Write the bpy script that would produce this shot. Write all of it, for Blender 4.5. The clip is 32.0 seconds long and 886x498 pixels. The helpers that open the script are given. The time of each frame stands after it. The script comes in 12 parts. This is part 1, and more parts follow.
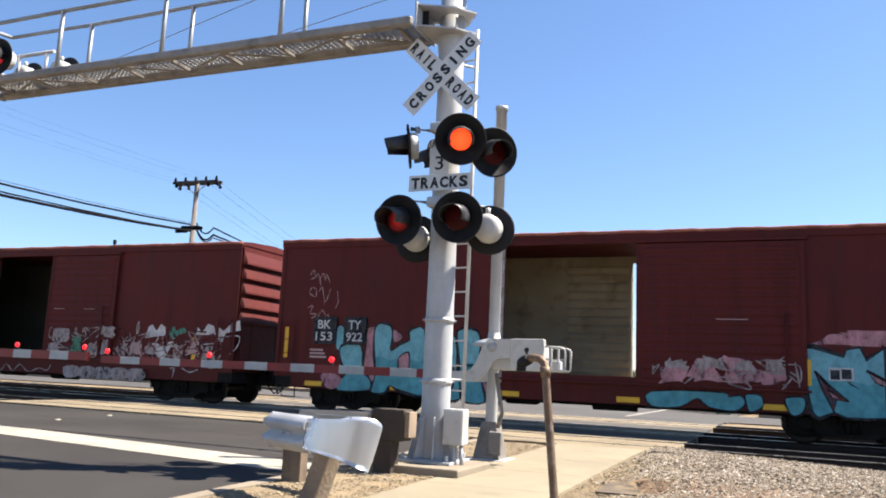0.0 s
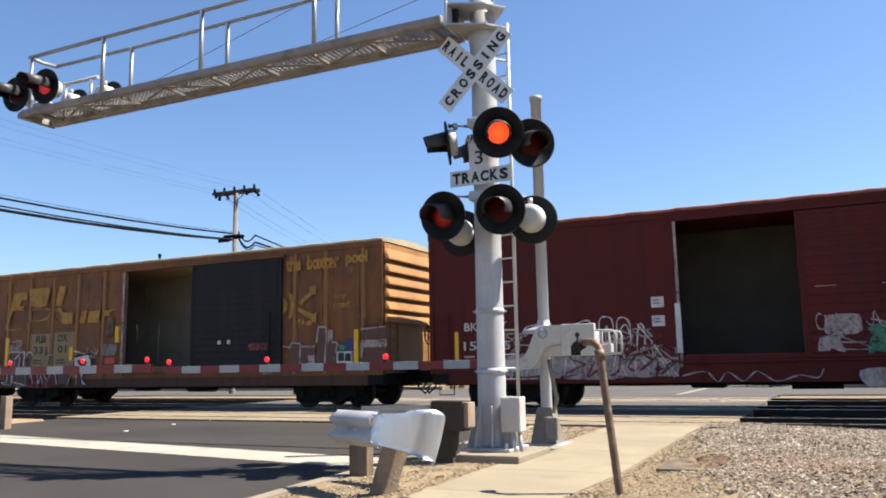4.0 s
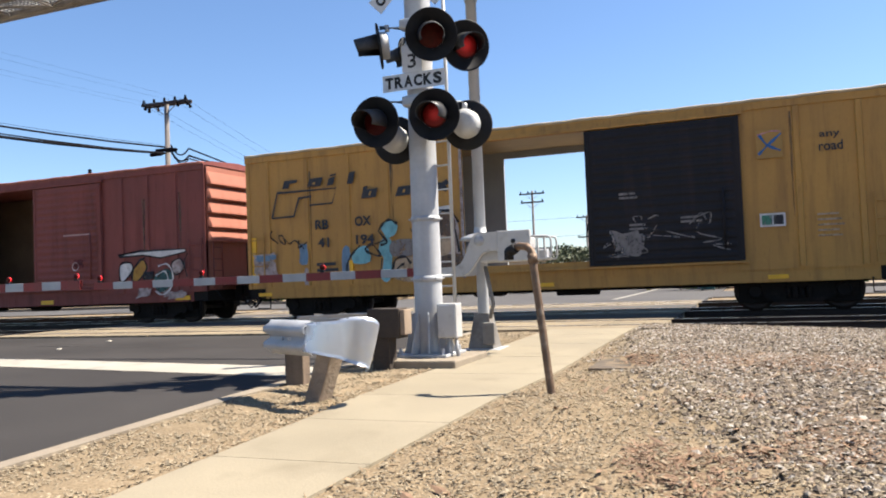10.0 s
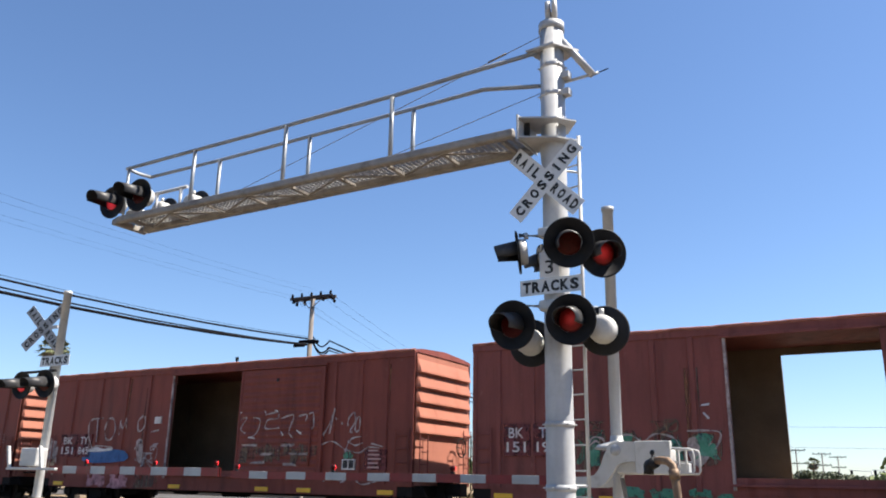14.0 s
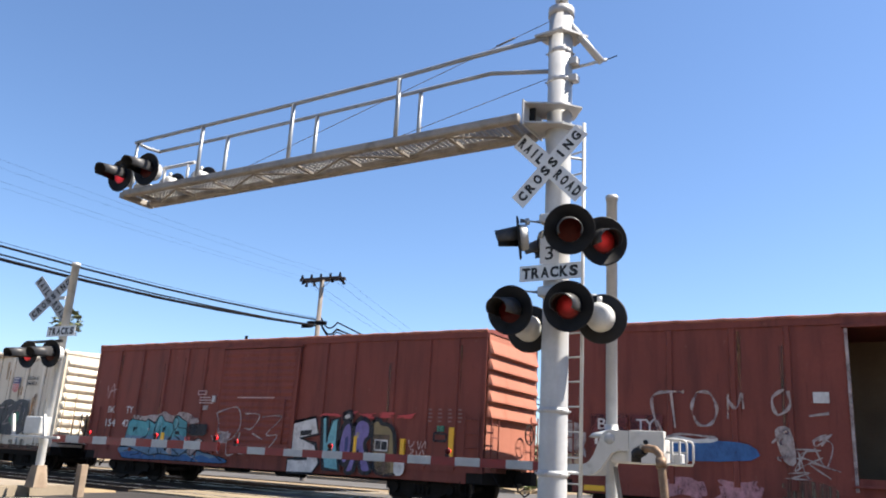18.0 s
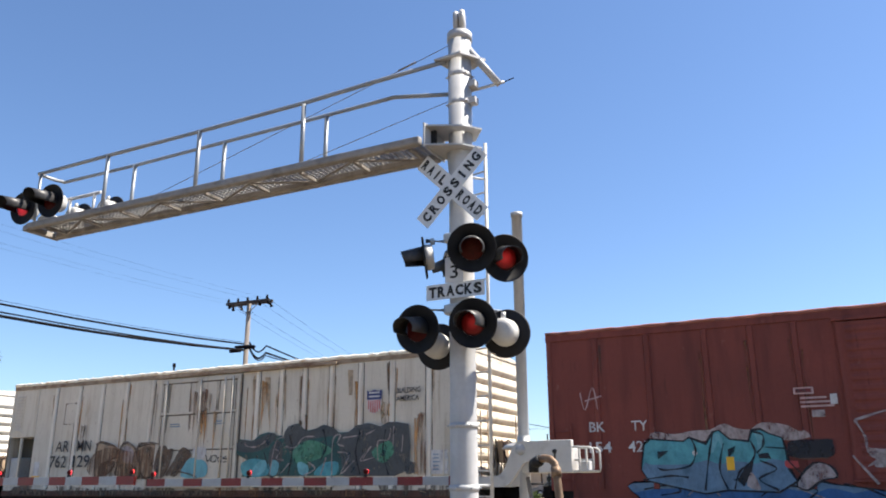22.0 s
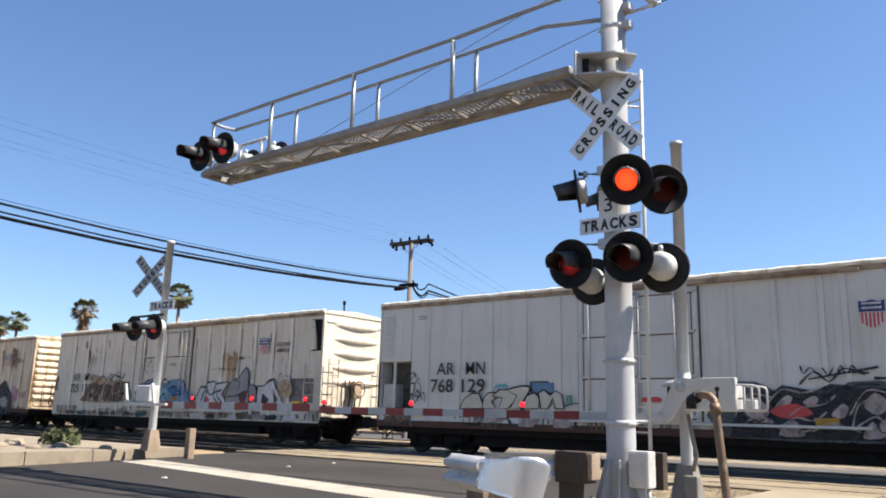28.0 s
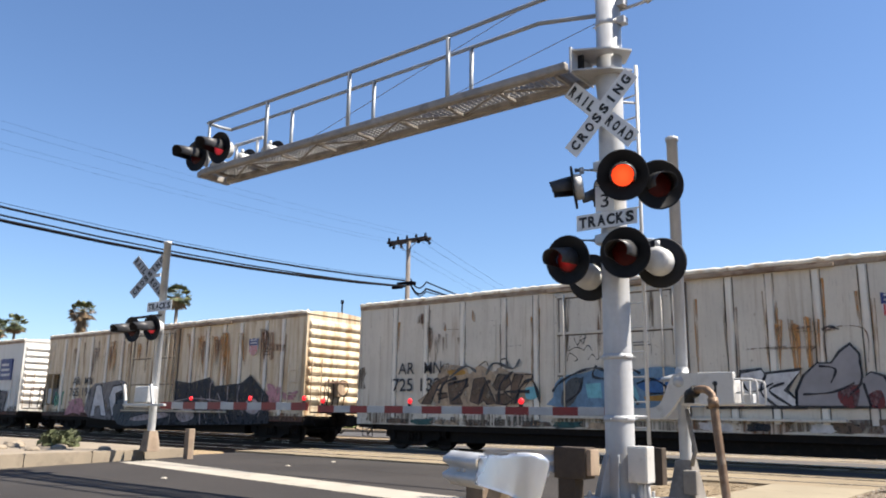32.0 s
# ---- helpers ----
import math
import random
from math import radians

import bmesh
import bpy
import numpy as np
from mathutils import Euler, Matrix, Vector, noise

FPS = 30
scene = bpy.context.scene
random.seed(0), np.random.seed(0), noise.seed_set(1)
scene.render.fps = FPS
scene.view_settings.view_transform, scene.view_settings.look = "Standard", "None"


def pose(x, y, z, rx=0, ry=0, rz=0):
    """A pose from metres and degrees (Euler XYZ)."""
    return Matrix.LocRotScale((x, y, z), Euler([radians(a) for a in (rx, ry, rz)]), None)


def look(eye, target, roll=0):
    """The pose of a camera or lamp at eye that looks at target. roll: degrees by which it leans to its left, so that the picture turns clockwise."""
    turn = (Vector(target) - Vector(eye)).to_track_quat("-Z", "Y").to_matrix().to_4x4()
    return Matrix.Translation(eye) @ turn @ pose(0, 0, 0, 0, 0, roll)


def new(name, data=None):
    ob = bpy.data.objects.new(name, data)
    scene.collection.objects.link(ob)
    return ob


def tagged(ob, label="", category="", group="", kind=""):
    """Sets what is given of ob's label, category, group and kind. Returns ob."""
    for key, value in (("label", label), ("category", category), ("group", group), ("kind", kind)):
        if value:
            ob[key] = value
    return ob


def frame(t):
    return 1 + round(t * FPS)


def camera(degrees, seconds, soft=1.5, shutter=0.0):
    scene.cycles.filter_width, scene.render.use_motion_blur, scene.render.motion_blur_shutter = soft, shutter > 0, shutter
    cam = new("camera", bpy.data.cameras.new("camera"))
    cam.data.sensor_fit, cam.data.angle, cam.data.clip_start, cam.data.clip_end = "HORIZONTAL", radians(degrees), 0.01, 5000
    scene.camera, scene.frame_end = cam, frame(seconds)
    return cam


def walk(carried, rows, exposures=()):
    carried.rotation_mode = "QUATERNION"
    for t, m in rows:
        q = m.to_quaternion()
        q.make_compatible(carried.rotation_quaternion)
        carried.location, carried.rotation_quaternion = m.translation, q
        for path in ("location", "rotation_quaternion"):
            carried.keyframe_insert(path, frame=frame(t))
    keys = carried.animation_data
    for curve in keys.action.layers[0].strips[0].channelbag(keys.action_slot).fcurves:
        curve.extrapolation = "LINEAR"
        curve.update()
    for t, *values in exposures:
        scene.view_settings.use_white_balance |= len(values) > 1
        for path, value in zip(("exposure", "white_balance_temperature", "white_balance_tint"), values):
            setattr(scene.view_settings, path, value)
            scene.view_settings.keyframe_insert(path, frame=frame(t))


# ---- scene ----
cam = camera(58.15, 32.0, soft=1.9)


def aim(x, y, z, yaw, pitch, roll):
    """A camera pose: yaw to the left of +y, pitch upwards, roll, in degrees."""
    return pose(x, y, z, 0, 0, yaw) @ pose(0, 0, 0, 90 + pitch) @ pose(0, 0, 0, 0, 0, roll)


# seconds, place, yaw, pitch, roll
PATH = [
    (0.0, 3.714, -8.800, 0.979, 22.872, 9.096, 2.586),
    (0.5, 3.706, -8.918, 0.990, 20.740, 8.522, 2.612),
    (1.0, 3.655, -9.038, 1.030, 24.440, 7.349, 1.084),
    (1.5, 3.711, -9.071, 0.982, 29.422, 9.636, 1.451),
    (2.0, 3.746, -9.048, 0.992, 25.679, 10.668, 0.719),
    (2.5, 3.756, -9.057, 1.003, 23.260, 10.805, 0.353),
    (4.5, 3.651, -8.998, 0.961, 25.907, 7.779, -1.350),
    (5.0, 3.616, -8.959, 0.957, 21.734, 7.562, -3.596),
    (5.5, 3.677, -8.926, 0.929, 17.384, 5.663, -2.359),
    (6.0, 3.722, -8.862, 0.912, 17.855, 3.054, -3.774),
    (6.5, 3.707, -8.806, 0.912, 17.228, 0.876, -4.641),
    (7.0, 3.687, -8.816, 0.923, 20.018, 0.710, -4.066),
    (7.5, 3.667, -8.812, 0.929, 19.600, 0.920, -2.799),
    (8.0, 3.657, -8.809, 0.930, 19.936, 1.609, -2.064),
    (8.5, 3.682, -8.841, 0.942, 20.501, 3.282, -2.930),
    (9.0, 3.692, -8.816, 0.940, 21.199, 2.954, -3.652),
    (9.5, 3.707, -8.870, 0.935, 21.574, 4.551, -2.187),
    (10.0, 3.737, -8.882, 0.920, 21.638, 2.085, -2.322),
    (10.5, 3.751, -8.871, 0.922, 19.817, 2.777, -4.442),
    (11.0, 3.732, -8.869, 0.921, 20.471, 5.010, -3.810),
    (11.5, 3.742, -8.901, 0.950, 22.159, 12.220, -1.139),
    (12.0, 3.744, -8.899, 0.943, 22.224, 14.830, 0.486),
    (12.5, 3.746, -8.929, 0.961, 21.518, 17.343, 0.307),
    (13.0, 3.746, -8.934, 0.972, 21.965, 19.593, 1.793),
    (13.5, 3.771, -8.965, 0.975, 28.353, 19.951, 2.083),
    (14.0, 3.749, -9.000, 0.965, 31.028, 16.281, 1.154),
    (14.5, 3.720, -8.977, 0.915, 31.498, 13.821, 1.121),
    (16.5, 3.664, -8.974, 0.897, 30.004, 13.614, 2.490),
    (17.0, 3.685, -8.951, 0.914, 28.470, 14.524, 3.080),
    (17.5, 3.807, -8.917, 0.907, 29.692, 15.864, 4.128),
    (18.0, 3.882, -8.899, 0.925, 32.000, 15.289, 3.343),
    (18.5, 3.948, -8.927, 0.909, 30.917, 16.763, 0.319),
    (19.0, 4.038, -9.016, 0.924, 26.752, 16.667, 0.463),
    (19.5, 4.171, -9.033, 0.945, 28.564, 15.117, 1.147),
    (20.0, 4.206, -9.003, 0.931, 28.953, 13.098, -1.028),
    (20.5, 4.175, -8.958, 0.928, 27.048, 10.870, -3.428),
    (21.0, 4.214, -8.965, 0.952, 26.297, 13.301, -1.005),
    (21.5, 4.301, -8.924, 0.942, 26.378, 14.220, 0.591),
    (22.0, 4.285, -8.901, 0.952, 27.111, 16.523, -0.228),
    (22.5, 4.275, -8.917, 0.953, 29.712, 18.352, -1.222),
    (23.0, 4.334, -8.876, 0.963, 34.613, 17.545, -0.911),
    (23.5, 4.376, -8.816, 0.935, 38.892, 15.382, -0.179),
    (24.0, 4.387, -8.807, 0.927, 40.774, 14.683, -0.880),
    (24.5, 4.367, -8.802, 0.913, 40.617, 12.796, -0.167),
    (25.0, 4.352, -8.797, 0.912, 39.797, 12.417, 0.187),
    (25.5, 4.327, -8.792, 0.909, 38.932, 12.684, 0.946),
    (27.5, 4.336, -8.784, 0.907, 39.072, 12.027, 1.674),
    (28.0, 4.338, -8.788, 0.920, 38.906, 12.008, 1.566),
    (28.5, 4.341, -8.785, 0.913, 38.834, 12.145, 1.570),
    (29.0, 4.349, -8.782, 0.914, 38.192, 12.038, 1.366),
    (29.5, 4.359, -8.783, 0.910, 38.013, 12.042, 1.236),
    (30.0, 4.361, -8.780, 0.918, 38.156, 12.025, 1.063),
    (30.5, 4.353, -8.772, 0.912, 38.233, 11.964, 0.797),
    (31.0, 4.349, -8.773, 0.913, 38.435, 11.925, 0.750),
    (31.5, 4.341, -8.778, 0.911, 38.553, 11.813, 0.822),
    (32.0, 4.343, -8.786, 0.910, 38.724, 11.883, 0.955),
]
walk(cam, [(row[0], aim(*row[1:])) for row in PATH], [(t, 1.70 + e, k, 12) for t, e, k in ((0, 0.09, 5860), (5, -0.12, 5860), (11, -0.05, 5830), (12, -0.13, 5880), (13, 0.0, 5850), (14.2, -0.14, 5800), (17, 0.07, 5900), (18.5, 0.04, 5850), (20, -0.10, 5880), (21.5, -0.02, 5860), (24, -0.16, 5730), (28, -0.16, 5790), (32, -0.16, 5800))])

# ---- world and sun ----
SUN_DIR = Vector((0.76, 0.455, 1.28)).normalized()
world = bpy.data.worlds.new("world")
scene.world = world
world.use_nodes = True
wn = world.node_tree
wn.nodes.clear()
sky = wn.nodes.new("ShaderNodeTexSky")
sky.sky_type = "NISHITA"
sky.sun_disc = False
sky.sun_elevation = math.asin(SUN_DIR.z)
sky.sun_rotation = math.atan2(SUN_DIR.x, SUN_DIR.y)
sky.air_density, sky.dust_density, sky.ozone_density = 1.0, 0.3, 3.2
bg = wn.nodes.new("ShaderNodeBackground")
bg.inputs["Strength"].default_value = 0.0535
wout = wn.nodes.new("ShaderNodeOutputWorld")
wn.links.new(sky.outputs[0], bg.inputs[0])
wn.links.new(bg.outputs[0], wout.inputs[0])
sun = new("sun", bpy.data.lights.new("sun", "SUN"))
sun.data.energy, sun.data.angle, sun.data.color = 4.8, radians(0.53), (1.0, 0.865, 0.675)
sun.matrix_world = look(SUN_DIR * 50, (0, 0, 0))
scene.view_settings.exposure = 1.7

# ---- materials ----
def surf(name, col, rough=0.6, metal=0.0, vary=0.25, scale=1.2, fine=35.0, bump=0.15, tint=None, amount=0.5, streak=False, island=0.0, spec=0.4, layers=()):
    """A painted, worn or natural surface: broad and fine variation, an optional second colour in stains or in upright streaks, fine relief; layers of (stretch, from, to, colour, strength) add further stains."""
    m = bpy.data.materials.new(name)
    m.use_nodes = True
    nt = m.node_tree
    b = nt.nodes["Principled BSDF"]
    b.inputs["Metallic"].default_value = metal
    b.inputs["Specular IOR Level"].default_value = spec
    tc = nt.nodes.new("ShaderNodeTexCoord")

    def noise_node(s, detail=4.0, stretch=None):
        n = nt.nodes.new("ShaderNodeTexNoise")
        n.inputs["Scale"].default_value = s
        n.inputs["Detail"].default_value = detail
        if stretch:
            mp = nt.nodes.new("ShaderNodeMapping")
            mp.inputs["Scale"].default_value = stretch
            nt.links.new(tc.outputs["Object"], mp.inputs["Vector"])
            nt.links.new(mp.outputs[0], n.inputs["Vector"])
        else:
            nt.links.new(tc.outputs["Object"], n.inputs["Vector"])
        return n.outputs["Fac"]

    def spread(fac, lo, hi, a, z):
        r = nt.nodes.new("ShaderNodeMapRange")
        r.inputs["From Min"].default_value, r.inputs["From Max"].default_value = lo, hi
        r.inputs["To Min"].default_value, r.inputs["To Max"].default_value = a, z
        nt.links.new(fac, r.inputs["Value"])
        return r.outputs["Result"]

    def mix(fac, a, c):
        x = nt.nodes.new("ShaderNodeMix")
        x.data_type = "RGBA"
        for sock, v in ((x.inputs["Factor"], fac), (x.inputs["A"], a), (x.inputs["B"], c)):
            if isinstance(v, (float, int)):
                sock.default_value = v
            elif isinstance(v, tuple):
                sock.default_value = (*v, 1.0)
            else:
                nt.links.new(v, sock)
        return x.outputs["Result"]

    big, small = noise_node(scale), noise_node(fine, 6.0)
    dark = tuple(c * (1 - vary) for c in col)
    light = tuple(min(1.0, c * (1 + vary)) for c in col)
    base = mix(spread(big, 0.3, 0.7, 0.0, 1.0), dark, light)
    base = mix(spread(small, 0.35, 0.7, 0.0, 0.55 * min(1.0, vary * 2)), base, tuple(c * 0.55 for c in col))
    if tint:
        st = noise_node(1.0, 6.0, (3.4, 3.4, 0.3)) if streak else noise_node(scale * 2.3, 6.0)
        base = mix(spread(st, 0.62 - 0.25 * amount, 0.78 - 0.1 * amount, 0.0, min(1.0, 0.35 + amount)), base, tint)
    for stretch, lo, hi, colour, strength in layers:
        base = mix(spread(noise_node(1.0, 8.0, stretch), lo, hi, 0.0, strength), base, colour)
    if island:
        oi = nt.nodes.new("ShaderNodeNewGeometry")
        base = mix(spread(oi.outputs["Random Per Island"], 0.0, 1.0, 0.0, island), base, tuple(c * 0.25 for c in col))
    nt.links.new(base, b.inputs["Base Color"])
    nt.links.new(spread(big, 0.2, 0.8, max(0.05, rough - 0.12), min(1.0, rough + 0.12)), b.inputs["Roughness"])
    if bump:
        bp = nt.nodes.new("ShaderNodeBump")
        bp.inputs["Strength"].default_value = bump
        bp.inputs["Distance"].default_value = 0.02
        nt.links.new(small, bp.inputs["Height"])
        nt.links.new(bp.outputs[0], b.inputs["Normal"])
    return m


def glow(name, col, strength, rough=0.3, spot=0.0, rim=0.0):
    """A lens that gives off light; with a spot radius it is brightest over the bulb and falls to the rim share, broken up by the lens's moulded pattern."""
    m = surf(name, col, rough, vary=0.1, bump=0.0, spec=0.15)
    nt = m.node_tree
    b = nt.nodes["Principled BSDF"]
    b.inputs["Emission Color"].default_value = (*col, 1)
    b.inputs["Emission Strength"].default_value = strength
    if spot:
        tc, ln, r = nt.nodes.new("ShaderNodeTexCoord"), nt.nodes.new("ShaderNodeVectorMath"), nt.nodes.new("ShaderNodeMapRange")
        ln.operation = "LENGTH"
        nt.links.new(tc.outputs["Object"], ln.inputs[0])
        v, add = nt.nodes.new("ShaderNodeTexVoronoi"), nt.nodes.new("ShaderNodeMath")
        v.inputs["Scale"].default_value = 70.0
        nt.links.new(tc.outputs["Object"], v.inputs["Vector"])
        add.operation = "MULTIPLY_ADD"
        add.inputs[1].default_value = 0.02 + spot * 0.25
        nt.links.new(v.outputs["Distance"], add.inputs[0])
        nt.links.new(ln.outputs["Value"], add.inputs[2])
        for sock, x in (("From Min", spot * 0.35), ("From Max", spot), ("To Min", strength), ("To Max", strength * rim)):
            r.inputs[sock].default_value = x
        nt.links.new(add.outputs[0], r.inputs["Value"])
        nt.links.new(r.outputs["Result"], b.inputs["Emission Strength"])
    return m


def ground_mat(name, a, c, pebble, s1, s2):
    """Loose ground: two soil colours in patches, pebbles of many greys, strong fine relief."""
    m = surf(name, a, 0.95, vary=0.25, scale=0.35, fine=s2, bump=0.0, tint=c, amount=0.6, spec=0.15)
    nt = m.node_tree
    b = nt.nodes["Principled BSDF"]
    tc = nt.nodes.new("ShaderNodeTexCoord")
    v = nt.nodes.new("ShaderNodeTexVoronoi")
    v.inputs["Scale"].default_value = s1
    nt.links.new(tc.outputs["Object"], v.inputs["Vector"])
    ramp = nt.nodes.new("ShaderNodeValToRGB")
    ramp.color_ramp.elements[0].color = (*[x * 0.6 for x in pebble], 1)
    ramp.color_ramp.elements[1].color = (*[min(1, x * 1.35) for x in pebble], 1)
    nt.links.new(v.outputs["Color"], ramp.inputs[0])
    x = nt.nodes.new("ShaderNodeMix")
    x.data_type = "RGBA"
    x.inputs["Factor"].default_value = 0.45
    old = b.inputs["Base Color"].links[0].from_socket
    nt.links.new(old, x.inputs["A"])
    nt.links.new(ramp.outputs[0], x.inputs["B"])
    nt.links.new(x.outputs["Result"], b.inputs["Base Color"])
    bp = nt.nodes.new("ShaderNodeBump")
    bp.inputs["Strength"].default_value, bp.inputs["Distance"].default_value = 0.4, 0.02
    bp.invert = True
    nt.links.new(v.outputs["Distance"], bp.inputs["Height"])
    nt.links.new(bp.outputs[0], b.inputs["Normal"])
    return m


ASPHALT = surf("asphalt", (0.041, 0.0378, 0.0355), 0.85, vary=0.2, scale=0.35, fine=90, bump=0.35, spec=0.1)
ASPHALT_OLD = surf("worn asphalt", (0.079, 0.074, 0.069), 0.9, vary=0.2, scale=0.3, fine=60, bump=0.3, spec=0.2)
COVER = surf("dusty cover plate", (0.105, 0.088, 0.068), 0.9, vary=0.3, scale=2, fine=30, bump=0.3, tint=(0.19, 0.145, 0.095), amount=0.6, spec=0.1)
CONCRETE = surf("pale concrete", (0.236, 0.203, 0.141), 0.88, vary=0.12, scale=0.8, fine=60, bump=0.2, tint=(0.167, 0.141, 0.095), amount=0.3, spec=0.2)
KERB_C = surf("kerb concrete", (0.221, 0.184, 0.133), 0.9, vary=0.15, scale=1.5, fine=40, bump=0.3, tint=(0.117, 0.095, 0.072), amount=0.3)
# The backlit pedestal's shade is in this dark grey brown.
BASE_S = surf("grimy cast iron base", (0.20, 0.185, 0.165), 0.7, 0.1, vary=0.2, scale=4, fine=25, bump=0.15, tint=(0.12, 0.1, 0.08), amount=0.4)
PANEL_C = surf("crossing panel concrete", (0.204, 0.163, 0.102), 0.9, vary=0.2, scale=0.6, fine=40, bump=0.25, tint=(0.082, 0.070, 0.053), amount=0.35)
PANEL_D = surf("dark flangeway rubber", (0.05, 0.045, 0.04), 0.9, vary=0.3, bump=0.2)
ROADPAINT = surf("cream road paint", (0.314, 0.290, 0.237), 0.8, vary=0.12, scale=1.5, fine=50, bump=0.2, tint=(0.162, 0.147, 0.123), amount=0.35)
DIRT = ground_mat("dry dirt", (0.192, 0.142, 0.083), (0.138, 0.098, 0.055), (0.240, 0.187, 0.118), 36.0, 60.0)
BALLAST_G = ground_mat("ballast bed", (0.078, 0.057, 0.038), (0.045, 0.033, 0.023), (0.15, 0.118, 0.082), 30.0, 60.0)
# Dark ballast and ties, with the train's shadow also put into the colours.
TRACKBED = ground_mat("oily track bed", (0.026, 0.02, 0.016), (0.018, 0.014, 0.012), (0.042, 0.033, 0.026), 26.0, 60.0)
STONE = surf("ballast stone", (0.262, 0.208, 0.150), 0.9, vary=0.25, scale=8, fine=60, bump=0.3, tint=(0.153, 0.104, 0.063), amount=0.4, island=0.8)
STONE_P = surf("pale ballast stone", (0.40, 0.36, 0.30), 0.85, vary=0.2, scale=8, fine=60, bump=0.3, island=0.35)
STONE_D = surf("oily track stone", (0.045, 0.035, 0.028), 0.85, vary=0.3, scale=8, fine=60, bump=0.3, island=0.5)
PEBBLE = surf("tan pebble", (0.292, 0.236, 0.152), 0.9, vary=0.25, scale=8, fine=60, bump=0.3, island=0.35)
LITTER = surf("reddish brown straw and bark", (0.275, 0.17, 0.1), 0.9, vary=0.3, scale=9, fine=50, bump=0.3, island=0.7)
CHIP = surf("dry bark chip", (0.324, 0.230, 0.131), 0.9, vary=0.3, scale=9, fine=50, bump=0.3, island=0.45)
RAIL_S = surf("rail steel", (0.03, 0.02, 0.016), 0.7, 0.3, vary=0.3, scale=3, bump=0.1)
RAIL_T = surf("polished rail head", (0.55, 0.52, 0.5), 0.3, 0.9, vary=0.15, bump=0.05)
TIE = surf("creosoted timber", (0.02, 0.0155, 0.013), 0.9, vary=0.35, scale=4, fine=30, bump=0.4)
GALV = surf("galvanised steel", (0.40, 0.405, 0.41), 0.58, 0.12, vary=0.14, scale=2.5, fine=18, bump=0.06, tint=(0.30, 0.305, 0.315), amount=0.5, streak=True)
GALV_B = surf("bright galvanised sheet", (0.66, 0.69, 0.73), 0.3, 0.72, vary=0.05, scale=2, fine=12, bump=0.0, tint=(0.55, 0.58, 0.63), amount=0.25)
# Arm and rail steels are darker than the mast to hold their shade.
ARM_S = surf("weathered brown grey arm steel", (0.27, 0.25, 0.225), 0.6, 0.15, vary=0.2, scale=2.5, fine=18, bump=0.06, tint=(0.13, 0.112, 0.095), amount=0.5)
TUBE_S = surf("weathered blue grey tube steel", (0.26, 0.275, 0.29), 0.45, 0.3, vary=0.15, scale=2.5, fine=18, bump=0.04, tint=(0.17, 0.175, 0.18), amount=0.4)
GRATE = surf("zinc grating bars", (0.34, 0.335, 0.32), 0.55, 0.2, vary=0.2, scale=3, fine=20, bump=0.0, tint=(0.2, 0.19, 0.175), amount=0.4)
SILVER = surf("aluminium paint", (0.450, 0.450, 0.435), 0.5, 0.15, vary=0.12, scale=3, fine=22, bump=0.08, tint=(0.285, 0.270, 0.247), amount=0.25)
WHITEBOX = surf("white enamel", (0.437, 0.430, 0.412), 0.45, 0.0, vary=0.08, scale=3, fine=25, bump=0.05, tint=(0.255, 0.230, 0.200), amount=0.22)
BLACK = surf("matt black enamel", (0.014, 0.014, 0.015), 0.6, vary=0.3, scale=4, bump=0.05, spec=0.2)
VISOR = surf("sun-bleached black visor", (0.030, 0.030, 0.032), 0.5, vary=0.3, scale=6, bump=0.05, tint=(0.055, 0.053, 0.052), amount=0.4, spec=0.4)
SIGN_W = surf("sign sheeting", (0.60, 0.61, 0.61), 0.5, vary=0.05, scale=4, bump=0.03, tint=(0.42, 0.42, 0.41), amount=0.2)
# The island crossbuck's shade is put into this darker sheeting.
SIGN_SHADE = surf("dulled sign sheeting", (0.30, 0.315, 0.33), 0.5, vary=0.08, scale=4, bump=0.03, tint=(0.2, 0.2, 0.2), amount=0.3)
INK = surf("black sign ink", (0.012, 0.012, 0.012), 0.55, vary=0.2, bump=0.0)
RED_TAPE = surf("red reflective tape", (0.170, 0.015, 0.014), 0.45, vary=0.15, scale=5, bump=0.05)
WHITE_TAPE = surf("silver reflective tape", (0.33, 0.335, 0.34), 0.45, vary=0.1, scale=5, bump=0.05)
RUSTPIPE = surf("rusty brown pipe", (0.160, 0.104, 0.064), 0.6, 0.4, vary=0.3, scale=5, fine=40, bump=0.2, tint=(0.272, 0.216, 0.160), amount=0.4)
WOOD = surf("grey timber", (0.22, 0.165, 0.115), 0.9, vary=0.3, scale=3, fine=25, bump=0.5, tint=(0.33, 0.27, 0.2), amount=0.5, streak=True)
WOOD_M = surf("brown timber", (0.13, 0.095, 0.065), 0.9, vary=0.3, scale=3, fine=25, bump=0.5, tint=(0.2, 0.155, 0.11), amount=0.4, streak=True)
WOOD_D = surf("dark timber block", (0.053, 0.040, 0.029), 0.9, vary=0.3, scale=3, fine=25, bump=0.5)
POLEWOOD = surf("weathered pole wood", (0.17, 0.15, 0.135), 0.9, vary=0.25, scale=2, fine=30, bump=0.3, streak=True, tint=(0.1, 0.09, 0.08), amount=0.5)
ARMWOOD = surf("creosoted dark crossarm wood", (0.045, 0.038, 0.038), 0.9, vary=0.3, scale=2, fine=30, bump=0.3, tint=(0.02, 0.018, 0.02), amount=0.5)
CABLE = surf("black cable", (0.008, 0.008, 0.010), 0.85, vary=0.2, bump=0.0, spec=0.05)
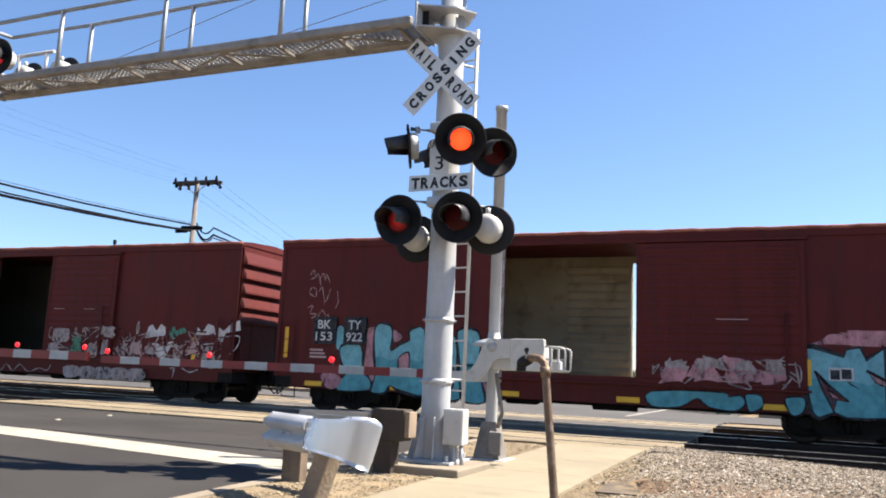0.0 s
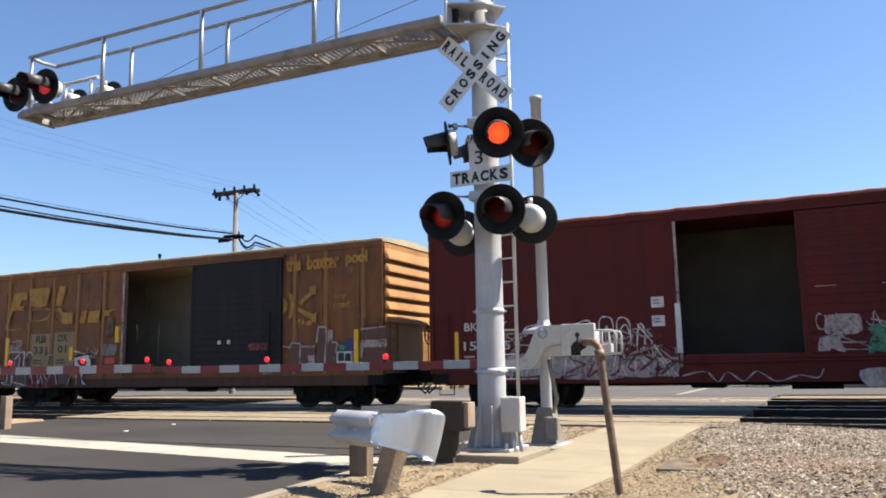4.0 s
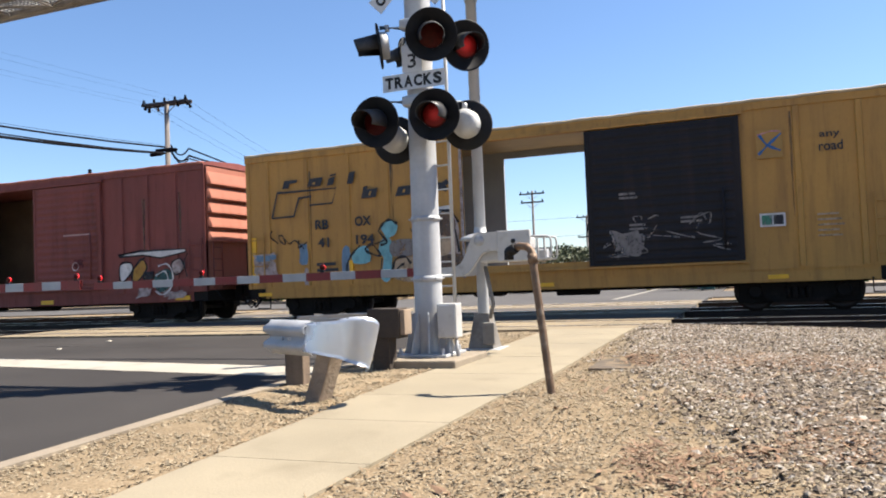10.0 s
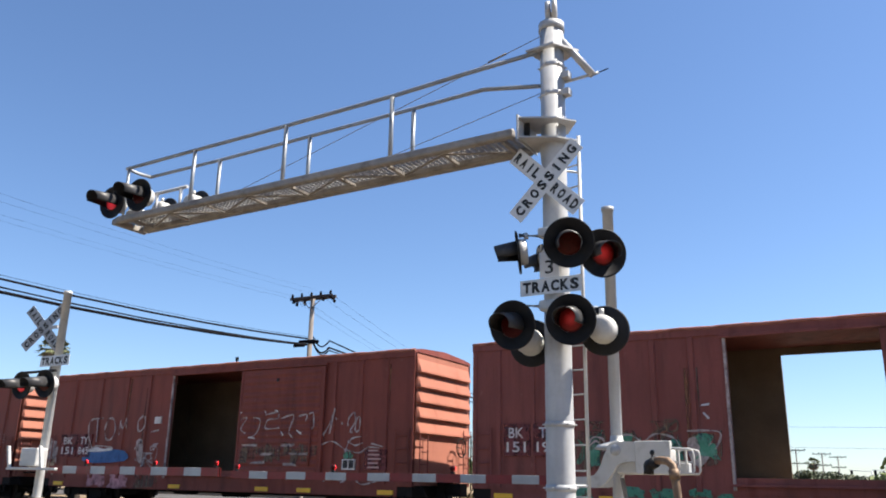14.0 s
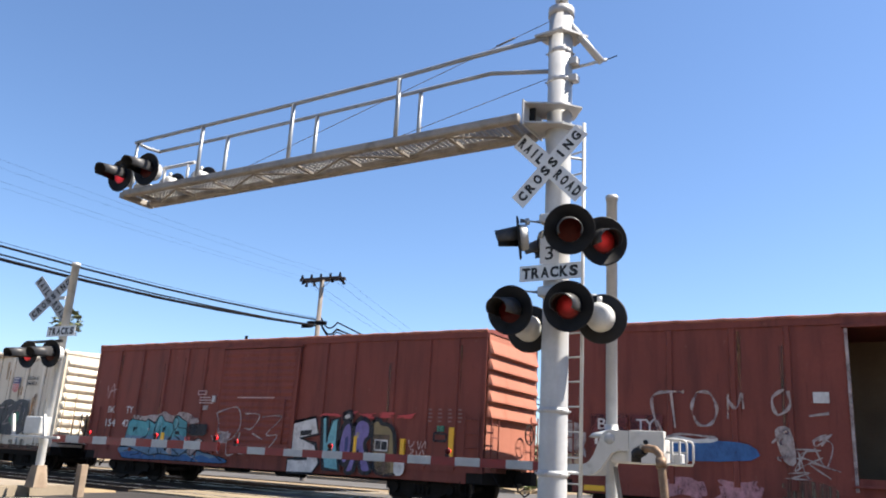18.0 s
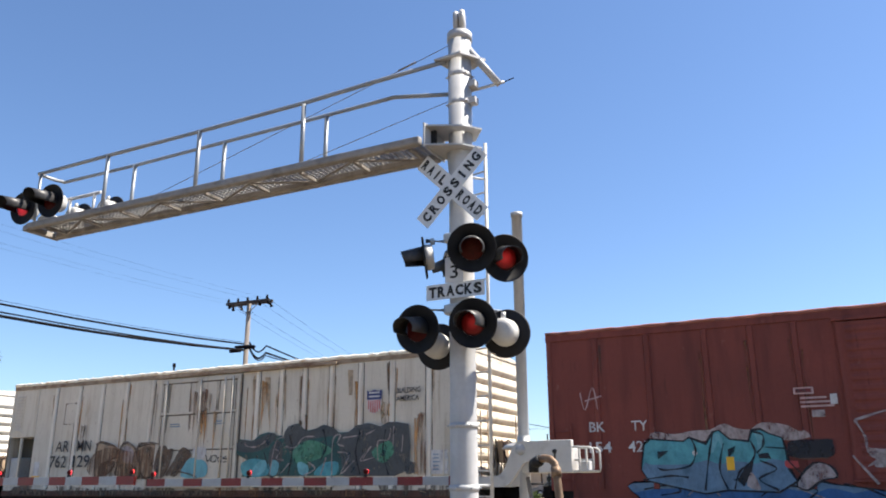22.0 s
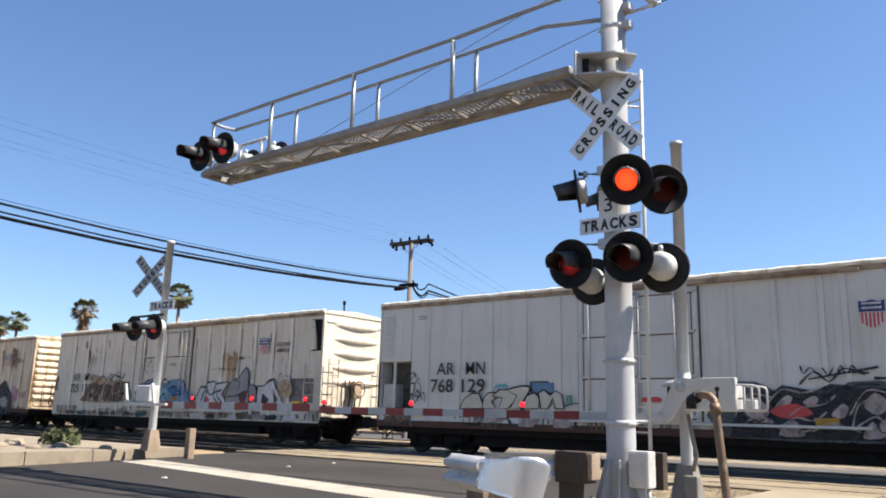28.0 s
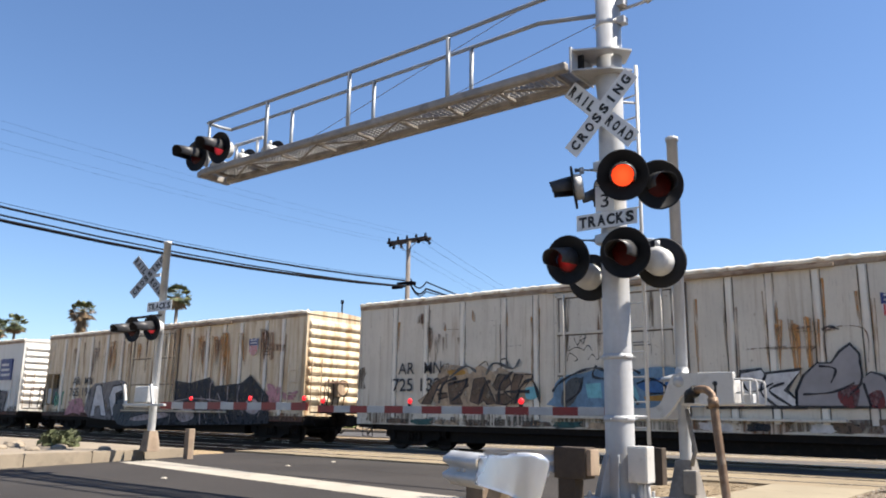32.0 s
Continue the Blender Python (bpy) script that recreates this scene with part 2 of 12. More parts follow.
LENS_OFF = surf("dark red lens", (0.045, 0.003, 0.0025), 0.4, vary=0.3, scale=30, fine=80, bump=0.2, spec=0.12)
LENS_DIM = glow("red lens glimmer", (0.16, 0.008, 0.007), 0.55, spot=0.13, rim=0.06)
LENS_LOW = glow("red lens in the shade", (0.12, 0.007, 0.006), 0.45, spot=0.12, rim=0.05)
LENS_FAR = glow("red lens of the arm lamps", (0.55, 0.03, 0.04), 0.35, spot=0.14, rim=0.25)
LENS_LIT = glow("lit red signal", (1.0, 0.062, 0.010), 0.70, spot=0.2, rim=0.45)
LENS_AMBIENT = glow("red gate lamp", (1.0, 0.025, 0.03), 0.36)
# paint and parts of the cars
MAROON = surf("maroon car paint", (0.088, 0.0150, 0.0125), 0.6, vary=0.15, scale=0.5, fine=14, bump=0.06, tint=(0.05, 0.011, 0.0095), amount=0.35, streak=True, spec=0.16, layers=(((3.0, 3.0, 0.5), 0.55, 0.75, (0.05, 0.018, 0.016), 0.6), ((22.0, 22.0, 3.0), 0.62, 0.74, (0.13, 0.045, 0.035), 0.3)))
OXIDE = surf("faded red car paint", (0.200, 0.063, 0.052), 0.65, vary=0.14, scale=0.5, fine=14, bump=0.07, tint=(0.126, 0.034, 0.028), amount=0.4, streak=True, spec=0.22, layers=(((2.5, 2.5, 0.45), 0.52, 0.72, (0.10, 0.036, 0.03), 0.65), ((14.0, 14.0, 1.5), 0.6, 0.74, (0.065, 0.026, 0.02), 0.45), ((6.0, 6.0, 4.0), 0.66, 0.76, (0.27, 0.13, 0.1), 0.4)))
OXIDE_B = surf("oxide red car paint", (0.185, 0.050, 0.037), 0.62, vary=0.15, scale=0.5, fine=14, bump=0.07, tint=(0.111, 0.029, 0.022), amount=0.4, streak=True, spec=0.22, layers=(((2.5, 2.5, 0.45), 0.52, 0.72, (0.085, 0.028, 0.022), 0.65), ((14.0, 14.0, 1.5), 0.6, 0.74, (0.065, 0.026, 0.02), 0.45), ((6.0, 6.0, 4.0), 0.66, 0.76, (0.27, 0.13, 0.1), 0.4)))
# End paint lighter than the sides: sunlight on the ends is in the colour.
OXIDE_LIT = surf("chalky faded red end paint", (0.33, 0.135, 0.092), 0.8, vary=0.1, scale=0.6, fine=14, bump=0.08, tint=(0.22, 0.08, 0.052), amount=0.25, streak=True, spec=0.12)
# The roof edge's sunlit line is painted into this lighter red.
EDGE_R = surf("chalky red eave bead", (0.30, 0.125, 0.095), 0.8, vary=0.2, scale=1.2, fine=14, bump=0.1, tint=(0.12, 0.04, 0.03), amount=0.5, spec=0.12)
OCHRE = surf("rusted orange yellow paint", (0.178, 0.068, 0.017), 0.65, vary=0.25, scale=0.6, fine=12, bump=0.1, tint=(0.10, 0.042, 0.02), amount=0.5, streak=True, layers=(
    ((1.3, 1.3, 0.9), 0.52, 0.68, (0.085, 0.035, 0.018), 0.7), ((10.0, 10.0, 1.2), 0.55, 0.7, (0.06, 0.028, 0.016), 0.55), ((3.0, 3.0, 2.0), 0.62, 0.74, (0.33, 0.16, 0.04), 0.5)))
OCHRE_P = surf("sun-faded ochre post paint", (0.25, 0.115, 0.032), 0.65, vary=0.2, scale=0.8, fine=12, bump=0.08, tint=(0.15, 0.065, 0.025), amount=0.4, streak=True)
# Ochre with the sunlit brightness of the car end put in.
OCHRE_LIT = surf("less rusted ochre end paint", (0.31, 0.15, 0.038), 0.65, vary=0.2, scale=0.8, fine=12, bump=0.08, tint=(0.17, 0.075, 0.025), amount=0.35, streak=True)
YELLOW = surf("yellow car paint", (0.415, 0.223, 0.05), 0.6, vary=0.12, scale=0.6, fine=12, bump=0.08, tint=(0.24, 0.125, 0.035), amount=0.4, streak=True, layers=(((6.0, 6.0, 0.6), 0.56, 0.74, (0.22, 0.11, 0.03), 0.5), ((20.0, 20.0, 3.0), 0.6, 0.74, (0.15, 0.08, 0.03), 0.4)))
REEFER = surf("aged white car paint", (0.585, 0.53, 0.43), 0.55, vary=0.10, scale=0.7, fine=14, bump=0.08, tint=(0.46, 0.40, 0.31), amount=0.4, streak=True, layers=(
    ((7.0, 7.0, 0.45), 0.56, 0.74, (0.30, 0.22, 0.13), 0.55), ((2.2, 2.2, 0.5), 0.60, 0.78, (0.27, 0.15, 0.06), 0.7), ((26.0, 26.0, 2.5), 0.58, 0.75, (0.22, 0.17, 0.12), 0.4), ((9.0, 9.0, 7.0), 0.66, 0.74, (0.16, 0.08, 0.04), 0.65)))
LIP = surf("chalky cream roof coating", (0.76, 0.70, 0.57), 0.8, vary=0.15, scale=2, fine=10, bump=0.5, tint=(0.42, 0.27, 0.13), amount=0.45, layers=(((5.0, 5.0, 5.0), 0.6, 0.7, (0.3, 0.17, 0.08), 0.6),))
POST_W = surf("chalky white post paint", (0.69, 0.64, 0.54), 0.6, vary=0.08, scale=1.5, fine=14, bump=0.08, tint=(0.36, 0.23, 0.12), amount=0.4, streak=True)
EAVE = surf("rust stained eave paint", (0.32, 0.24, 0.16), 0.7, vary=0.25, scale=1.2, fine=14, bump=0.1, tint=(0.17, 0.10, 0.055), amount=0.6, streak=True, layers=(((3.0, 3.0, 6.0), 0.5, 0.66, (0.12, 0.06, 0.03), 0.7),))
# Dark strips for the gaps round and across the doors.
DOOR_GAP = surf("dark perished door seal", (0.10, 0.08, 0.065), 0.8, vary=0.3, scale=2, bump=0.1)
REEFER_R = surf("rust streaked white paint", (0.60, 0.51, 0.36), 0.6, vary=0.14, scale=0.7, fine=14, bump=0.1, tint=(0.40, 0.27, 0.13), amount=0.55, streak=True, layers=(
    ((4.0, 4.0, 0.4), 0.52, 0.70, (0.28, 0.14, 0.045), 0.75), ((12.0, 12.0, 0.8), 0.56, 0.72, (0.20, 0.12, 0.06), 0.55), ((26.0, 26.0, 2.5), 0.58, 0.75, (0.2, 0.15, 0.1), 0.45), ((9.0, 9.0, 7.0), 0.64, 0.72, (0.13, 0.06, 0.03), 0.7)))
REEFER_C = surf("clean white car paint", (0.555, 0.54, 0.50), 0.5, vary=0.08, scale=0.7, fine=14, bump=0.06, tint=(0.47, 0.43, 0.36), amount=0.35, streak=True, layers=(
    ((9.0, 9.0, 0.5), 0.58, 0.76, (0.36, 0.31, 0.24), 0.5), ((24.0, 24.0, 2.5), 0.60, 0.76, (0.28, 0.24, 0.2), 0.35)))
DOORBLACK = surf("black door paint", (0.017, 0.016, 0.018), 0.65, spec=0.22, vary=0.25, scale=0.8, fine=14, bump=0.08, tint=(0.04, 0.026, 0.024), amount=0.3, streak=True)
SILL_R = surf("rusted brown sill paint", (0.085, 0.038, 0.024), 0.75, vary=0.25, scale=0.8, fine=14, bump=0.1, tint=(0.045, 0.025, 0.018), amount=0.5, streak=True)
ROOF_Y = surf("galvanised weathered roof", (0.42, 0.33, 0.2), 0.6, 0.2, vary=0.2, scale=1, bump=0.1)
IN_GREY = surf("grey lining", (0.34, 0.35, 0.36), 0.75, vary=0.12, scale=1, bump=0.1)
IN_TAN = surf("tan lining", (0.33, 0.28, 0.19), 0.8, vary=0.2, scale=1, bump=0.12, tint=(0.12, 0.09, 0.06), amount=0.3)
IN_BROWN = surf("brown plywood lining", (0.16, 0.115, 0.075), 0.8, vary=0.25, scale=1, bump=0.12)
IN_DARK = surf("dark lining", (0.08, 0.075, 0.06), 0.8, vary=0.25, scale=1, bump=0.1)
IN_SAGE = surf("grey green lining", (0.31, 0.30, 0.25), 0.8, vary=0.2, scale=1, bump=0.12)
TRUCK = surf("grimy black truck casting", (0.013, 0.011, 0.010), 0.8, 0.1, vary=0.35, scale=4, fine=20, bump=0.3, spec=0.2, tint=(0.030, 0.021, 0.017), amount=0.3)
WHEEL = surf("wheel steel", (0.04, 0.03, 0.026), 0.6, 0.5, vary=0.3, scale=5, bump=0.15)
YELLOW_TAG = surf("yellow reflector", (0.75, 0.42, 0.02), 0.45, vary=0.1, scale=4, bump=0.05)
PAINT = {
    "white": surf("white spray", (0.62, 0.60, 0.58), 0.7, vary=0.12, scale=3, fine=9, bump=0.0, tint=(0.36, 0.3, 0.29), amount=0.3),
    "pale": surf("faded white spray", (0.40, 0.34, 0.32), 0.75, vary=0.2, scale=3, fine=8, bump=0.0, tint=(0.24, 0.15, 0.14), amount=0.5),
    "black": surf("black spray", (0.02, 0.02, 0.024), 0.7, vary=0.25, scale=3, fine=9, bump=0.0),
    "charcoal": surf("charcoal spray", (0.075, 0.08, 0.082), 0.7, vary=0.2, scale=2, fine=9, bump=0.0),
    "warmgrey": surf("warm grey spray", (0.27, 0.25, 0.245), 0.7, vary=0.15, scale=2, fine=9, bump=0.0),
    "cream2": surf("cream white spray", (0.50, 0.46, 0.37), 0.7, vary=0.12, scale=3, fine=9, bump=0.0),
    "mauve2": surf("faint pinkish stencil paint", (0.24, 0.13, 0.115), 0.7, vary=0.2, scale=3, fine=9, bump=0.0),
    "grey": surf("grey spray", (0.20, 0.18, 0.17), 0.7, vary=0.2, scale=3, fine=9, bump=0.0),
    "teal": surf("teal spray", (0.10, 0.33, 0.37), 0.65, vary=0.2, scale=2, fine=9, bump=0.0, tint=(0.06, 0.22, 0.27), amount=0.4),
    "cyan": surf("light blue spray", (0.18, 0.42, 0.47), 0.65, vary=0.15, scale=2, fine=9, bump=0.0),
    "pink": surf("pink spray", (0.45, 0.22, 0.24), 0.65, vary=0.2, scale=2, fine=9, bump=0.0),
    "green": surf("green spray", (0.07, 0.22, 0.14), 0.65, vary=0.2, scale=2, fine=9, bump=0.0, tint=(0.15, 0.32, 0.25), amount=0.4),
    "darkgreen": surf("dark green spray", (0.03, 0.09, 0.085), 0.65, vary=0.25, scale=2, fine=9, bump=0.0),
    "blue": surf("blue spray", (0.04, 0.12, 0.30), 0.65, vary=0.2, scale=2, fine=9, bump=0.0),
    "steel": surf("steel blue spray", (0.13, 0.22, 0.32), 0.65, vary=0.2, scale=2, fine=9, bump=0.0),
    "purple": surf("violet spray", (0.20, 0.16, 0.38), 0.65, vary=0.2, scale=2, fine=9, bump=0.0),
    "brown": surf("brown spray", (0.13, 0.085, 0.055), 0.7, vary=0.3, scale=2, fine=9, bump=0.0),
    "tan": surf("tan spray", (0.42, 0.31, 0.2), 0.7, vary=0.2, scale=2, fine=9, bump=0.0),
    "maroon": surf("maroon spray", (0.14, 0.03, 0.03), 0.7, vary=0.2, scale=2, fine=9, bump=0.0),
    "orange": surf("orange rust run", (0.46, 0.22, 0.06), 0.75, vary=0.3, scale=3, fine=9, bump=0.0),
    "rust": surf("dark rust run", (0.2, 0.1, 0.05), 0.8, vary=0.35, scale=3, fine=9, bump=0.0),
    "grime": surf("grey brown grime run", (0.15, 0.115, 0.08), 0.8, vary=0.3, scale=3, fine=9, bump=0.0),
    "mauve": surf("mauve brown overpaint", (0.105, 0.056, 0.042), 0.7, vary=0.2, scale=2, fine=9, bump=0.0),
    "ochre": surf("ochre patch paint", (0.36, 0.21, 0.055), 0.65, vary=0.15, scale=2, fine=9, bump=0.0),
    "gold": surf("gold lettering paint", (0.37, 0.2, 0.028), 0.6, vary=0.25, scale=2, fine=9, bump=0.0, tint=(0.3, 0.13, 0.03), amount=0.4),
    "cream": surf("dingy olive cream paint", (0.25, 0.185, 0.085), 0.65, vary=0.2, scale=2, fine=9, bump=0.0),
    "navy": surf("navy shield paint", (0.03, 0.04, 0.14), 0.5, vary=0.15, scale=3, bump=0.0),
    "red": surf("red shield paint", (0.45, 0.05, 0.05), 0.5, vary=0.15, scale=3, bump=0.0),
    "lettering": surf("black stencil paint", (0.03, 0.03, 0.035), 0.6, vary=0.25, scale=4, fine=12, bump=0.0),
    "dullred": surf("pale red stencil paint", (0.42, 0.28, 0.26), 0.6, vary=0.2, scale=4, fine=12, bump=0.0),
}
for spray in ("orange", "rust", "grime"):
    # rust runs thin out into the paint below
    nt = PAINT[spray].node_tree
    tc, mp, n = nt.nodes.new("ShaderNodeTexCoord"), nt.nodes.new("ShaderNodeMapping"), nt.nodes.new("ShaderNodeTexNoise")
    mp.inputs["Scale"].default_value = (14.0, 14.0, 1.2)
    n.inputs["Scale"].default_value, n.inputs["Detail"].default_value = 1.0, 6.0
    r = nt.nodes.new("ShaderNodeMapRange")
    r.inputs["From Min"].default_value, r.inputs["From Max"].default_value, r.inputs["To Max"].default_value = 0.36, 0.62, 0.8
    nt.links.new(tc.outputs["Object"], mp.inputs["Vector"])
    nt.links.new(mp.outputs[0], n.inputs["Vector"])
    nt.links.new(n.outputs["Fac"], r.inputs["Value"])
    nt.links.new(r.outputs["Result"], nt.nodes["Principled BSDF"].inputs["Alpha"])
for spray in ("white", "pale", "black", "charcoal", "grey", "teal", "cyan", "pink", "green", "darkgreen", "blue", "steel", "purple", "brown", "tan", "maroon", "gold"):
    # weathered spray paint, thin in places and chipped down to the car paint
    nt = PAINT[spray].node_tree
    tc, mp, n = nt.nodes.new("ShaderNodeTexCoord"), nt.nodes.new("ShaderNodeMapping"), nt.nodes.new("ShaderNodeTexNoise")
    mp.inputs["Scale"].default_value = (3.2, 3.2, 2.0)
    n.inputs["Scale"].default_value, n.inputs["Detail"].default_value, n.inputs["Roughness"].default_value = 1.6, 9.0, 0.72
    r = nt.nodes.new("ShaderNodeMapRange")
    for sock, v in (("From Min", 0.34), ("From Max", 0.56), ("To Min", 0.65 if spray in ("teal", "cyan", "blue", "steel", "purple", "white", "black", "charcoal", "darkgreen", "gold") else 0.3), ("To Max", 0.97)):
        r.inputs[sock].default_value = v
    nt.links.new(tc.outputs["Object"], mp.inputs["Vector"])
    nt.links.new(mp.outputs[0], n.inputs["Vector"])
    nt.links.new(n.outputs["Fac"], r.inputs["Value"])
    nt.links.new(r.outputs["Result"], nt.nodes["Principled BSDF"].inputs["Alpha"])
# Distance haze is put into this leaf colour as grey.
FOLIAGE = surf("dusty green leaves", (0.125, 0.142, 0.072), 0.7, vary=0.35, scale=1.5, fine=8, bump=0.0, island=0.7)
FOLIAGE_B = surf("bright green shrub leaves", (0.144, 0.192, 0.048), 0.7, vary=0.3, scale=2, fine=8, bump=0.0, island=0.6)
PALM_G = surf("palm frond green", (0.150, 0.170, 0.075), 0.6, vary=0.3, scale=2, bump=0.0, island=0.6)
PALM_D = surf("dead palm thatch", (0.27, 0.195, 0.115), 0.9, vary=0.3, scale=2, bump=0.0, island=0.6)
BARK = surf("palm bark", (0.22, 0.18, 0.14), 0.9, vary=0.25, scale=3, fine=20, bump=0.4)
BUSH_G = surf("grassy green leaves", (0.090, 0.102, 0.042), 0.8, vary=0.3, scale=3, bump=0.0, island=0.6)
DRYGRASS = surf("dry verge grass", (0.187, 0.146, 0.073), 0.9, vary=0.3, scale=3, bump=0.0, island=0.6)
STUCCO = surf("beige stucco", (0.42, 0.35, 0.27), 0.9, vary=0.12, scale=0.8, fine=30, bump=0.2)
ROOFTILE = surf("grey brown roofing", (0.2, 0.17, 0.15), 0.9, vary=0.2, scale=1, fine=20, bump=0.2)
GLASS_D = surf("dark window glass", (0.03, 0.04, 0.05), 0.1, vary=0.2, bump=0.0, spec=0.8)
CAR_WHITE = surf("white car enamel", (0.75, 0.75, 0.75), 0.25, vary=0.04, bump=0.0, spec=0.6)
CAR_RED = surf("red car enamel", (0.4, 0.03, 0.03), 0.25, vary=0.06, bump=0.0, spec=0.6)
CAR_GREY = surf("grey car enamel", (0.16, 0.17, 0.18), 0.25, vary=0.06, bump=0.0, spec=0.6)
RUBBER = surf("tyre rubber", (0.02, 0.02, 0.02), 0.85, vary=0.2, bump=0.1)
HILL = surf("hazy hills", (0.26, 0.27, 0.28), 1.0, vary=0.1, scale=0.01, bump=0.0, spec=0.0)


# ---- mesh tools ----
def box(bm, x0, x1, y0, y1, z0, z1):
    v = [bm.verts.new(p) for p in ((x0, y0, z0), (x1, y0, z0), (x1, y1, z0), (x0, y1, z0), (x0, y0, z1), (x1, y0, z1), (x1, y1, z1), (x0, y1, z1))]
    for f in ((0, 3, 2, 1), (4, 5, 6, 7), (0, 1, 5, 4), (1, 2, 6, 5), (2, 3, 7, 6), (3, 0, 4, 7)):
        bm.faces.new([v[i] for i in f])
    return v


def cbox(x0, x1, y0, y1, z0, z1, bevel=0.0):
    bm = bmesh.new()
    box(bm, x0, x1, y0, y1, z0, z1)
    if bevel:
        bmesh.ops.bevel(bm, geom=bm.edges[:], offset=bevel, segments=2, affect="EDGES", profile=0.5)
    return bm


def tube(bm, a, b, r0, r1=None, n=12, caps=True):
    """A straight tapered rod from a to b."""
    a, b = Vector(a), Vector(b)
    r1 = r0 if r1 is None else r1
    q = (b - a).to_track_quat("Z", "Y").to_matrix()
    rings = []
    for p, r in ((a, r0), (b, r1)):
        rings.append([bm.verts.new(p + q @ Vector((r * math.cos(t * 2 * math.pi / n), r * math.sin(t * 2 * math.pi / n), 0))) for t in range(n)])
    for i in range(n):
        f = bm.faces.new((rings[0][i], rings[0][(i + 1) % n], rings[1][(i + 1) % n], rings[1][i]))
        f.smooth = n > 6
    if caps:
        bm.faces.new(list(reversed(rings[0])))
        bm.faces.new(rings[1])


def bent(bm, pts, r, n=10, radii=None):
    """A rod along a row of points."""
    pts = [Vector(p) for p in pts]
    rings = []
    for i, p in enumerate(pts):
        d = (pts[min(i + 1, len(pts) - 1)] - pts[max(i - 1, 0)]).normalized()
        q = d.to_track_quat("Z", "Y").to_matrix()
        rr = radii[i] if radii else r
        rings.append([bm.verts.new(p + q @ Vector((rr * math.cos(t * 2 * math.pi / n), rr * math.sin(t * 2 * math.pi / n), 0))) for t in range(n)])
    for u, w in zip(rings, rings[1:]):
        best = min(range(n), key=lambda s: (u[0].co - w[s].co).length)
        for i in range(n):
            f = bm.faces.new((u[i], u[(i + 1) % n], w[(i + 1 + best) % n], w[(i + best) % n]))
            f.smooth = True
    bm.faces.new(list(reversed(rings[0])))
    bm.faces.new(rings[-1])


def prism(bm, pts, y0, y1, plane="xz"):
    """A flat outline pushed out to a thickness; outline in xz (depth y), yz (depth x) or xy (depth z)."""
    put = {"xz": lambda a, c, d: (a, d, c), "yz": lambda a, c, d: (d, a, c), "xy": lambda a, c, d: (a, c, d)}[plane]
    lo = [bm.verts.new(put(a, c, y0)) for a, c in pts]
    hi = [bm.verts.new(put(a, c, y1)) for a, c in pts]
    n = len(pts)
    bm.faces.new(lo)
    bm.faces.new(list(reversed(hi)))
    for i in range(n):
        bm.faces.new((lo[i], hi[i], hi[(i + 1) % n], lo[(i + 1) % n]))


def lathe(bm, prof, n=24, m=Matrix.Identity(4)):
    """Turns a profile of (radius, height) round z, then places it by m."""
    rings = []
    for r, z in prof:
        rings.append([bm.verts.new(m @ Vector((r * math.cos(t * 2 * math.pi / n), r * math.sin(t * 2 * math.pi / n), z))) for t in range(n)] if r > 1e-6 else [bm.verts.new(m @ Vector((0, 0, z)))])
    for u, w in zip(rings, rings[1:]):
        for i in range(n):
            j = (i + 1) % n
            if len(u) == 1 and len(w) == 1:
                continue
            f = bm.faces.new((u[0], w[j], w[i]) if len(u) == 1 else (u[i], u[j], w[0]) if len(w) == 1 else (u[i], u[j], w[j], w[i]))
            f.smooth = True


def mesh_of(name, bm, material):
    if bm.faces:
        bmesh.ops.recalc_face_normals(bm, faces=bm.faces[:])
    me = bpy.data.meshes.new(name)
    bm.to_mesh(me)
    bm.free()
    me.materials.append(material)
    return me


def part(name, bm, material, parent, label=""):
    ob = new(name, mesh_of(name, bm, material))
    ob.parent = parent
    return tagged(ob, label)


def thing(name, m, label, category, group="", kind=""):
    ob = new(name)
    ob.empty_display_size = 0.2
    ob.matrix_basis = m
    return tagged(ob, label, category, group, kind)


def solid(name, bm, material, label="", category="", group="", kind=""):
    return tagged(new(name, mesh_of(name, bm, material)), label, category, group, kind)


def lettering(text, x, z, width, height, y, spread=0.0, turn=0.0):
    """A bmesh of upright letters that face -y, fitted to a width and height with its lower left corner at x, z; or turned about that corner."""
    cu = bpy.data.curves.new("letters", "FONT")
    cu.body, cu.offset, cu.resolution_u = text, spread, 3
    ob = bpy.data.objects.new("letters", cu)
    scene.collection.objects.link(ob)
    me = bpy.data.meshes.new_from_object(ob)
    bpy.data.objects.remove(ob)
    bpy.data.curves.remove(cu)
    bm = bmesh.new()
    bm.from_mesh(me)
    bpy.data.meshes.remove(me)
    xs, ys = [v.co.x for v in bm.verts], [v.co.y for v in bm.verts]
    x0, y0, sx, sy = min(xs), min(ys), width / (max(xs) - min(xs)), height / (max(ys) - min(ys))
    c, s = math.cos(radians(turn)), math.sin(radians(turn))
    for v in bm.verts:
        a, b = (v.co.x - x0) * sx, (v.co.y - y0) * sy
        v.co = (x + a * c - b * s, y, z + a * s + b * c)
    for f in bm.faces:
        f.normal_update()
    return bm

# ---- ground, road, crossing ----
RAIL_Y = (5.73, 7.17, 10.03, 11.47, 14.33, 15.77)
RAIL_Z = -0.05


def gz(y):
    """Height of the made ground: it climbs to the crossing."""
    if y < -2.5:
        return -0.12 + 0.05 * (y + 2.5) if y > -14 else -0.695
    return -0.12 + 0.012 * (y + 2.5) if y < 4 else -0.045


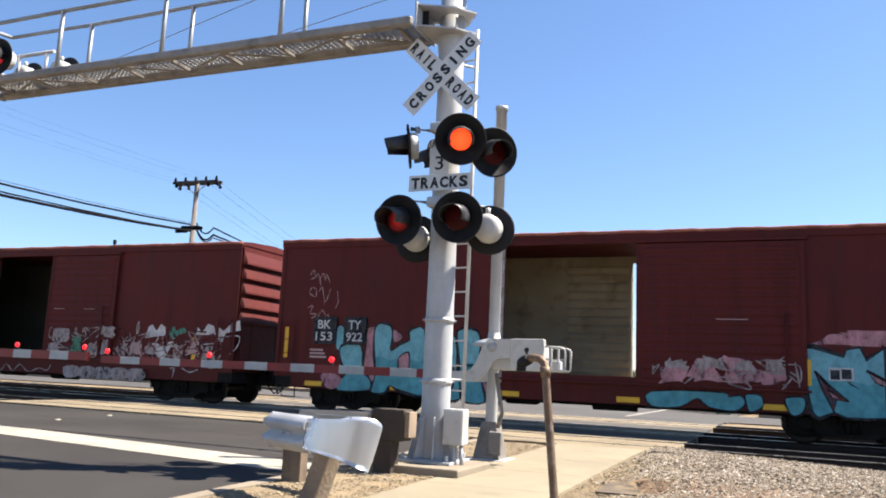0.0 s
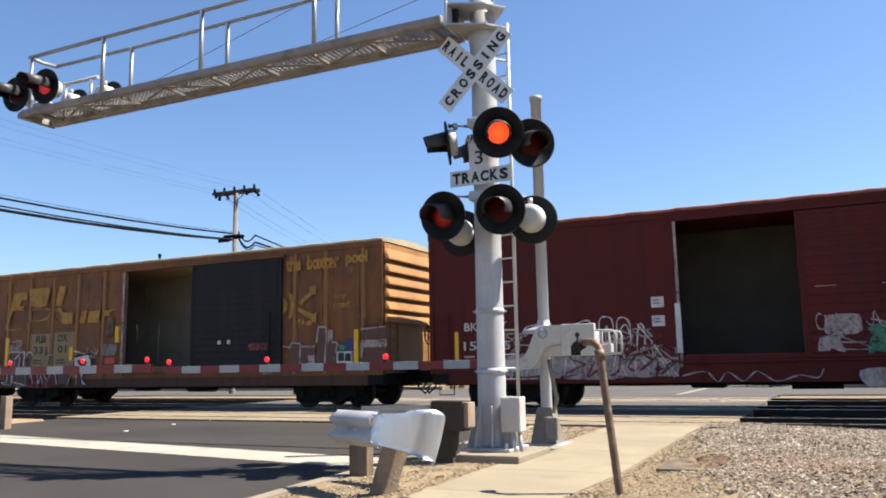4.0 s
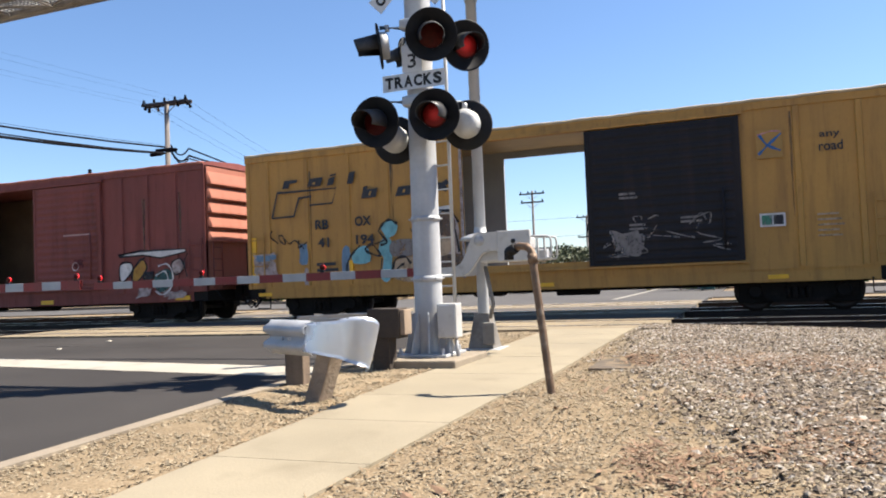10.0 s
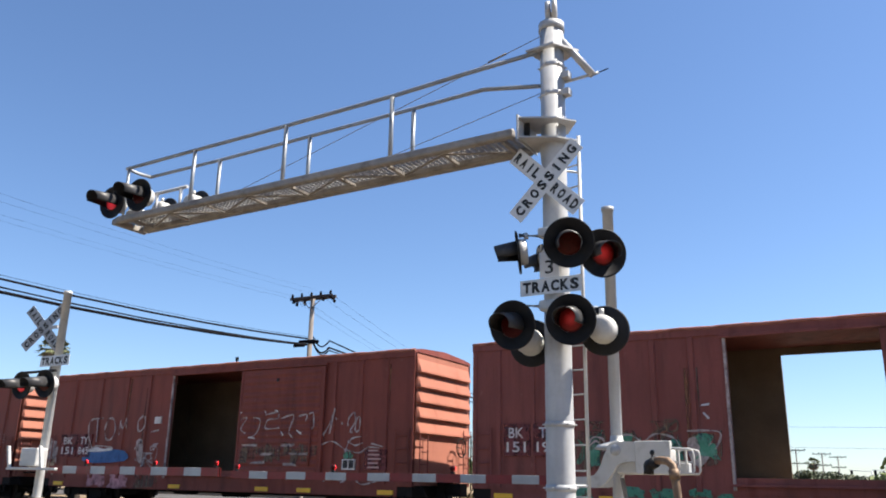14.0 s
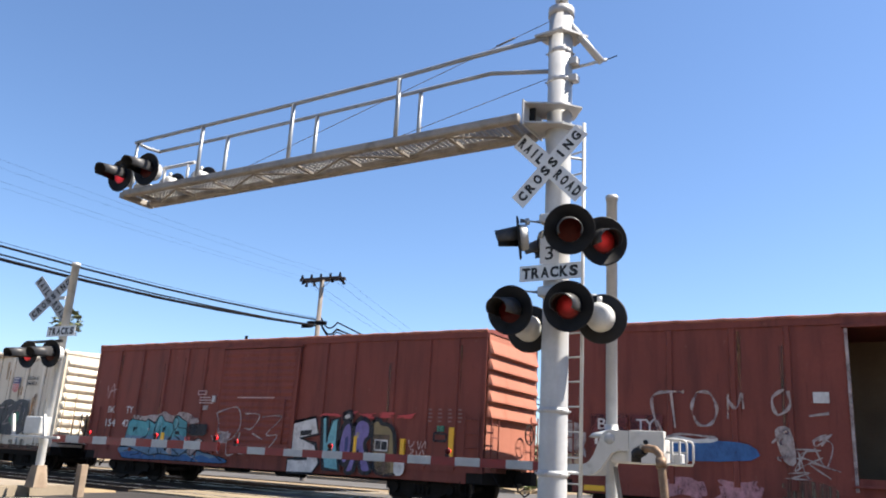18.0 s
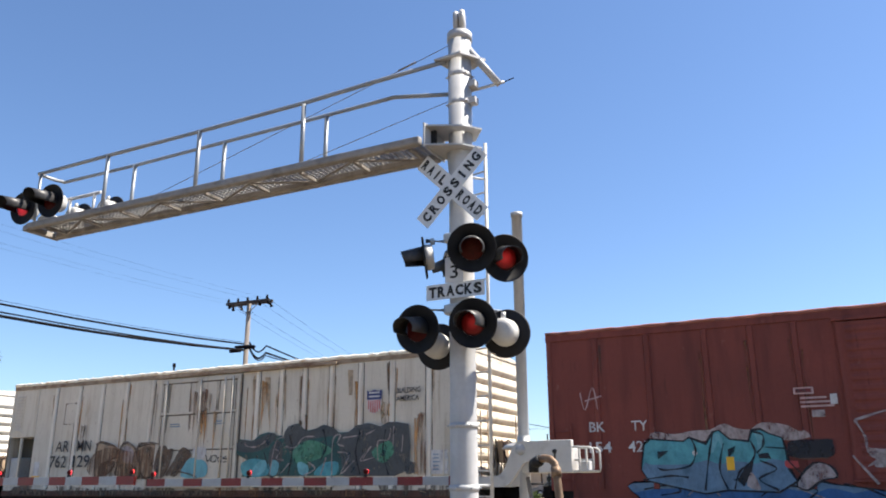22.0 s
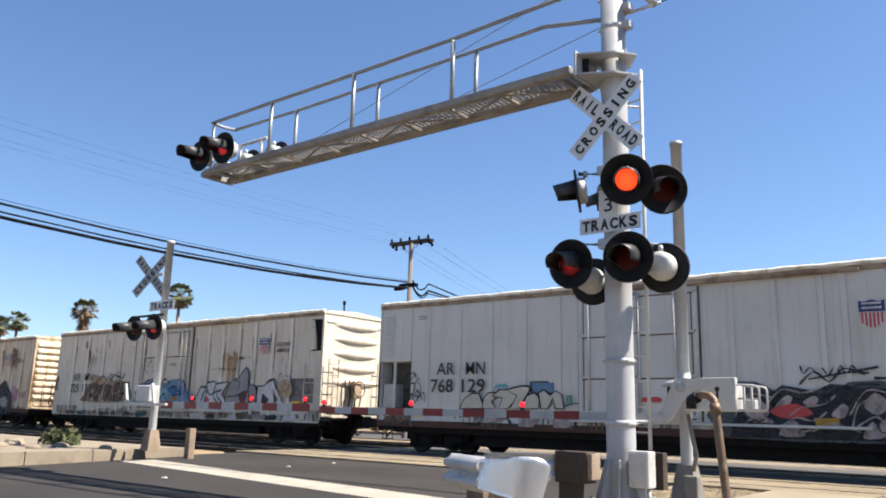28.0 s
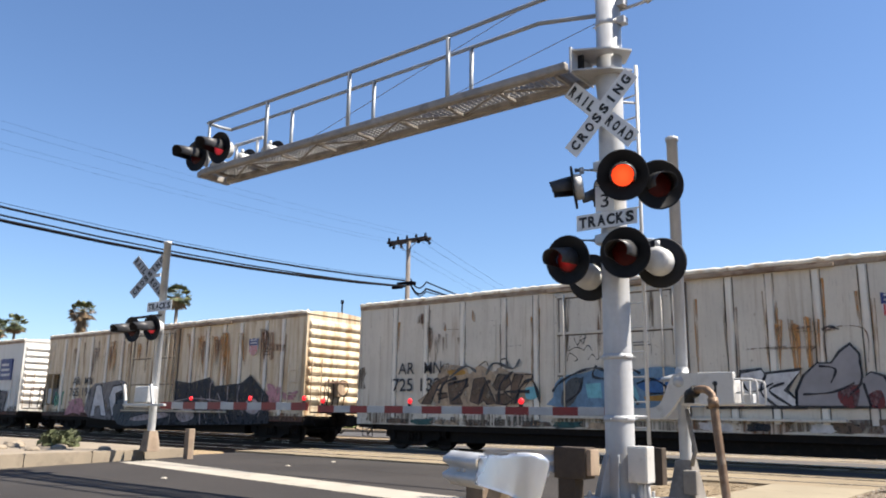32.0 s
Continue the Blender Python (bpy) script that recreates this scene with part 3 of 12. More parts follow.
def dip(x, y):
    """The shoulder sinks beside the rails, away from the crossing."""
    return -0.15 * min(1.0, max(0.0, (x - 2.1) / 3.6)) * min(1.0, max(0.0, (y - 1.0) / 3.5))


def ballast_edge(y):
    """The line between the dirt path side and the ballast shoulder."""
    return 2.45 - 0.21 * (y + 0.5) + (0.16 * (-1.0 - y) if y < -1 else 0.0) if y < 1 else 2.13 - 0.1 * (y - 1)


def build_ground():
    xs = [-2500, -400, -120, -40, -20, -13.1, -13.08, -1.06, -1.04] + list(np.arange(-0.9, 14.0, 0.16)) + [16, 20, 40, 120, 400, 2500]
    ys = [-900, -120, -30, -14] + list(np.arange(-13.0, 4.2, 0.16)) + [4.3, 4.7, 5.1, 5.3, 5.42, 16.6, 17.0, 25, 60, 200, 800, 4000]
    bm = bmesh.new()
    grid = []
    for y in ys:
        row = []
        for x in xs:
            z = gz(y) - 0.01
            if 5.4 < y <= 16.65 or (4.2 < y <= 16.65 and x < 2.0):
                z = -0.235
            elif y > 16.65:
                z = -0.13
            elif -13.09 < x < -1.05:
                z -= 0.2
            if 1.9 < x < 14 and y < 4.2:
                z += 0.05 * (noise.noise(Vector((x * 0.9, y * 0.9, 0.0)))) + 0.022 * noise.noise(Vector((x * 4, y * 4, 3.0)))
                if x > ballast_edge(y):
                    z += 0.03 + 0.02 * noise.noise(Vector((x * 6, y * 6, 9.0)))
            elif -0.85 < x < 0.1 and y < 4.2:
                z += 0.015 + 0.03 * noise.noise(Vector((x * 3, y * 3, 1.0)))
            row.append(bm.verts.new((x, y, z + (dip(x, y) if y < 5.4 and x > 2.0 else 0.0))))
        grid.append(row)
    for j in range(len(ys) - 1):
        for i in range(len(xs) - 1):
            f = bm.faces.new((grid[j][i], grid[j][i + 1], grid[j + 1][i + 1], grid[j + 1][i]))
            f.smooth = True
            cx, cy = (xs[i] + xs[i + 1]) / 2, (ys[j] + ys[j + 1]) / 2
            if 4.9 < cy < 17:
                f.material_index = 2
            elif cx > ballast_edge(cy) and cy < 5 and cx < 60:
                f.material_index = 1
    ob = solid("ground", bm, DIRT, "dry tan dirt ground with a grey ballast shoulder along the tracks", "ground", kind="structure")
    ob.data.materials.append(BALLAST_G)
    ob.data.materials.append(TRACKBED)
    return ob


def strip(name, xl, xr, ys, off, thick, material, label, category, parent=None):
    """A slab that follows the ground's profile between two edges given as functions of y."""
    bm = bmesh.new()
    rows = []
    for y in ys:
        z = gz(y) + off
        rows.append([bm.verts.new(p) for p in ((xl(y), y, z - thick), (xl(y), y, z), (xr(y), y, z), (xr(y), y, z - thick))])
    for a, b in zip(rows, rows[1:]):
        for i in range(4):
            bm.faces.new((a[i], b[i], b[(i + 1) % 4], a[(i + 1) % 4]))
    bm.faces.new(rows[0])
    bm.faces.new(list(reversed(rows[-1])))
    if parent:
        return part(name, bm, material, parent, label)
    return solid(name, bm, material, label, category, kind="structure")


def kerb_x(y):
    return -1.03 if y > -2.6 else -1.03 - 0.085 * (-2.6 - y)


def walk_l(y):
    return 0.33 + 0.02 * math.sin(y * 0.9) if y > -3 else 0.33 - 0.05 * (-3 - y)


def walk_r(y):
    return 1.74 if y > -1 else 1.74 - 0.085 * (-1 - y)


def build_paving():
    road_ys = [-60, -14, -10, -7, -5, -4, -2.5, 0, 2, 4, 4.9]
    road = strip("road", lambda y: -13.4, lambda y: kerb_x(y) + 0.01, road_ys, -0.055, 0.25, ASPHALT, "dark asphalt road leading up to the level crossing", "road")
    # crack and joint lines in the asphalt
    for y0, x0, x1 in ((2.9, -9.8, -2.6), (1.5, -3.2, -1.4), (-1.6, -9.0, -6.2)):
        bm = bmesh.new()
        prev = None
        for k in range(25):
            x = x0 + (x1 - x0) * k / 24
            y = y0 - 0.14 * (x - x0) * 0.6 + 0.03 * noise.noise(Vector((x * 2, y0, 0)))
            w = 0.012 + 0.006 * noise.noise(Vector((x * 5, y0, 4)))
            z = gz(y) - 0.051
            cur = (bm.verts.new((x, y - w, z)), bm.verts.new((x, y + w, z)))
            if prev:
                bm.faces.new((prev[0], cur[0], cur[1], prev[1]))
            prev = cur
        part("crack_seal", bm, PANEL_D, road)
    # the wide stop line, painted at a slight slant
    bm = bmesh.new()
    prev = None
    for k in range(60):
        x = -11.75 + 10.45 * k / 59
        yc = 0.28 - 0.135 * (x + 7)
        a, b = yc - 0.42 + 0.02 * noise.noise(Vector((x * 3, 0, 0))), yc + 0.40 + 0.02 * noise.noise(Vector((x * 3, 5, 0)))
        cur = (bm.verts.new((x, a, gz(a) - 0.05)), bm.verts.new((x, b, gz(b) - 0.05)))
        if prev:
            bm.faces.new((prev[0], cur[0], cur[1], prev[1]))
        prev = cur
    part("stop_line", bm, ROADPAINT, road, "worn white painted stop line")
    for x, y in ((-8.47, 2.3), (-8.73, 3.8), (-7.7, -1.0), (-6.55, -3.97)):
        bm = bmesh.new()
        lathe(bm, [(0.055, 0.0), (0.05, 0.012), (0.03, 0.02), (0, 0.022)], 12, Matrix.Translation((x, y, gz(y) - 0.055)))
        part("lane_marker", bm, ROADPAINT, road, "white ceramic lane marker dot")
    kerb = strip("kerb", lambda y: kerb_x(y) + 0.01, lambda y: kerb_x(y) + 0.17, [-30, -14, -10, -7, -5, -4, -3, -2.5, -1, 0.5, 2, 3.5, 4.2], 0.012, 0.25, KERB_C, "pale flush concrete kerb edging along the road", "kerb")
    # sidewalk in slabs with open joints
    cuts = [-26.0, -24.0, -22.0, -20.0, -18.2, -16.3, -14.4, -12.5, -10.4, -8.4, -6.45, -4.47, -3.36, -2.38, -1.0, 0.5, 2.0, 3.4, 4.62]
    side = thing("sidewalk", Matrix.Identity(4), "pale tan concrete sidewalk slabs leading to the crossing", "sidewalk", kind="structure")
    for a, b in zip(cuts, cuts[1:]):
        ys = [a + 0.003] + [q for q in (-2.5,) if a < q < b] + [b - 0.003]
        strip("slab", walk_l, walk_r, ys, 0.012, 0.12, CONCRETE, "", "", side)
    # utility box lid and the small apron beside the walk
    lid = thing("valve_cover", Matrix.Identity(4), "dusty grey utility cover plate half buried beside the sidewalk", "cover plate")
    bm = bmesh.new()
    prism(bm, [(2.02, -0.62), (2.62, -0.6), (2.52, 0.42), (2.0, 0.35)], gz(0) - 0.05, gz(0) + 0.012, "xy")
    part("plate", bm, COVER, lid)
    # raised island across the road, with its kerb
    isl = thing("traffic_island", Matrix.Identity(4), "raised concrete traffic island with pale stones and a kerb", "island", kind="structure")
    edge = [(-11.2, -9.0), (-11.35, -3.0), (-11.9, 0.0), (-12.55, 2.75)]
    for (xa, ya), (xb, yb) in zip(edge, edge[1:]):
        n = 3 if yb - ya > 4 else 2
        for k in range(n):
            a = (xa + (xb - xa) * k / n, ya + (yb - ya) * k / n + 0.01)
            b = (xa + (xb - xa) * (k + 1) / n, ya + (yb - ya) * (k + 1) / n - 0.01)
            bm = bmesh.new()
            prism(bm, [a, b, (b[0] - 0.17, b[1]), (a[0] - 0.17, a[1])], -0.4, 0.085, "xy")
            bmesh.ops.bevel(bm, geom=[e for e in bm.edges if abs(e.verts[0].co.z - e.verts[1].co.z) < 1e-6 and e.verts[0].co.z > 0], offset=0.02, segments=2, affect="EDGES")
            part("kerb_stone", bm, KERB_C, isl)
    bm = bmesh.new()
    prism(bm, [(x - 0.17, y) for x, y in edge] + [(-42, 2.75), (-42, -9)], -0.4, 0.07, "xy")
    part("island_top", bm, KERB_C, isl, "pale gravelly island surface")
    for k, (x, y, r) in enumerate(((-13.3, -0.6, 0.16), (-13.9, 0.3, 0.2), (-14.2, -0.9, 0.17), (-15.0, -0.2, 0.22), (-15.6, 0.9, 0.18), (-13.0, -1.8, 0.18), (-12.9, 0.8, 0.14), (-16.4, 0.4, 0.25), (-13.6, -2.2, 0.2), (-14.8, -1.6, 0.2))):
        bm = bmesh.new()
        bmesh.ops.create_icosphere(bm, subdivisions=2, radius=r)
        for v in bm.verts:
            v.co *= 1 + 0.25 * noise.noise(v.co * 4 + Vector((k, 0, 0)))
            v.co.z *= 0.45
            v.co += Vector((x, y, 0.09))
        solid("landscape_stone", bm, KERB_C, "pale rounded stone lying on the traffic island", "stone", "stones on the traffic island")


def build_tracks():
    for k in range(3):
        tr = thing("railway_track", Matrix.Identity(4), "railway track with worn steel rails on dark timber ties", "railway track", "parallel tracks", "structure")
        for y in RAIL_Y[2 * k:2 * k + 2]:
            bm = bmesh.new()
            z = RAIL_Z
            prism(bm, [(y - 0.075, z - 0.17), (y + 0.075, z - 0.17), (y + 0.075, z - 0.155), (y + 0.012, z - 0.13), (y + 0.012, z - 0.045), (y + 0.034, z - 0.03), (y + 0.034, z - 0.004), (y - 0.034, z - 0.004), (y - 0.034, z - 0.03), (y - 0.012, z - 0.045), (y - 0.012, z - 0.13), (y - 0.075, z - 0.155)], -260, 260, "yz")
            rail = part("rail", bm, RAIL_S, tr)
            part("rail_head", cbox(-260, 260, y - 0.03, y + 0.03, z - 0.004, z), RAIL_T, rail, "polished running surface")
        yc = (RAIL_Y[2 * k] + RAIL_Y[2 * k + 1]) / 2
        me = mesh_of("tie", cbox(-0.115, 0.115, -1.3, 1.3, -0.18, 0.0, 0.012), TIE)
        for i in range(30 if k < 2 else 14):
            ob = new("tie", me)
            ob.parent = tr
            ob.matrix_basis = pose(2.75 + 0.52 * i + random.uniform(-0.02, 0.02), yc + random.uniform(-0.04, 0.04), RAIL_Z - 0.168 + random.uniform(-0.004, 0.004), 0, 0, random.uniform(-1, 1))
        bm = bmesh.new()
        for i in range(150):
            for x in ((18.5 + 0.52 * i), (-13.9 - 0.52 * i)):
                box(bm, x - 0.11, x + 0.11, yc - 1.3, yc + 1.3, -0.4, RAIL_Z - 0.17)
        tagged(part("far_ties", bm, TIE, tr), kind="stuff")
    # crossing panels: two pale panels outside and one inside each pair of rails, with flangeways
    cr = thing("crossing_surface", Matrix.Identity(4), "tan concrete crossing panels with dark flangeway gaps", "level crossing", kind="structure")
    spans = []
    for k in range(3):
        a, b = RAIL_Y[2 * k], RAIL_Y[2 * k + 1]
        spans += [(a - 0.62, a - 0.06, PANEL_C), (a + 0.1, b - 0.1, PANEL_C), (b + 0.06, b + 0.62, PANEL_C)]
    spans += [(4.88, 5.1, PANEL_C)]
    for a, b, mat in spans:
        x = -13.6
        while x < 1.9:
            w = min(2.44, 2.1 - x)
            part("panel", cbox(x + 0.008, x + w - 0.008, a, b, -0.3, RAIL_Z - 0.008 + random.uniform(-0.003, 0.003), 0.01), mat, cr)
            x += 2.44
    for a, b in ((7.8, 9.4), (12.1, 13.7), (16.4, 19.0)):
        part("infill", cbox(-13.6, 2.1, a, b, -0.3, RAIL_Z - 0.012), ASPHALT_OLD, cr, "worn grey asphalt between the tracks")
    part("rubber_bed", cbox(-13.6, 2.1, 5.0, 16.5, -0.34, -0.2), PANEL_D, cr)
    # the road beyond
    far = solid("far_road", cbox(-13.0, 2.2, 19.0, 700, -0.5, -0.085), ASPHALT_OLD, "sun-bleached grey road beyond the tracks", "road", kind="structure")
    part("edge_line", cbox(-1.2, -1.05, 19.2, 300, -0.09, -0.08), ROADPAINT, far, "white painted edge line")
    solid("cross_street", cbox(-300, 300, 19.6, 26.5, -0.5, -0.09), ASPHALT_OLD, "grey street running along the far side of the tracks", "road", kind="structure")
    solid("far_kerb", cbox(-300, -13.5, 26.6, 26.8, -0.4, 0.06), KERB_C, "pale kerb along the far street", "kerb", kind="structure")
    solid("far_pavement", cbox(3.0, 300, 26.6, 29.0, -0.4, 0.05), KERB_C, "pale concrete pavement along the far street", "pavement", kind="structure")


def scatter(name, count, area, keep, size, material, flat, label, seed, category):
    """Many small stones or chips lying on the ground as one mesh."""
    rng = random.Random(seed)
    verts, faces = [], []
    shape = [(1, 0, 0), (0, 1, 0), (-1, 0, 0), (0, -1, 0), (0, 0, 1), (0, 0, -1)]
    tri = [(0, 1, 4), (1, 2, 4), (2, 3, 4), (3, 0, 4), (1, 0, 5), (2, 1, 5), (3, 2, 5), (0, 3, 5)]
    made = 0
    while made < count:
        x, y = rng.uniform(area[0], area[1]), area[2] + (area[3] - area[2]) * rng.random() ** 1.0
        if not keep(x, y, rng):
            continue
        s = rng.uniform(*size) * (1.6 if rng.random() < 0.06 else 1)
        a = rng.uniform(0, 6.3)
        sx, sy, sz = s * rng.uniform(0.8, 1.3), s * rng.uniform(0.5, 1.0), s * flat * rng.uniform(0.6, 1.2)
        if flat < 0.3:
            sx *= 2.2
            sy *= 0.45
        z = gz(y) + 0.01 + (0.02 if x > ballast_edge(y) else 0.0)
        if y > 5.4:
            z = -0.225
        elif y > 4.2:
            z += dip(x, y)
        elif 1.9 < x < 14:
            z += 0.05 * noise.noise(Vector((x * 0.9, y * 0.9, 0.0))) + dip(x, y)
        n0 = len(verts)
        tx, ty = rng.uniform(-0.5, 0.5), rng.uniform(-0.5, 0.5)
        for p in shape:
            q = [c * rng.uniform(0.7, 1.2) for c in p]
            u, v, w = q[0] * sx, q[1] * sy, q[2] * sz
            w += tx * u + ty * v
            verts.append((x + u * math.cos(a) - v * math.sin(a), y + u * math.sin(a) + v * math.cos(a), z + w * 0.8))
        faces += [tuple(n0 + i for i in t) for t in tri]
        made += 1
    me = bpy.data.meshes.new(name)
    me.from_pydata(verts, [], faces)
    me.materials.append(material)
    return tagged(new(name, me), label, category, kind="stuff")


build_ground()
build_paving()
build_tracks()

# ---- the train ----
SIDE_Y = 9.22
WIDTH = 3.06
WHEEL_R = 0.42
TRAVEL = [(0, 0), (2, 10.08), (4, 20.19), (6, 30.3), (8, 40.39), (10, 50.42), (12, 60.42), (14, 70.42), (16, 80.4), (18, 90.3), (20, 100.1), (22, 109.8), (24, 119.46), (26, 129.05), (28, 138.7), (30, 148.5), (32, 158.31)]
TRAIN = []


def rolled(t):
    """How far the train has come at t seconds."""
    for (a, x), (b, y) in zip(TRAVEL, TRAVEL[1:]):
        if a <= t <= b:
            return x + (y - x) * (t - a) / (b - a)
    return TRAVEL[-1][1]


def truck_master():
    """A freight truck: bolster, two cast side frames with spring nests, brake beam, two wheelsets."""
    t = part("truck", cbox(-0.2, 0.2, 0.35, WIDTH - 0.35, 0.42, 0.72, 0.02), TRUCK, None, "grimy black freight truck")
    for y in (0.42, WIDTH - 0.42 - 0.14):
        bm = bmesh.new()
        prism(bm, [(-1.15, 0.30), (-1.15, 0.52), (-0.85, 0.60), (-0.45, 0.74), (0.45, 0.74), (0.85, 0.60), (1.15, 0.52), (1.15, 0.30), (0.8, 0.30), (0.42, 0.10), (-0.42, 0.10), (-0.8, 0.30)], y, y + 0.14)
        sf = part("side_frame", bm, TRUCK, t)
        bm = bmesh.new()
        for k in (-0.2, -0.07, 0.07, 0.2):
            tube(bm, (k, y - 0.02, 0.2), (k, y - 0.02, 0.46), 0.055, n=8)
        part("spring_nest", bm, TRUCK, t)
        for x in (-0.86, 0.86):
            bm = bmesh.new()
            tube(bm, (x, y - 0.06 if y < 1 else y + 0.12, 0.36), (x, y if y < 1 else y + 0.2, 0.36), 0.13, 0.15, 12)
            part("bearing_cap", bm, TRUCK, t)
    bm = bmesh.new()
    for x in (-0.38, 0.38):
        box(bm, x - 0.04, x + 0.04, 0.5, WIDTH - 0.5, 0.25, 0.35)
    part("brake_beam", bm, TRUCK, t)
    # Added dark filler plate that closes the gaps between wheels and side frames.
    part("brake_rigging", cbox(-1.2, 1.2, 0.62, 0.68, 0.1, 0.76, 0.02), TRUCK, t)
    for x in (-0.86, 0.86):
        bm = bmesh.new()
        yc = WIDTH / 2
        turn = pose(0, 0, 0, 90)
        for s in (-1, 1):
            m = Matrix.Translation((0, s * 0.72, 0)) @ turn
            lathe(bm, [(0, -0.05), (0.12, -0.06), (0.14, -0.03), (0.3, -0.02), (0.35, -0.06), (WHEEL_R, -0.065), (WHEEL_R + 0.0, 0.04), (WHEEL_R + 0.025, 0.06), (0.35, 0.065), (0.3, 0.02), (0.14, 0.03), (0.12, 0.06), (0, 0.05)], 28, m if s < 0 else Matrix.Translation((0, s * 0.72, 0)) @ pose(0, 0, 0, -90))
        tube(bm, (0, -1.05, 0), (0, 1.05, 0), 0.075, n=10)
        for k in range(6):
            a = k * math.pi / 3
            for s in (-1, 1):
                tube(bm, (0.22 * math.cos(a), s * 0.76, 0.22 * math.sin(a)), (0.22 * math.cos(a), s * 0.70, 0.22 * math.sin(a)), 0.03, n=6)
        ws = part("wheelset", bm, WHEEL, t, "worn steel wheels on an axle")
        ws.matrix_basis = pose(x, yc, WHEEL_R + RAIL_Z)
    return t


TRUCK_M = truck_master()


def add_truck(car, x):
    made = {}
    for o in (TRUCK_M, *TRUCK_M.children_recursive):
        made[o] = o.copy()
        scene.collection.objects.link(made[o])
        made[o].parent = made.get(o.parent, None)
    t = made[TRUCK_M]
    t.parent = car
    t.matrix_basis = pose(x, 0, 0)
    return [c for c in t.children if c.name.startswith("wheelset")]


def ladder(car, x0, x1, z0, z1, rungs, material, y=-0.1, plane="x"):
    """Grab-iron ladder on a side (plane x) or an end (plane y)."""
    lad = None
    for k in range(2):
        bm = bmesh.new()
        q = (x0, x1)[k]
        tube(bm, (q, y, z0) if plane == "x" else (y, q, z0), (q, y, z1) if plane == "x" else (y, q, z1), 0.018, n=6)
        if lad is None:
            lad = part("ladder", bm, material, car, "steel ladder")
        else:
            part("ladder_rail", bm, material, lad)
    for k in range(rungs):
        z = z0 + (z1 - z0) * (k + 0.5) / rungs
        bm = bmesh.new()
        tube(bm, (x0, y, z) if plane == "x" else (y, x0, z), (x1, y, z) if plane == "x" else (y, x1, z), 0.014, n=6)
        part("rung", bm, material, lad)


def underframe(car, n):
    part("centre_sill", cbox(-0.2, n + 0.2, WIDTH / 2 - 0.25, WIDTH / 2 + 0.25, 0.5, 0.95, 0.01), TRUCK, car, "dark steel underframe beam")
    for x in (0.35, n - 0.35):
        part("end_sill", cbox(x - 0.32, x + 0.32, 0.05, WIDTH - 0.05, 0.55, 0.85, 0.02), TRUCK, car)
    part("brake_cylinder", cbox(n / 2 - 1.6, n / 2 - 0.8, 0.5, 0.95, 0.42, 0.72, 0.08), TRUCK, car)
    bm = bmesh.new()
    tube(bm, (n / 2 + 0.5, 0.75, 0.55), (n / 2 + 1.5, 0.75, 0.55), 0.17, n=14)
    part("air_reservoir", bm, TRUCK, car)
    bm = bmesh.new()
    tube(bm, (1.0, 0.6, 0.5), (n - 1.0, 0.6, 0.5), 0.025, n=6)
    part("brake_pipe", bm, TRUCK, car)
    for s, x in ((-1, 0), (1, n)):
        bm = bmesh.new()
        box(bm, min(x, x + s * 0.5), max(x, x + s * 0.5), WIDTH / 2 - 0.13, WIDTH / 2 + 0.13, 0.62, 0.9)
        box(bm, min(x + s * 0.45, x + s * 0.7), max(x + s * 0.45, x + s * 0.7), WIDTH / 2 - 0.2, WIDTH / 2 + 0.16, 0.58, 0.92)
        c = part("coupler", bm, TRUCK, car, "cast knuckle coupler")
        bm = bmesh.new()
        bent(bm, [(x + s * 0.3, WIDTH / 2 - 0.35, 0.7), (x + s * 0.45, WIDTH / 2 - 0.4, 0.45), (x + s * 0.62, WIDTH / 2 - 0.38, 0.3), (x + s * 0.72, WIDTH / 2 - 0.3, 0.42)], 0.025, 6)
        part("air_hose", bm, CABLE, c)
        bm = bmesh.new()
        bent(bm, [(x + s * 0.1, 0.25, 0.85), (x + s * 0.35, 0.3, 0.5), (x + s * 0.6, 0.9, 0.42), (x + s * 0.6, 1.3, 0.55)], 0.018, 6)
        part("cut_lever", bm, TRUCK, c)
    ws = add_truck(car, 1.72 + 0.3) + add_truck(car, n - 1.72 - 0.3)
    for s, x in ((-1, 0.45), (1, n - 0.45)):
        bm = bmesh.new()
        bent(bm, [(x - 0.2, 0.02, 0.6), (x - 0.2, 0.02, 0.3), (x + 0.2, 0.02, 0.3), (x + 0.2, 0.02, 0.6)], 0.018, 6)
        part("sill_step", bm, TRUCK, car)
    return ws


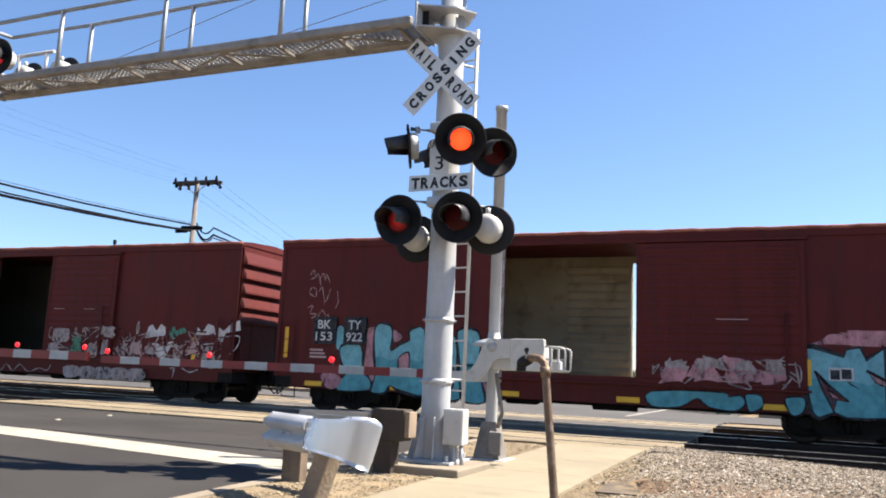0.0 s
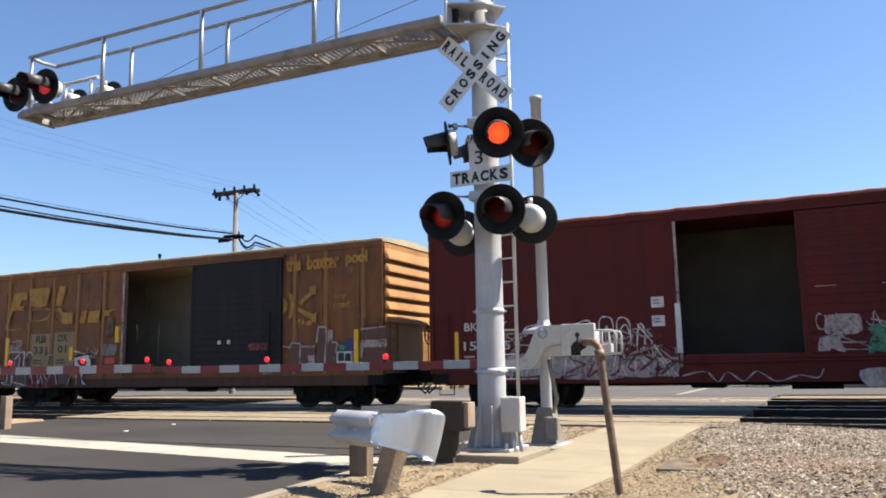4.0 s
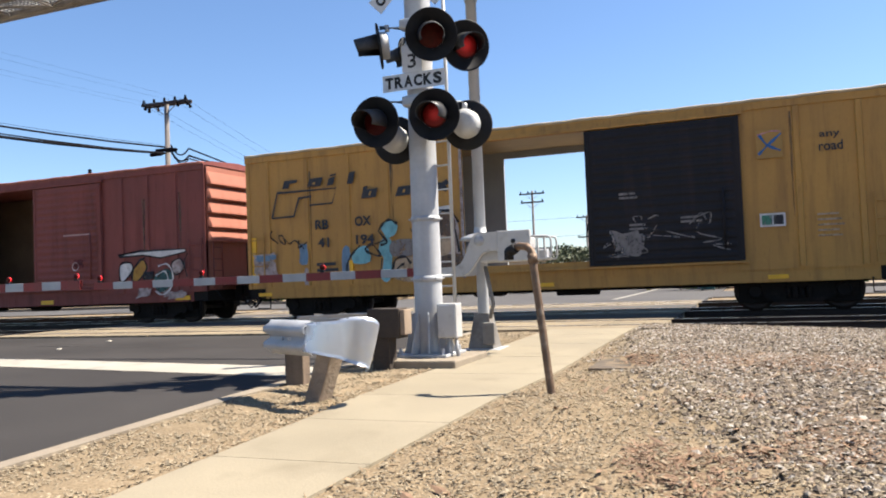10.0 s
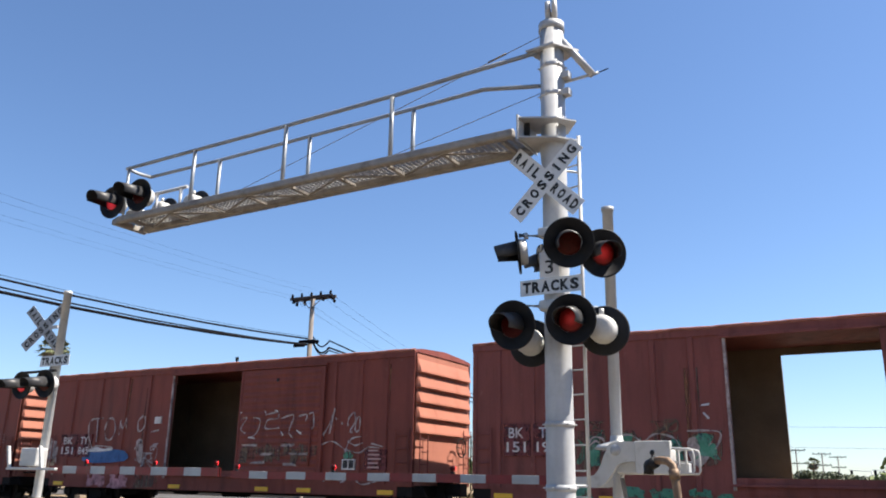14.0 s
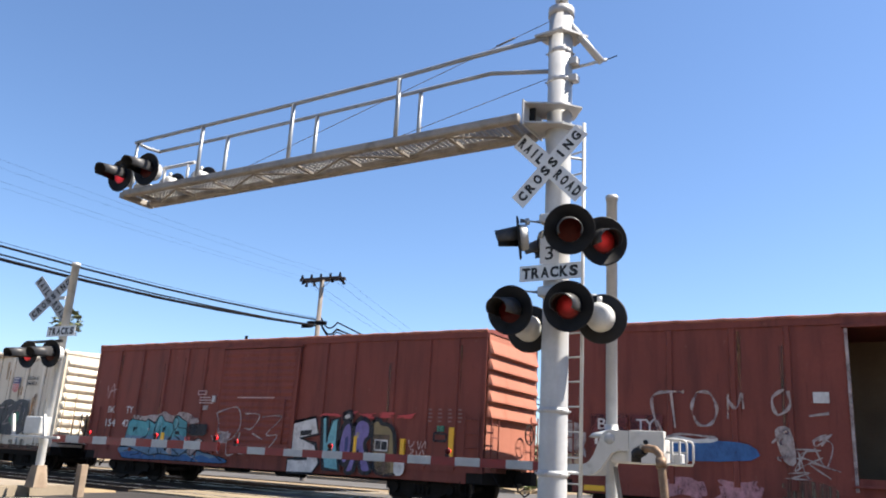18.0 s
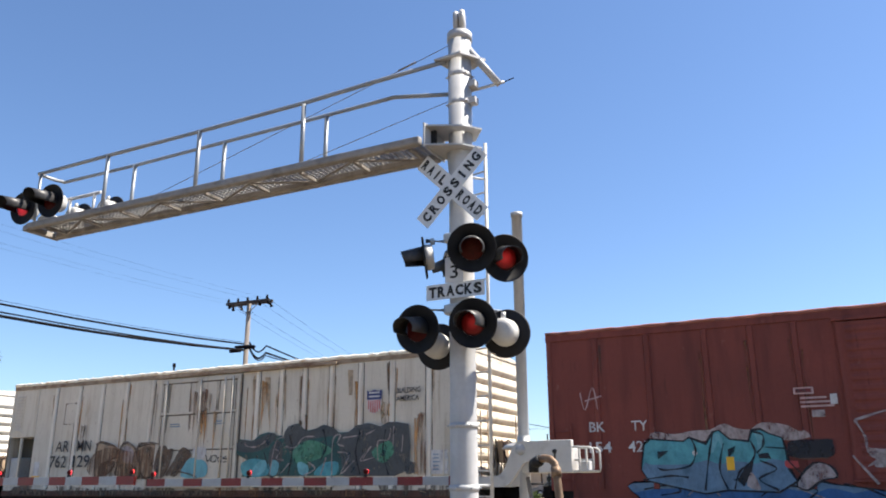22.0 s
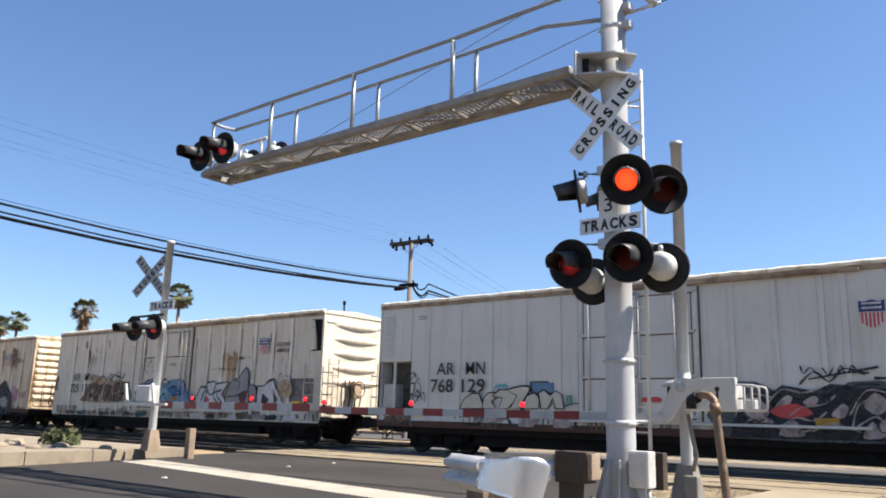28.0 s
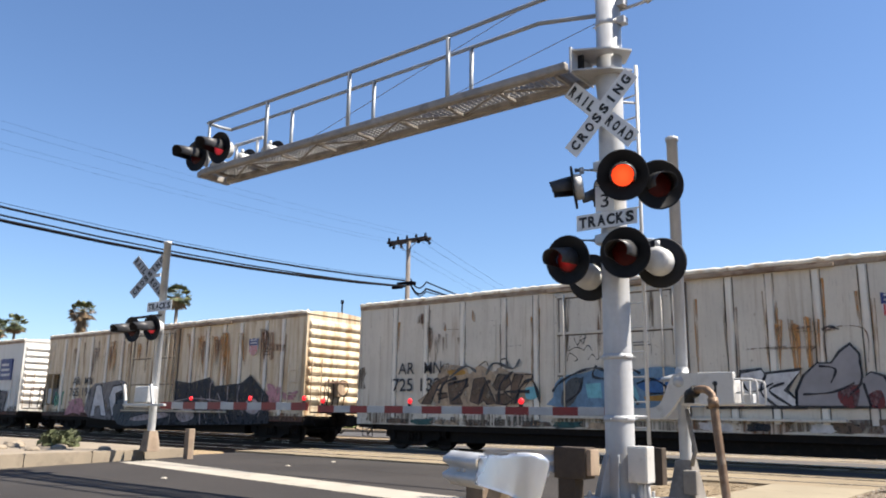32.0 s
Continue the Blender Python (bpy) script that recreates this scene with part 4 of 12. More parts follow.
def car_end(car, n, top, body, ribs, z0, depth, smooth=False, edge=0.1):
    """The two corrugated ends: upright wall, rows of horizontal ribs, posts at the corners."""
    for s, x in ((1, n), (-1, 0.0)):
        wall = part("end_wall", cbox(min(x, x - s * 0.08), max(x, x - s * 0.08), edge, WIDTH - edge, 0.85, top - 0.06), body, car)
        pitch = (top - 0.25 - z0) / ribs
        for k in range(ribs):
            z = z0 + pitch * (k + 0.1)
            h = pitch * (0.8 if smooth else 0.74)
            bm = bmesh.new()
            if smooth:
                prof = [(0, z - 0.02), (depth * 0.6, z + h * 0.15), (depth, z + h * 0.4), (depth, z + h * 0.6), (depth * 0.6, z + h * 0.9), (0, z + h + 0.06)]
            else:
                prof = [(0, z), (depth * 1.05, z + h * 0.06), (depth * 1.0, z + h * 0.22), (depth * 0.5, z + h * 0.75), (0, z + h * 1.25)]
            rows = []
            lead = 0.14 if s > 0 else 0.75
            for y, q in ((0.1, 0.3 if s > 0 else 0.0), (lead, 1.0), (WIDTH - 0.14, 1.0), (WIDTH - 0.1, 0.3)):
                rows.append([bm.verts.new((x + s * (0.002 + d * q * (1.0 if s > 0 else 0.3)), y, zz)) for d, zz in prof])
            for a, b in zip(rows, rows[1:]):
                for i in range(len(prof) - 1):
                    bm.faces.new((a[i], b[i], b[i + 1], a[i + 1]))
            for r in (rows[0], rows[-1]):
                bm.faces.new(r)
            part("end_rib", bm, body, wall)


def roof(car, n, top, material, bumps):
    """A shallow peaked roof of cross panels with raised seams."""
    w = 0.0
    bm = bmesh.new()
    prof = [(-0.02, top - 0.1), (-0.02, top), (0.35, top + 0.06), (WIDTH / 2, top + 0.13), (WIDTH - 0.35, top + 0.06), (WIDTH + 0.02, top), (WIDTH + 0.02, top - 0.1)]
    prism(bm, prof, 0.0, n, "yz")
    r = part("roof", bm, material, car, "weathered sheet roof")
    for k in range(bumps):
        x = n * (k + 0.5) / bumps
        bm = bmesh.new()
        prism(bm, [(0.0, top), (0.35, top + 0.062), (WIDTH / 2, top + 0.132), (WIDTH - 0.35, top + 0.062), (WIDTH, top), (WIDTH - 0.35, top + 0.08), (WIDTH / 2, top + 0.15), (0.35, top + 0.08), (0.06, top + 0.02)], x - 0.06, x + 0.06, "yz")
        part("roof_seam", bm, material, r)


def boxcar(label, left, right, top, body, doorway, leaf, leaf_mat, far_gap, inside, posts, roof_mat, closed=False, slats=True, post_mat=None, end_mat=None, threshold=1.16):
    """A box car, built hollow: side walls with the doorway cut out, ends, floor, roof, sliding doors, trucks."""
    n = right - left
    car = thing("boxcar", pose(left, SIDE_Y, 0), label, "boxcar", "cars of the freight train")
    d0, d1 = doorway
    zt, zb = top - 0.28, threshold
    t = 0.07
    l1 = d1 if closed else max(d1, leaf[1])
    part("side_wall", cbox(0, d0, 0, t, 0.82, top - 0.08), body, car)
    part("side_wall", cbox(d1, n, 0, t, 0.82, top - 0.08), body, car)
    part("door_header", cbox(d0, d1, 0, t, zt, top - 0.08), body, car)
    part("side_sill", cbox(0.5, n - 0.5, 0.03, 0.13, 0.55, 0.83, 0.01), SILL_R if body is OCHRE else body, car)
    if closed:
        part("door_threshold", cbox(d0, d1, -0.01, t, 0.82, 1.06), body, car)
    else:
        part("door_threshold", cbox(d0, d1, 0, t, 0.82, zb), body, car)
    part("letter_board", cbox(-0.01, n + 0.01, -0.035, -0.001, top - 0.2, top - 0.04, 0.008), body, car)
    part("door_track", cbox(d0 - 0.1, max(l1, d1) + 0.1, -0.12, -0.002, 0.98, 1.03, 0.006), body, car)
    part("door_track", cbox(d0 - 0.1, max(l1, d1) + 0.1, -0.12, -0.002, zt + 0.0, zt + 0.07, 0.006), body, car)
    # far side, with its own doorway
    if far_gap:
        f0, f1 = far_gap
        part("far_wall", cbox(0, f0, WIDTH - t, WIDTH, 0.82, top - 0.08), inside, car)
        part("far_wall", cbox(f1, n, WIDTH - t, WIDTH, 0.82, top - 0.08), inside, car)
        part("far_header", cbox(f0, f1, WIDTH - t, WIDTH, zt, top - 0.08), inside, car)
        part("far_threshold", cbox(f0, f1, WIDTH - t, WIDTH, 0.82, zb - 0.1), inside, car)
    else:
        part("far_wall", cbox(0, n, WIDTH - t, WIDTH, 0.82, top - 0.08), inside, car)
    part("floor", cbox(0.08, n - 0.08, t, WIDTH - t, 1.0, 1.1), IN_BROWN, car, "worn timber floor")
    for x in (2.4, 4.0, n - 4.2):
        part("lining_batten", cbox(x, x + 0.05, WIDTH - t - 0.03, WIDTH - t, 1.1, zt), inside, car)
    part("inner_wall", cbox(0.09, d0 - 0.01, t + 0.002, t + 0.03, 1.1, top - 0.1), inside, car)
    part("inner_wall", cbox(d1 + 0.01, n - 0.09, t + 0.002, t + 0.03, 1.1, top - 0.1), inside, car)
    part("inner_end", cbox(0.085, 0.11, t + 0.03, WIDTH - t, 1.1, top - 0.1), inside, car)
    part("inner_end", cbox(n - 0.11, n - 0.085, t + 0.03, WIDTH - t, 1.1, top - 0.1), inside, car)
    if slats:
        f0 = (far_gap[0] if far_gap else d0 + 2.6)
        fd = part("far_door", cbox(f0 - 1.75, f0 - 0.02, WIDTH - t - 0.05, WIDTH - t - 0.002, 1.12, zt - 0.05), inside, car, "slatted inner face of the far door")
        for k in range(13):
            z = 1.2 + (zt - 1.35) * k / 12.5
            bm = bmesh.new()
            prism(bm, [(WIDTH - t - 0.052, z), (WIDTH - t - 0.095, z + 0.06), (WIDTH - t - 0.095, z + 0.13), (WIDTH - t - 0.052, z + 0.19)], f0 - 1.7, f0 - 0.08, "yz")
            part("slat", bm, inside, fd)
    # sliding door with pressed horizontal ribs
    lo, hi = leaf
    dz = zt - 0.02
    door = part("door", cbox(lo, hi, -0.085, -0.012, 1.04, dz, 0.01), leaf_mat, car, "closed sliding door" if closed else "sliding door pushed open")
    for k in range(15):
        z = 1.12 + (dz - 1.25) * k / 14.5
        bm = bmesh.new()
        prism(bm, [(-0.086, z), (-0.104, z + 0.045), (-0.104, z + 0.1), (-0.086, z + 0.145)], lo + 0.12, hi - 0.12, "yz")
        part("pressed_rib", bm, leaf_mat, door)
    part("door_edge", cbox(lo - 0.03, lo + 0.05, -0.1, -0.01, 1.04, dz), leaf_mat, door)
    part("door_edge", cbox(hi - 0.05, hi + 0.03, -0.1, -0.01, 1.04, dz), leaf_mat, door)
    bm = bmesh.new()
    tube(bm, (hi - 0.35, -0.14, 1.3), (hi - 0.35, -0.14, 2.6), 0.022, n=8)
    part("door_lever", bm, leaf_mat, door)
    part("door_post", cbox(d0 - 0.06, d0, -0.05, -0.002, 0.9, zt), PAINT["pale"] if not closed else body, car, "pale worn door post")
    for x in posts:
        bm = bmesh.new()
        prism(bm, [(x - 0.07, -0.001), (x - 0.05, -0.046), (x + 0.05, -0.046), (x + 0.07, -0.001)], 0.86, top - 0.205, "xy")
        part("side_post", bm, post_mat or body, car)
    stains(car, posts, top, int(n * 7 - left), 0.85 if body is OCHRE else 0.3, ("rust", "grime"))
    for x in (0.06, n - 0.06):
        part("corner_post", cbox(x - 0.06, x + 0.06, -0.02, 0.1, 0.82, top - 0.08, 0.012), body, car)
        part("corner_post", cbox(x - 0.06, x + 0.06, WIDTH - 0.1, WIDTH + 0.02, 0.82, top - 0.08, 0.012), body, car)
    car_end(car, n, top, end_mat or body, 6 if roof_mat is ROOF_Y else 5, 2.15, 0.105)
    part("crossover_step", cbox(n + 0.02, n + 0.42, 0.5, WIDTH - 0.5, 0.98, 1.03), TRUCK, car)
    ladder(car, n - 0.55, n - 0.12, 0.9, 2.3, 4, body, -0.06)
    ladder(car, 0.12, 0.55, 0.9, 2.3, 4, body, -0.06)
    ladder(car, WIDTH - 0.55, WIDTH - 0.12, 0.9, 2.4, 5, body, n + 0.12, "y")
    ladder(car, 0.15, 0.55, 0.9, 2.2, 4, body, n + 0.12, "y")
    ladder(car, 0.06, 0.5, 0.75, 2.1, 4, TRUCK, -0.08, "y")
    bm = bmesh.new()
    bent(bm, [(n * k / 90, -0.022, top - 0.012 + 0.006 * math.sin(k * 0.9 + left) + 0.004 * math.sin(k * 2.3)) for k in range(91)], 0.04, 8)
    part("eave_bead", bm, ROOF_Y if roof_mat is ROOF_Y else EDGE_R, car, "rounded eave, lighter than the side")
    bm = bmesh.new()
    lathe(bm, [(0.26, -0.02), (0.28, 0), (0.26, 0.02), (0.24, 0)], 20, pose(n + 0.22, 2.2, 1.9, 0, 90))
    for k in range(3):
        tube(bm, (n + 0.22, 2.2 - 0.25 * math.cos(k * 2.1), 1.9 - 0.25 * math.sin(k * 2.1)), (n + 0.22, 2.2, 1.9), 0.012, n=5)
    part("hand_brake", bm, TRUCK, car, "hand brake wheel")
    roof(car, n, top, roof_mat, 13)
    TRAIN.append((car, left, underframe(car, n)))
    return car


def reefer(label, left, right, top, body, door, posts, scheme):
    """A refrigerator car: white ribbed body, framed plug door, machinery bay at one end, ladders and platform at the other."""
    n = right - left
    car = thing("refrigerator_car", pose(left, SIDE_Y, 0), label, "refrigerator car", "cars of the freight train")
    flat = scheme == "flat"
    part("body", cbox(0.085 if flat else 1.3, n - (0.62 if flat else 0.085), 0, WIDTH, 0.8, top - 0.02, 0.03), body, car)
    if flat:
        part("end_bay", cbox(n - 0.615, n - 0.085, 0.0, WIDTH, 0.8, 3.0, 0.02), body, car)
        part("end_bay", cbox(n - 0.615, n - 0.085, 0.0, WIDTH, 4.05, top - 0.02), body, car)
        gr = part("radiator", cbox(n - 0.6, n - 0.085, 0.08, 0.3, 3.0, 4.05), BLACK, car, "dark radiator grille behind an open hatch")
        for k in range(10):
            part("grille_bar", cbox(n - 0.36, n - 0.1, 0.05, 0.08, 3.06 + 0.1 * k, 3.09 + 0.1 * k), TRUCK, gr)
        bm = bmesh.new()
        prism(bm, [(n - 0.6, 3.02), (n - 0.32, 3.05), (n - 0.36, 3.5), (n - 0.48, 4.0), (n - 0.6, 4.03)], -0.02, 0.03)
        part("hatch_shroud", bm, body, car)
        plate(car, n - 1.5, n - 0.35, 1.3, 2.1, PAINT["grey"], "access_panel", -0.012, "grey access panel")
    if not flat:
        part("machinery_bay", cbox(0.085, 1.29, 0, WIDTH, 2.55, top - 0.02, 0.03), body, car, "white machinery compartment")
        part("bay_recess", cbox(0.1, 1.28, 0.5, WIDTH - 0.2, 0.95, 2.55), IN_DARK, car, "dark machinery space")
        part("bay_post", cbox(0.0, 0.09, 0.0, 0.09, 0.8, 2.55), body, car)
        part("bay_post", cbox(0.62, 0.69, 0.0, 0.07, 0.8, 2.55), body, car)
        part("bay_sill", cbox(0.0, 1.3, 0.0, 0.12, 0.8, 1.15), body, car)
        part("generator", cbox(0.12, 0.6, 0.1, 0.6, 1.2, 1.9, 0.03), WHITEBOX, car, "pale generator housing")
        lou = part("louver", cbox(0.2, 0.62, -0.012, -0.001, 2.72, 3.98), body, car, "louvred vent panel")
        for k in range(11):
            z = 2.78 + 0.11 * k
            bm = bmesh.new()
            prism(bm, [(-0.013, z), (-0.05, z), (-0.013, z + 0.07)], 0.24, 0.58, "yz")
            part("louver_blade", bm, body, lou)
    part("side_sill", cbox(0.02, n - 0.02, -0.02, 0.0, 0.66, 0.84, 0.006), body if flat else SILL_R, car, "grimy side sill")
    rng = random.Random(int(-left * 3))
    for k in range(int(n / 1.1)):
        u = 0.3 + 1.1 * k + rng.uniform(-0.2, 0.2)
        if body is not REEFER_C or k % 3 == 0:
            patch(car, u, u + rng.uniform(0.9, 1.9), 0.66, rng.uniform(0.88, 1.12), rng.choice(("grime", "grime", "rust", "brown")), int(-left * 7) + k, 0.022, ragged=1.3, label="smeared grime along the sill", name="sill_grime")
    part("underframe_skirt", cbox(0.6, n - 0.6, 0.1, WIDTH - 0.1, 0.5, 0.79), TRUCK, car)
    part("underframe_skirt", cbox(3.4, n - 3.4, 0.35, WIDTH - 0.35, 0.2, 0.5, 0.02), TRUCK, car)
    bm = bmesh.new()
    waves = [(0.0 + n * k / 120, 0.015, top + 0.012 + 0.006 * math.sin(k * 0.62) + 0.006 * math.sin(k * 1.71 + left) + (0.0 if body is REEFER_C else 0.012 * math.sin(k * 2.9 + left * 2))) for k in range(121)]
    bent(bm, waves, 0.062, 8)
    part("roof_lip", bm, LIP, car, "wavy cream-white roof edge")
    for x in posts:
        bm = bmesh.new()
        prism(bm, [(x - 0.075, -0.001), (x - 0.055, -0.046), (x + 0.055, -0.046), (x + 0.075, -0.001)], 0.87, top - 0.18, "xy")
        part("side_post", bm, POST_W if body is not REEFER_C else body, car)
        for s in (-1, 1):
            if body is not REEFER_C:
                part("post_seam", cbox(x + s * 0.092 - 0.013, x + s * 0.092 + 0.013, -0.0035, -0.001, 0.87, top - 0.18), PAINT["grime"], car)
    d0, d1 = door
    share = 0.9 if body is REEFER_R else 0.0 if body is REEFER_C else 0.7
    stains(car, list(posts) + [d0 - 0.1, d1 + 0.1], top, int(-left), share)
    dr = part("door", cbox(d0, d1, -0.075, -0.002, 1.0, top - 0.2, 0.012), body, car, "closed plug door")
    for k, x in enumerate((d0 + 0.3, d0 + 1.2, d1 - 0.9, d1 - 0.35)):
        bm = bmesh.new()
        flat_poly(bm, [(x, top - 0.3), (x + 0.16, top - 0.3), (x + 0.12, top - 1.4 - 0.3 * (k % 2)), (x + 0.04, top - 1.9)], -0.0775)
        if body is not REEFER_C:
            part("run_stain", bm, PAINT["rust" if k % 2 else "grime"], dr, "brown run-off stain")
    for x in (d0 + 0.3, (d0 + d1) / 2 + 0.1, d1 - 0.55, d1 - 0.25):
        bm = bmesh.new()
        tube(bm, (x, -0.11, 1.02), (x, -0.11, top - 0.25), 0.028, n=8)
        part("lock_bar", bm, body, dr)
    for z in (1.1, 2.02, 3.05, top - 0.3):
        part("door_seam", cbox(d0 + 0.09, d1 - 0.09, -0.0785, -0.0765, z - 0.066, z - 0.031), DOOR_GAP, dr)
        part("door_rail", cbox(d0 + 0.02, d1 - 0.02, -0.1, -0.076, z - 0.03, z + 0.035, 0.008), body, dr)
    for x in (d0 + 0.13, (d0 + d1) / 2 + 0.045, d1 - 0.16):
        part("door_seam", cbox(x, x + 0.03, -0.0795, -0.0786, 1.06, top - 0.3), DOOR_GAP, dr)
    for x in (d0 + 0.05, (d0 + d1) / 2, d1 - 0.05):
        part("door_stile", cbox(x - 0.045, x + 0.045, -0.1, -0.076, 1.02, top - 0.22, 0.008), body, dr)
    part("door_track", cbox(d0 - 0.2, n - 4.0, -0.13, -0.022, 0.92, 0.98, 0.01), body, car)
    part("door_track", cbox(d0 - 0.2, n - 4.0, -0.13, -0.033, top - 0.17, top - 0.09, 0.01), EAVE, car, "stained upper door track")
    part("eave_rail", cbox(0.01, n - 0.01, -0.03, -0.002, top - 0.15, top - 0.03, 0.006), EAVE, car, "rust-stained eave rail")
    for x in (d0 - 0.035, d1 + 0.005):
        part("door_seal", cbox(x, x + 0.03, -0.04, -0.002, 1.0, top - 0.2), DOOR_GAP, car, "dark strip along the door edge")
    car_end(car, n, top, body, 9 if not flat else 1, 1.2 if not flat else 3.9, 0.08 if not flat else 0.03, smooth=True, edge=0.0)
    roof(car, n, top, body, 17)
    if flat:
        for k in range(5):
            bm = bmesh.new()
            lathe(bm, [(0.0, 0.08), (0.14, 0.075), (0.22, 0.03), (0.26, 0.0)], 24, pose(n + 0.001, WIDTH / 2, 2.0 + 0.48 * k, 0, 90, 0) @ Matrix.Diagonal((0.6, 4.3, 1.0, 1.0)))
            part("end_dimple", bm, body, car)
    # the platform end
    part("end_platform", cbox(n + 0.1, n + 0.75, 0.2, WIDTH - 0.2, 0.95, 1.0), TRUCK, car)
    ladder(car, n - 0.75, n - 0.2, 0.95, 2.55, 4, body, -0.07)
    ladder(car, 0.15, 0.6, 0.95, 2.75, 5, EAVE, n + 0.16, "y")
    ladder(car, WIDTH - 0.6, WIDTH - 0.15, 0.95, 2.75, 5, EAVE, n + 0.16, "y")
    bm = bmesh.new()
    bent(bm, [(n + 0.72, 0.25, 1.0), (n + 0.72, 0.25, 1.95), (n + 0.72, WIDTH - 0.25, 1.95), (n + 0.72, WIDTH - 0.25, 1.0)], 0.02, 6)
    part("end_railing", bm, SILL_R, car, "rusted end railing")
    part("brake_housing", cbox(n + 0.08, n + 0.3, 1.25, 1.6, 1.5, 2.05, 0.03), EAVE, car, "brake gear housing")
    bm = bmesh.new()
    lathe(bm, [(0.26, -0.02), (0.28, 0), (0.26, 0.02), (0.24, 0)], 20, pose(n + 0.36, 1.42, 1.8, 0, 90))
    part("hand_brake", bm, TRUCK, car, "hand brake wheel")
    for k in range(4):
        bm = bmesh.new()
        bent(bm, [(n + 0.1, 0.9 + 0.25 * k, 1.05), (n + 0.16, 0.95 + 0.25 * k, 1.5), (n + 0.1, 1.0 + 0.2 * k, 2.1)], 0.022, 6)
        part("brake_piping", bm, TRUCK, car)
    TRAIN.append((car, left, underframe(car, n)))
    return car


# ---- paint on the sides ----
def stains(car, posts, top, seed, share, colours=("rust", "orange", "orange")):
    """Tall thin run-off stains beside the posts of a side."""
    rng = random.Random(seed)
    for x in posts:
        for s in (-1, 1):
            if rng.random() > share:
                continue
            w, l = rng.uniform(0.04, 0.12), rng.uniform(0.7, 3.0)
            a, z = x + s * (0.085 + w / 2), top - rng.uniform(0.2, 0.9)
            bm = bmesh.new()
            flat_poly(bm, [(a - w / 2, z), (a + w / 2, z), (a + w * 0.35, z - l * 0.6), (a + w * 0.1, z - l), (a - w * 0.25, z - l * 0.7)], -0.0025)
            part("run_stain", bm, PAINT[rng.choice(colours)], car, "brown run-off stain")
    if share > 0.8:
        for k in range(int(16 * share)):
            a, w, z, l = rng.uniform(1.5, 18.0), rng.uniform(0.05, 0.17), top - rng.choice((0.2, 0.2, 1.2, 1.9)) - rng.uniform(0, 0.3), rng.uniform(0.5, 1.7)
            if any(abs(a - x) < 0.3 for x in posts):
                continue
            bm = bmesh.new()
            flat_poly(bm, [(a - w / 2, z), (a + w / 2, z + 0.02), (a + w * 0.45, z - l * 0.35), (a + w * 0.28, z - l * 0.7), (a + w * 0.1, z - l), (a - w * 0.05, z - l * 0.8), (a - w * 0.4, z - l * 0.45)], -0.0028)
            part("run_stain", bm, PAINT[rng.choice(colours)], car, "orange-brown run-off stain")


def flat_poly(bm, pts, y):
    vs = [bm.verts.new((a, y, b)) for a, b in pts]
    if len(vs) > 2:
        bm.faces.new(vs)


def ribbon(bm, pts, w, y):
    """A painted stroke of a width that swells and thins."""
    prev = None
    for i, (a, b) in enumerate(pts):
        p, q = pts[max(i - 1, 0)], pts[min(i + 1, len(pts) - 1)]
        dx, dz = q[0] - p[0], q[1] - p[1]
        s = math.hypot(dx, dz) or 1
        ww = w * (0.94 + 0.1 * math.sin(i * 0.6 + a) if w > 0.12 else 0.8 + 0.32 * math.sin(i * 1.1 + a))
        cur = (bm.verts.new((a - dz / s * ww / 2, y, b + dx / s * ww / 2)), bm.verts.new((a + dz / s * ww / 2, y, b - dx / s * ww / 2)))
        if prev:
            bm.faces.new((prev[0], cur[0], cur[1], prev[1]))
        prev = cur


def smooth_line(pts, n=5):
    """Points along a Catmull curve through pts."""
    out = []
    for i in range(len(pts) - 1):
        p0, p1, p2, p3 = pts[max(i - 1, 0)], pts[i], pts[i + 1], pts[min(i + 2, len(pts) - 1)]
        for k in range(n):
            t = k / n
            out.append(tuple(0.5 * (2 * p1[j] + (p2[j] - p0[j]) * t + (2 * p0[j] - 5 * p1[j] + 4 * p2[j] - p3[j]) * t * t + (3 * p1[j] - p0[j] - 3 * p2[j] + p3[j]) * t ** 3) for j in (0, 1)))
    return out + [pts[-1]]


def blob(rng, u0, u1, z0, z1, wob=0.18, blocky=False):
    """An uneven rounded letter-like outline that fills a box."""
    cu, cz, a, b = (u0 + u1) / 2, (z0 + z1) / 2, (u1 - u0) / 2, (z1 - z0) / 2
    ph, k2 = rng.uniform(0, 6), rng.uniform(2, 5)
    pts = []
    lean = rng.uniform(-0.25, 0.25)
    for i in range(28):
        t = i / 28 * 2 * math.pi
        e = 0.45 if blocky else 0.62
        c, s = math.cos(t), math.sin(t)
        r = 1 + wob * math.sin(k2 * t + ph) * 0.6
        x, z = math.copysign(abs(c) ** e, c) * r * a, math.copysign(abs(s) ** e, s) * r * b
        pts.append((cu + x + lean * z * 0.4, max(z0 - 0.02, min(z1 + 0.06, cz + z))))
    return pts


def grow(pts, d):
    cx, cz = sum(p[0] for p in pts) / len(pts), sum(p[1] for p in pts) / len(pts)
    out = []
    for x, z in pts:
        s = math.hypot(x - cx, z - cz) or 1
        out.append((x + (x - cx) / s * d, z + (z - cz) / s * d))
    return out


LAYER = [0]


def layer():
    """Each coat of paint lies a little above the one below."""
    LAYER[0] = (LAYER[0] + 1) % 9
    return -0.0035 - 0.0006 * LAYER[0]


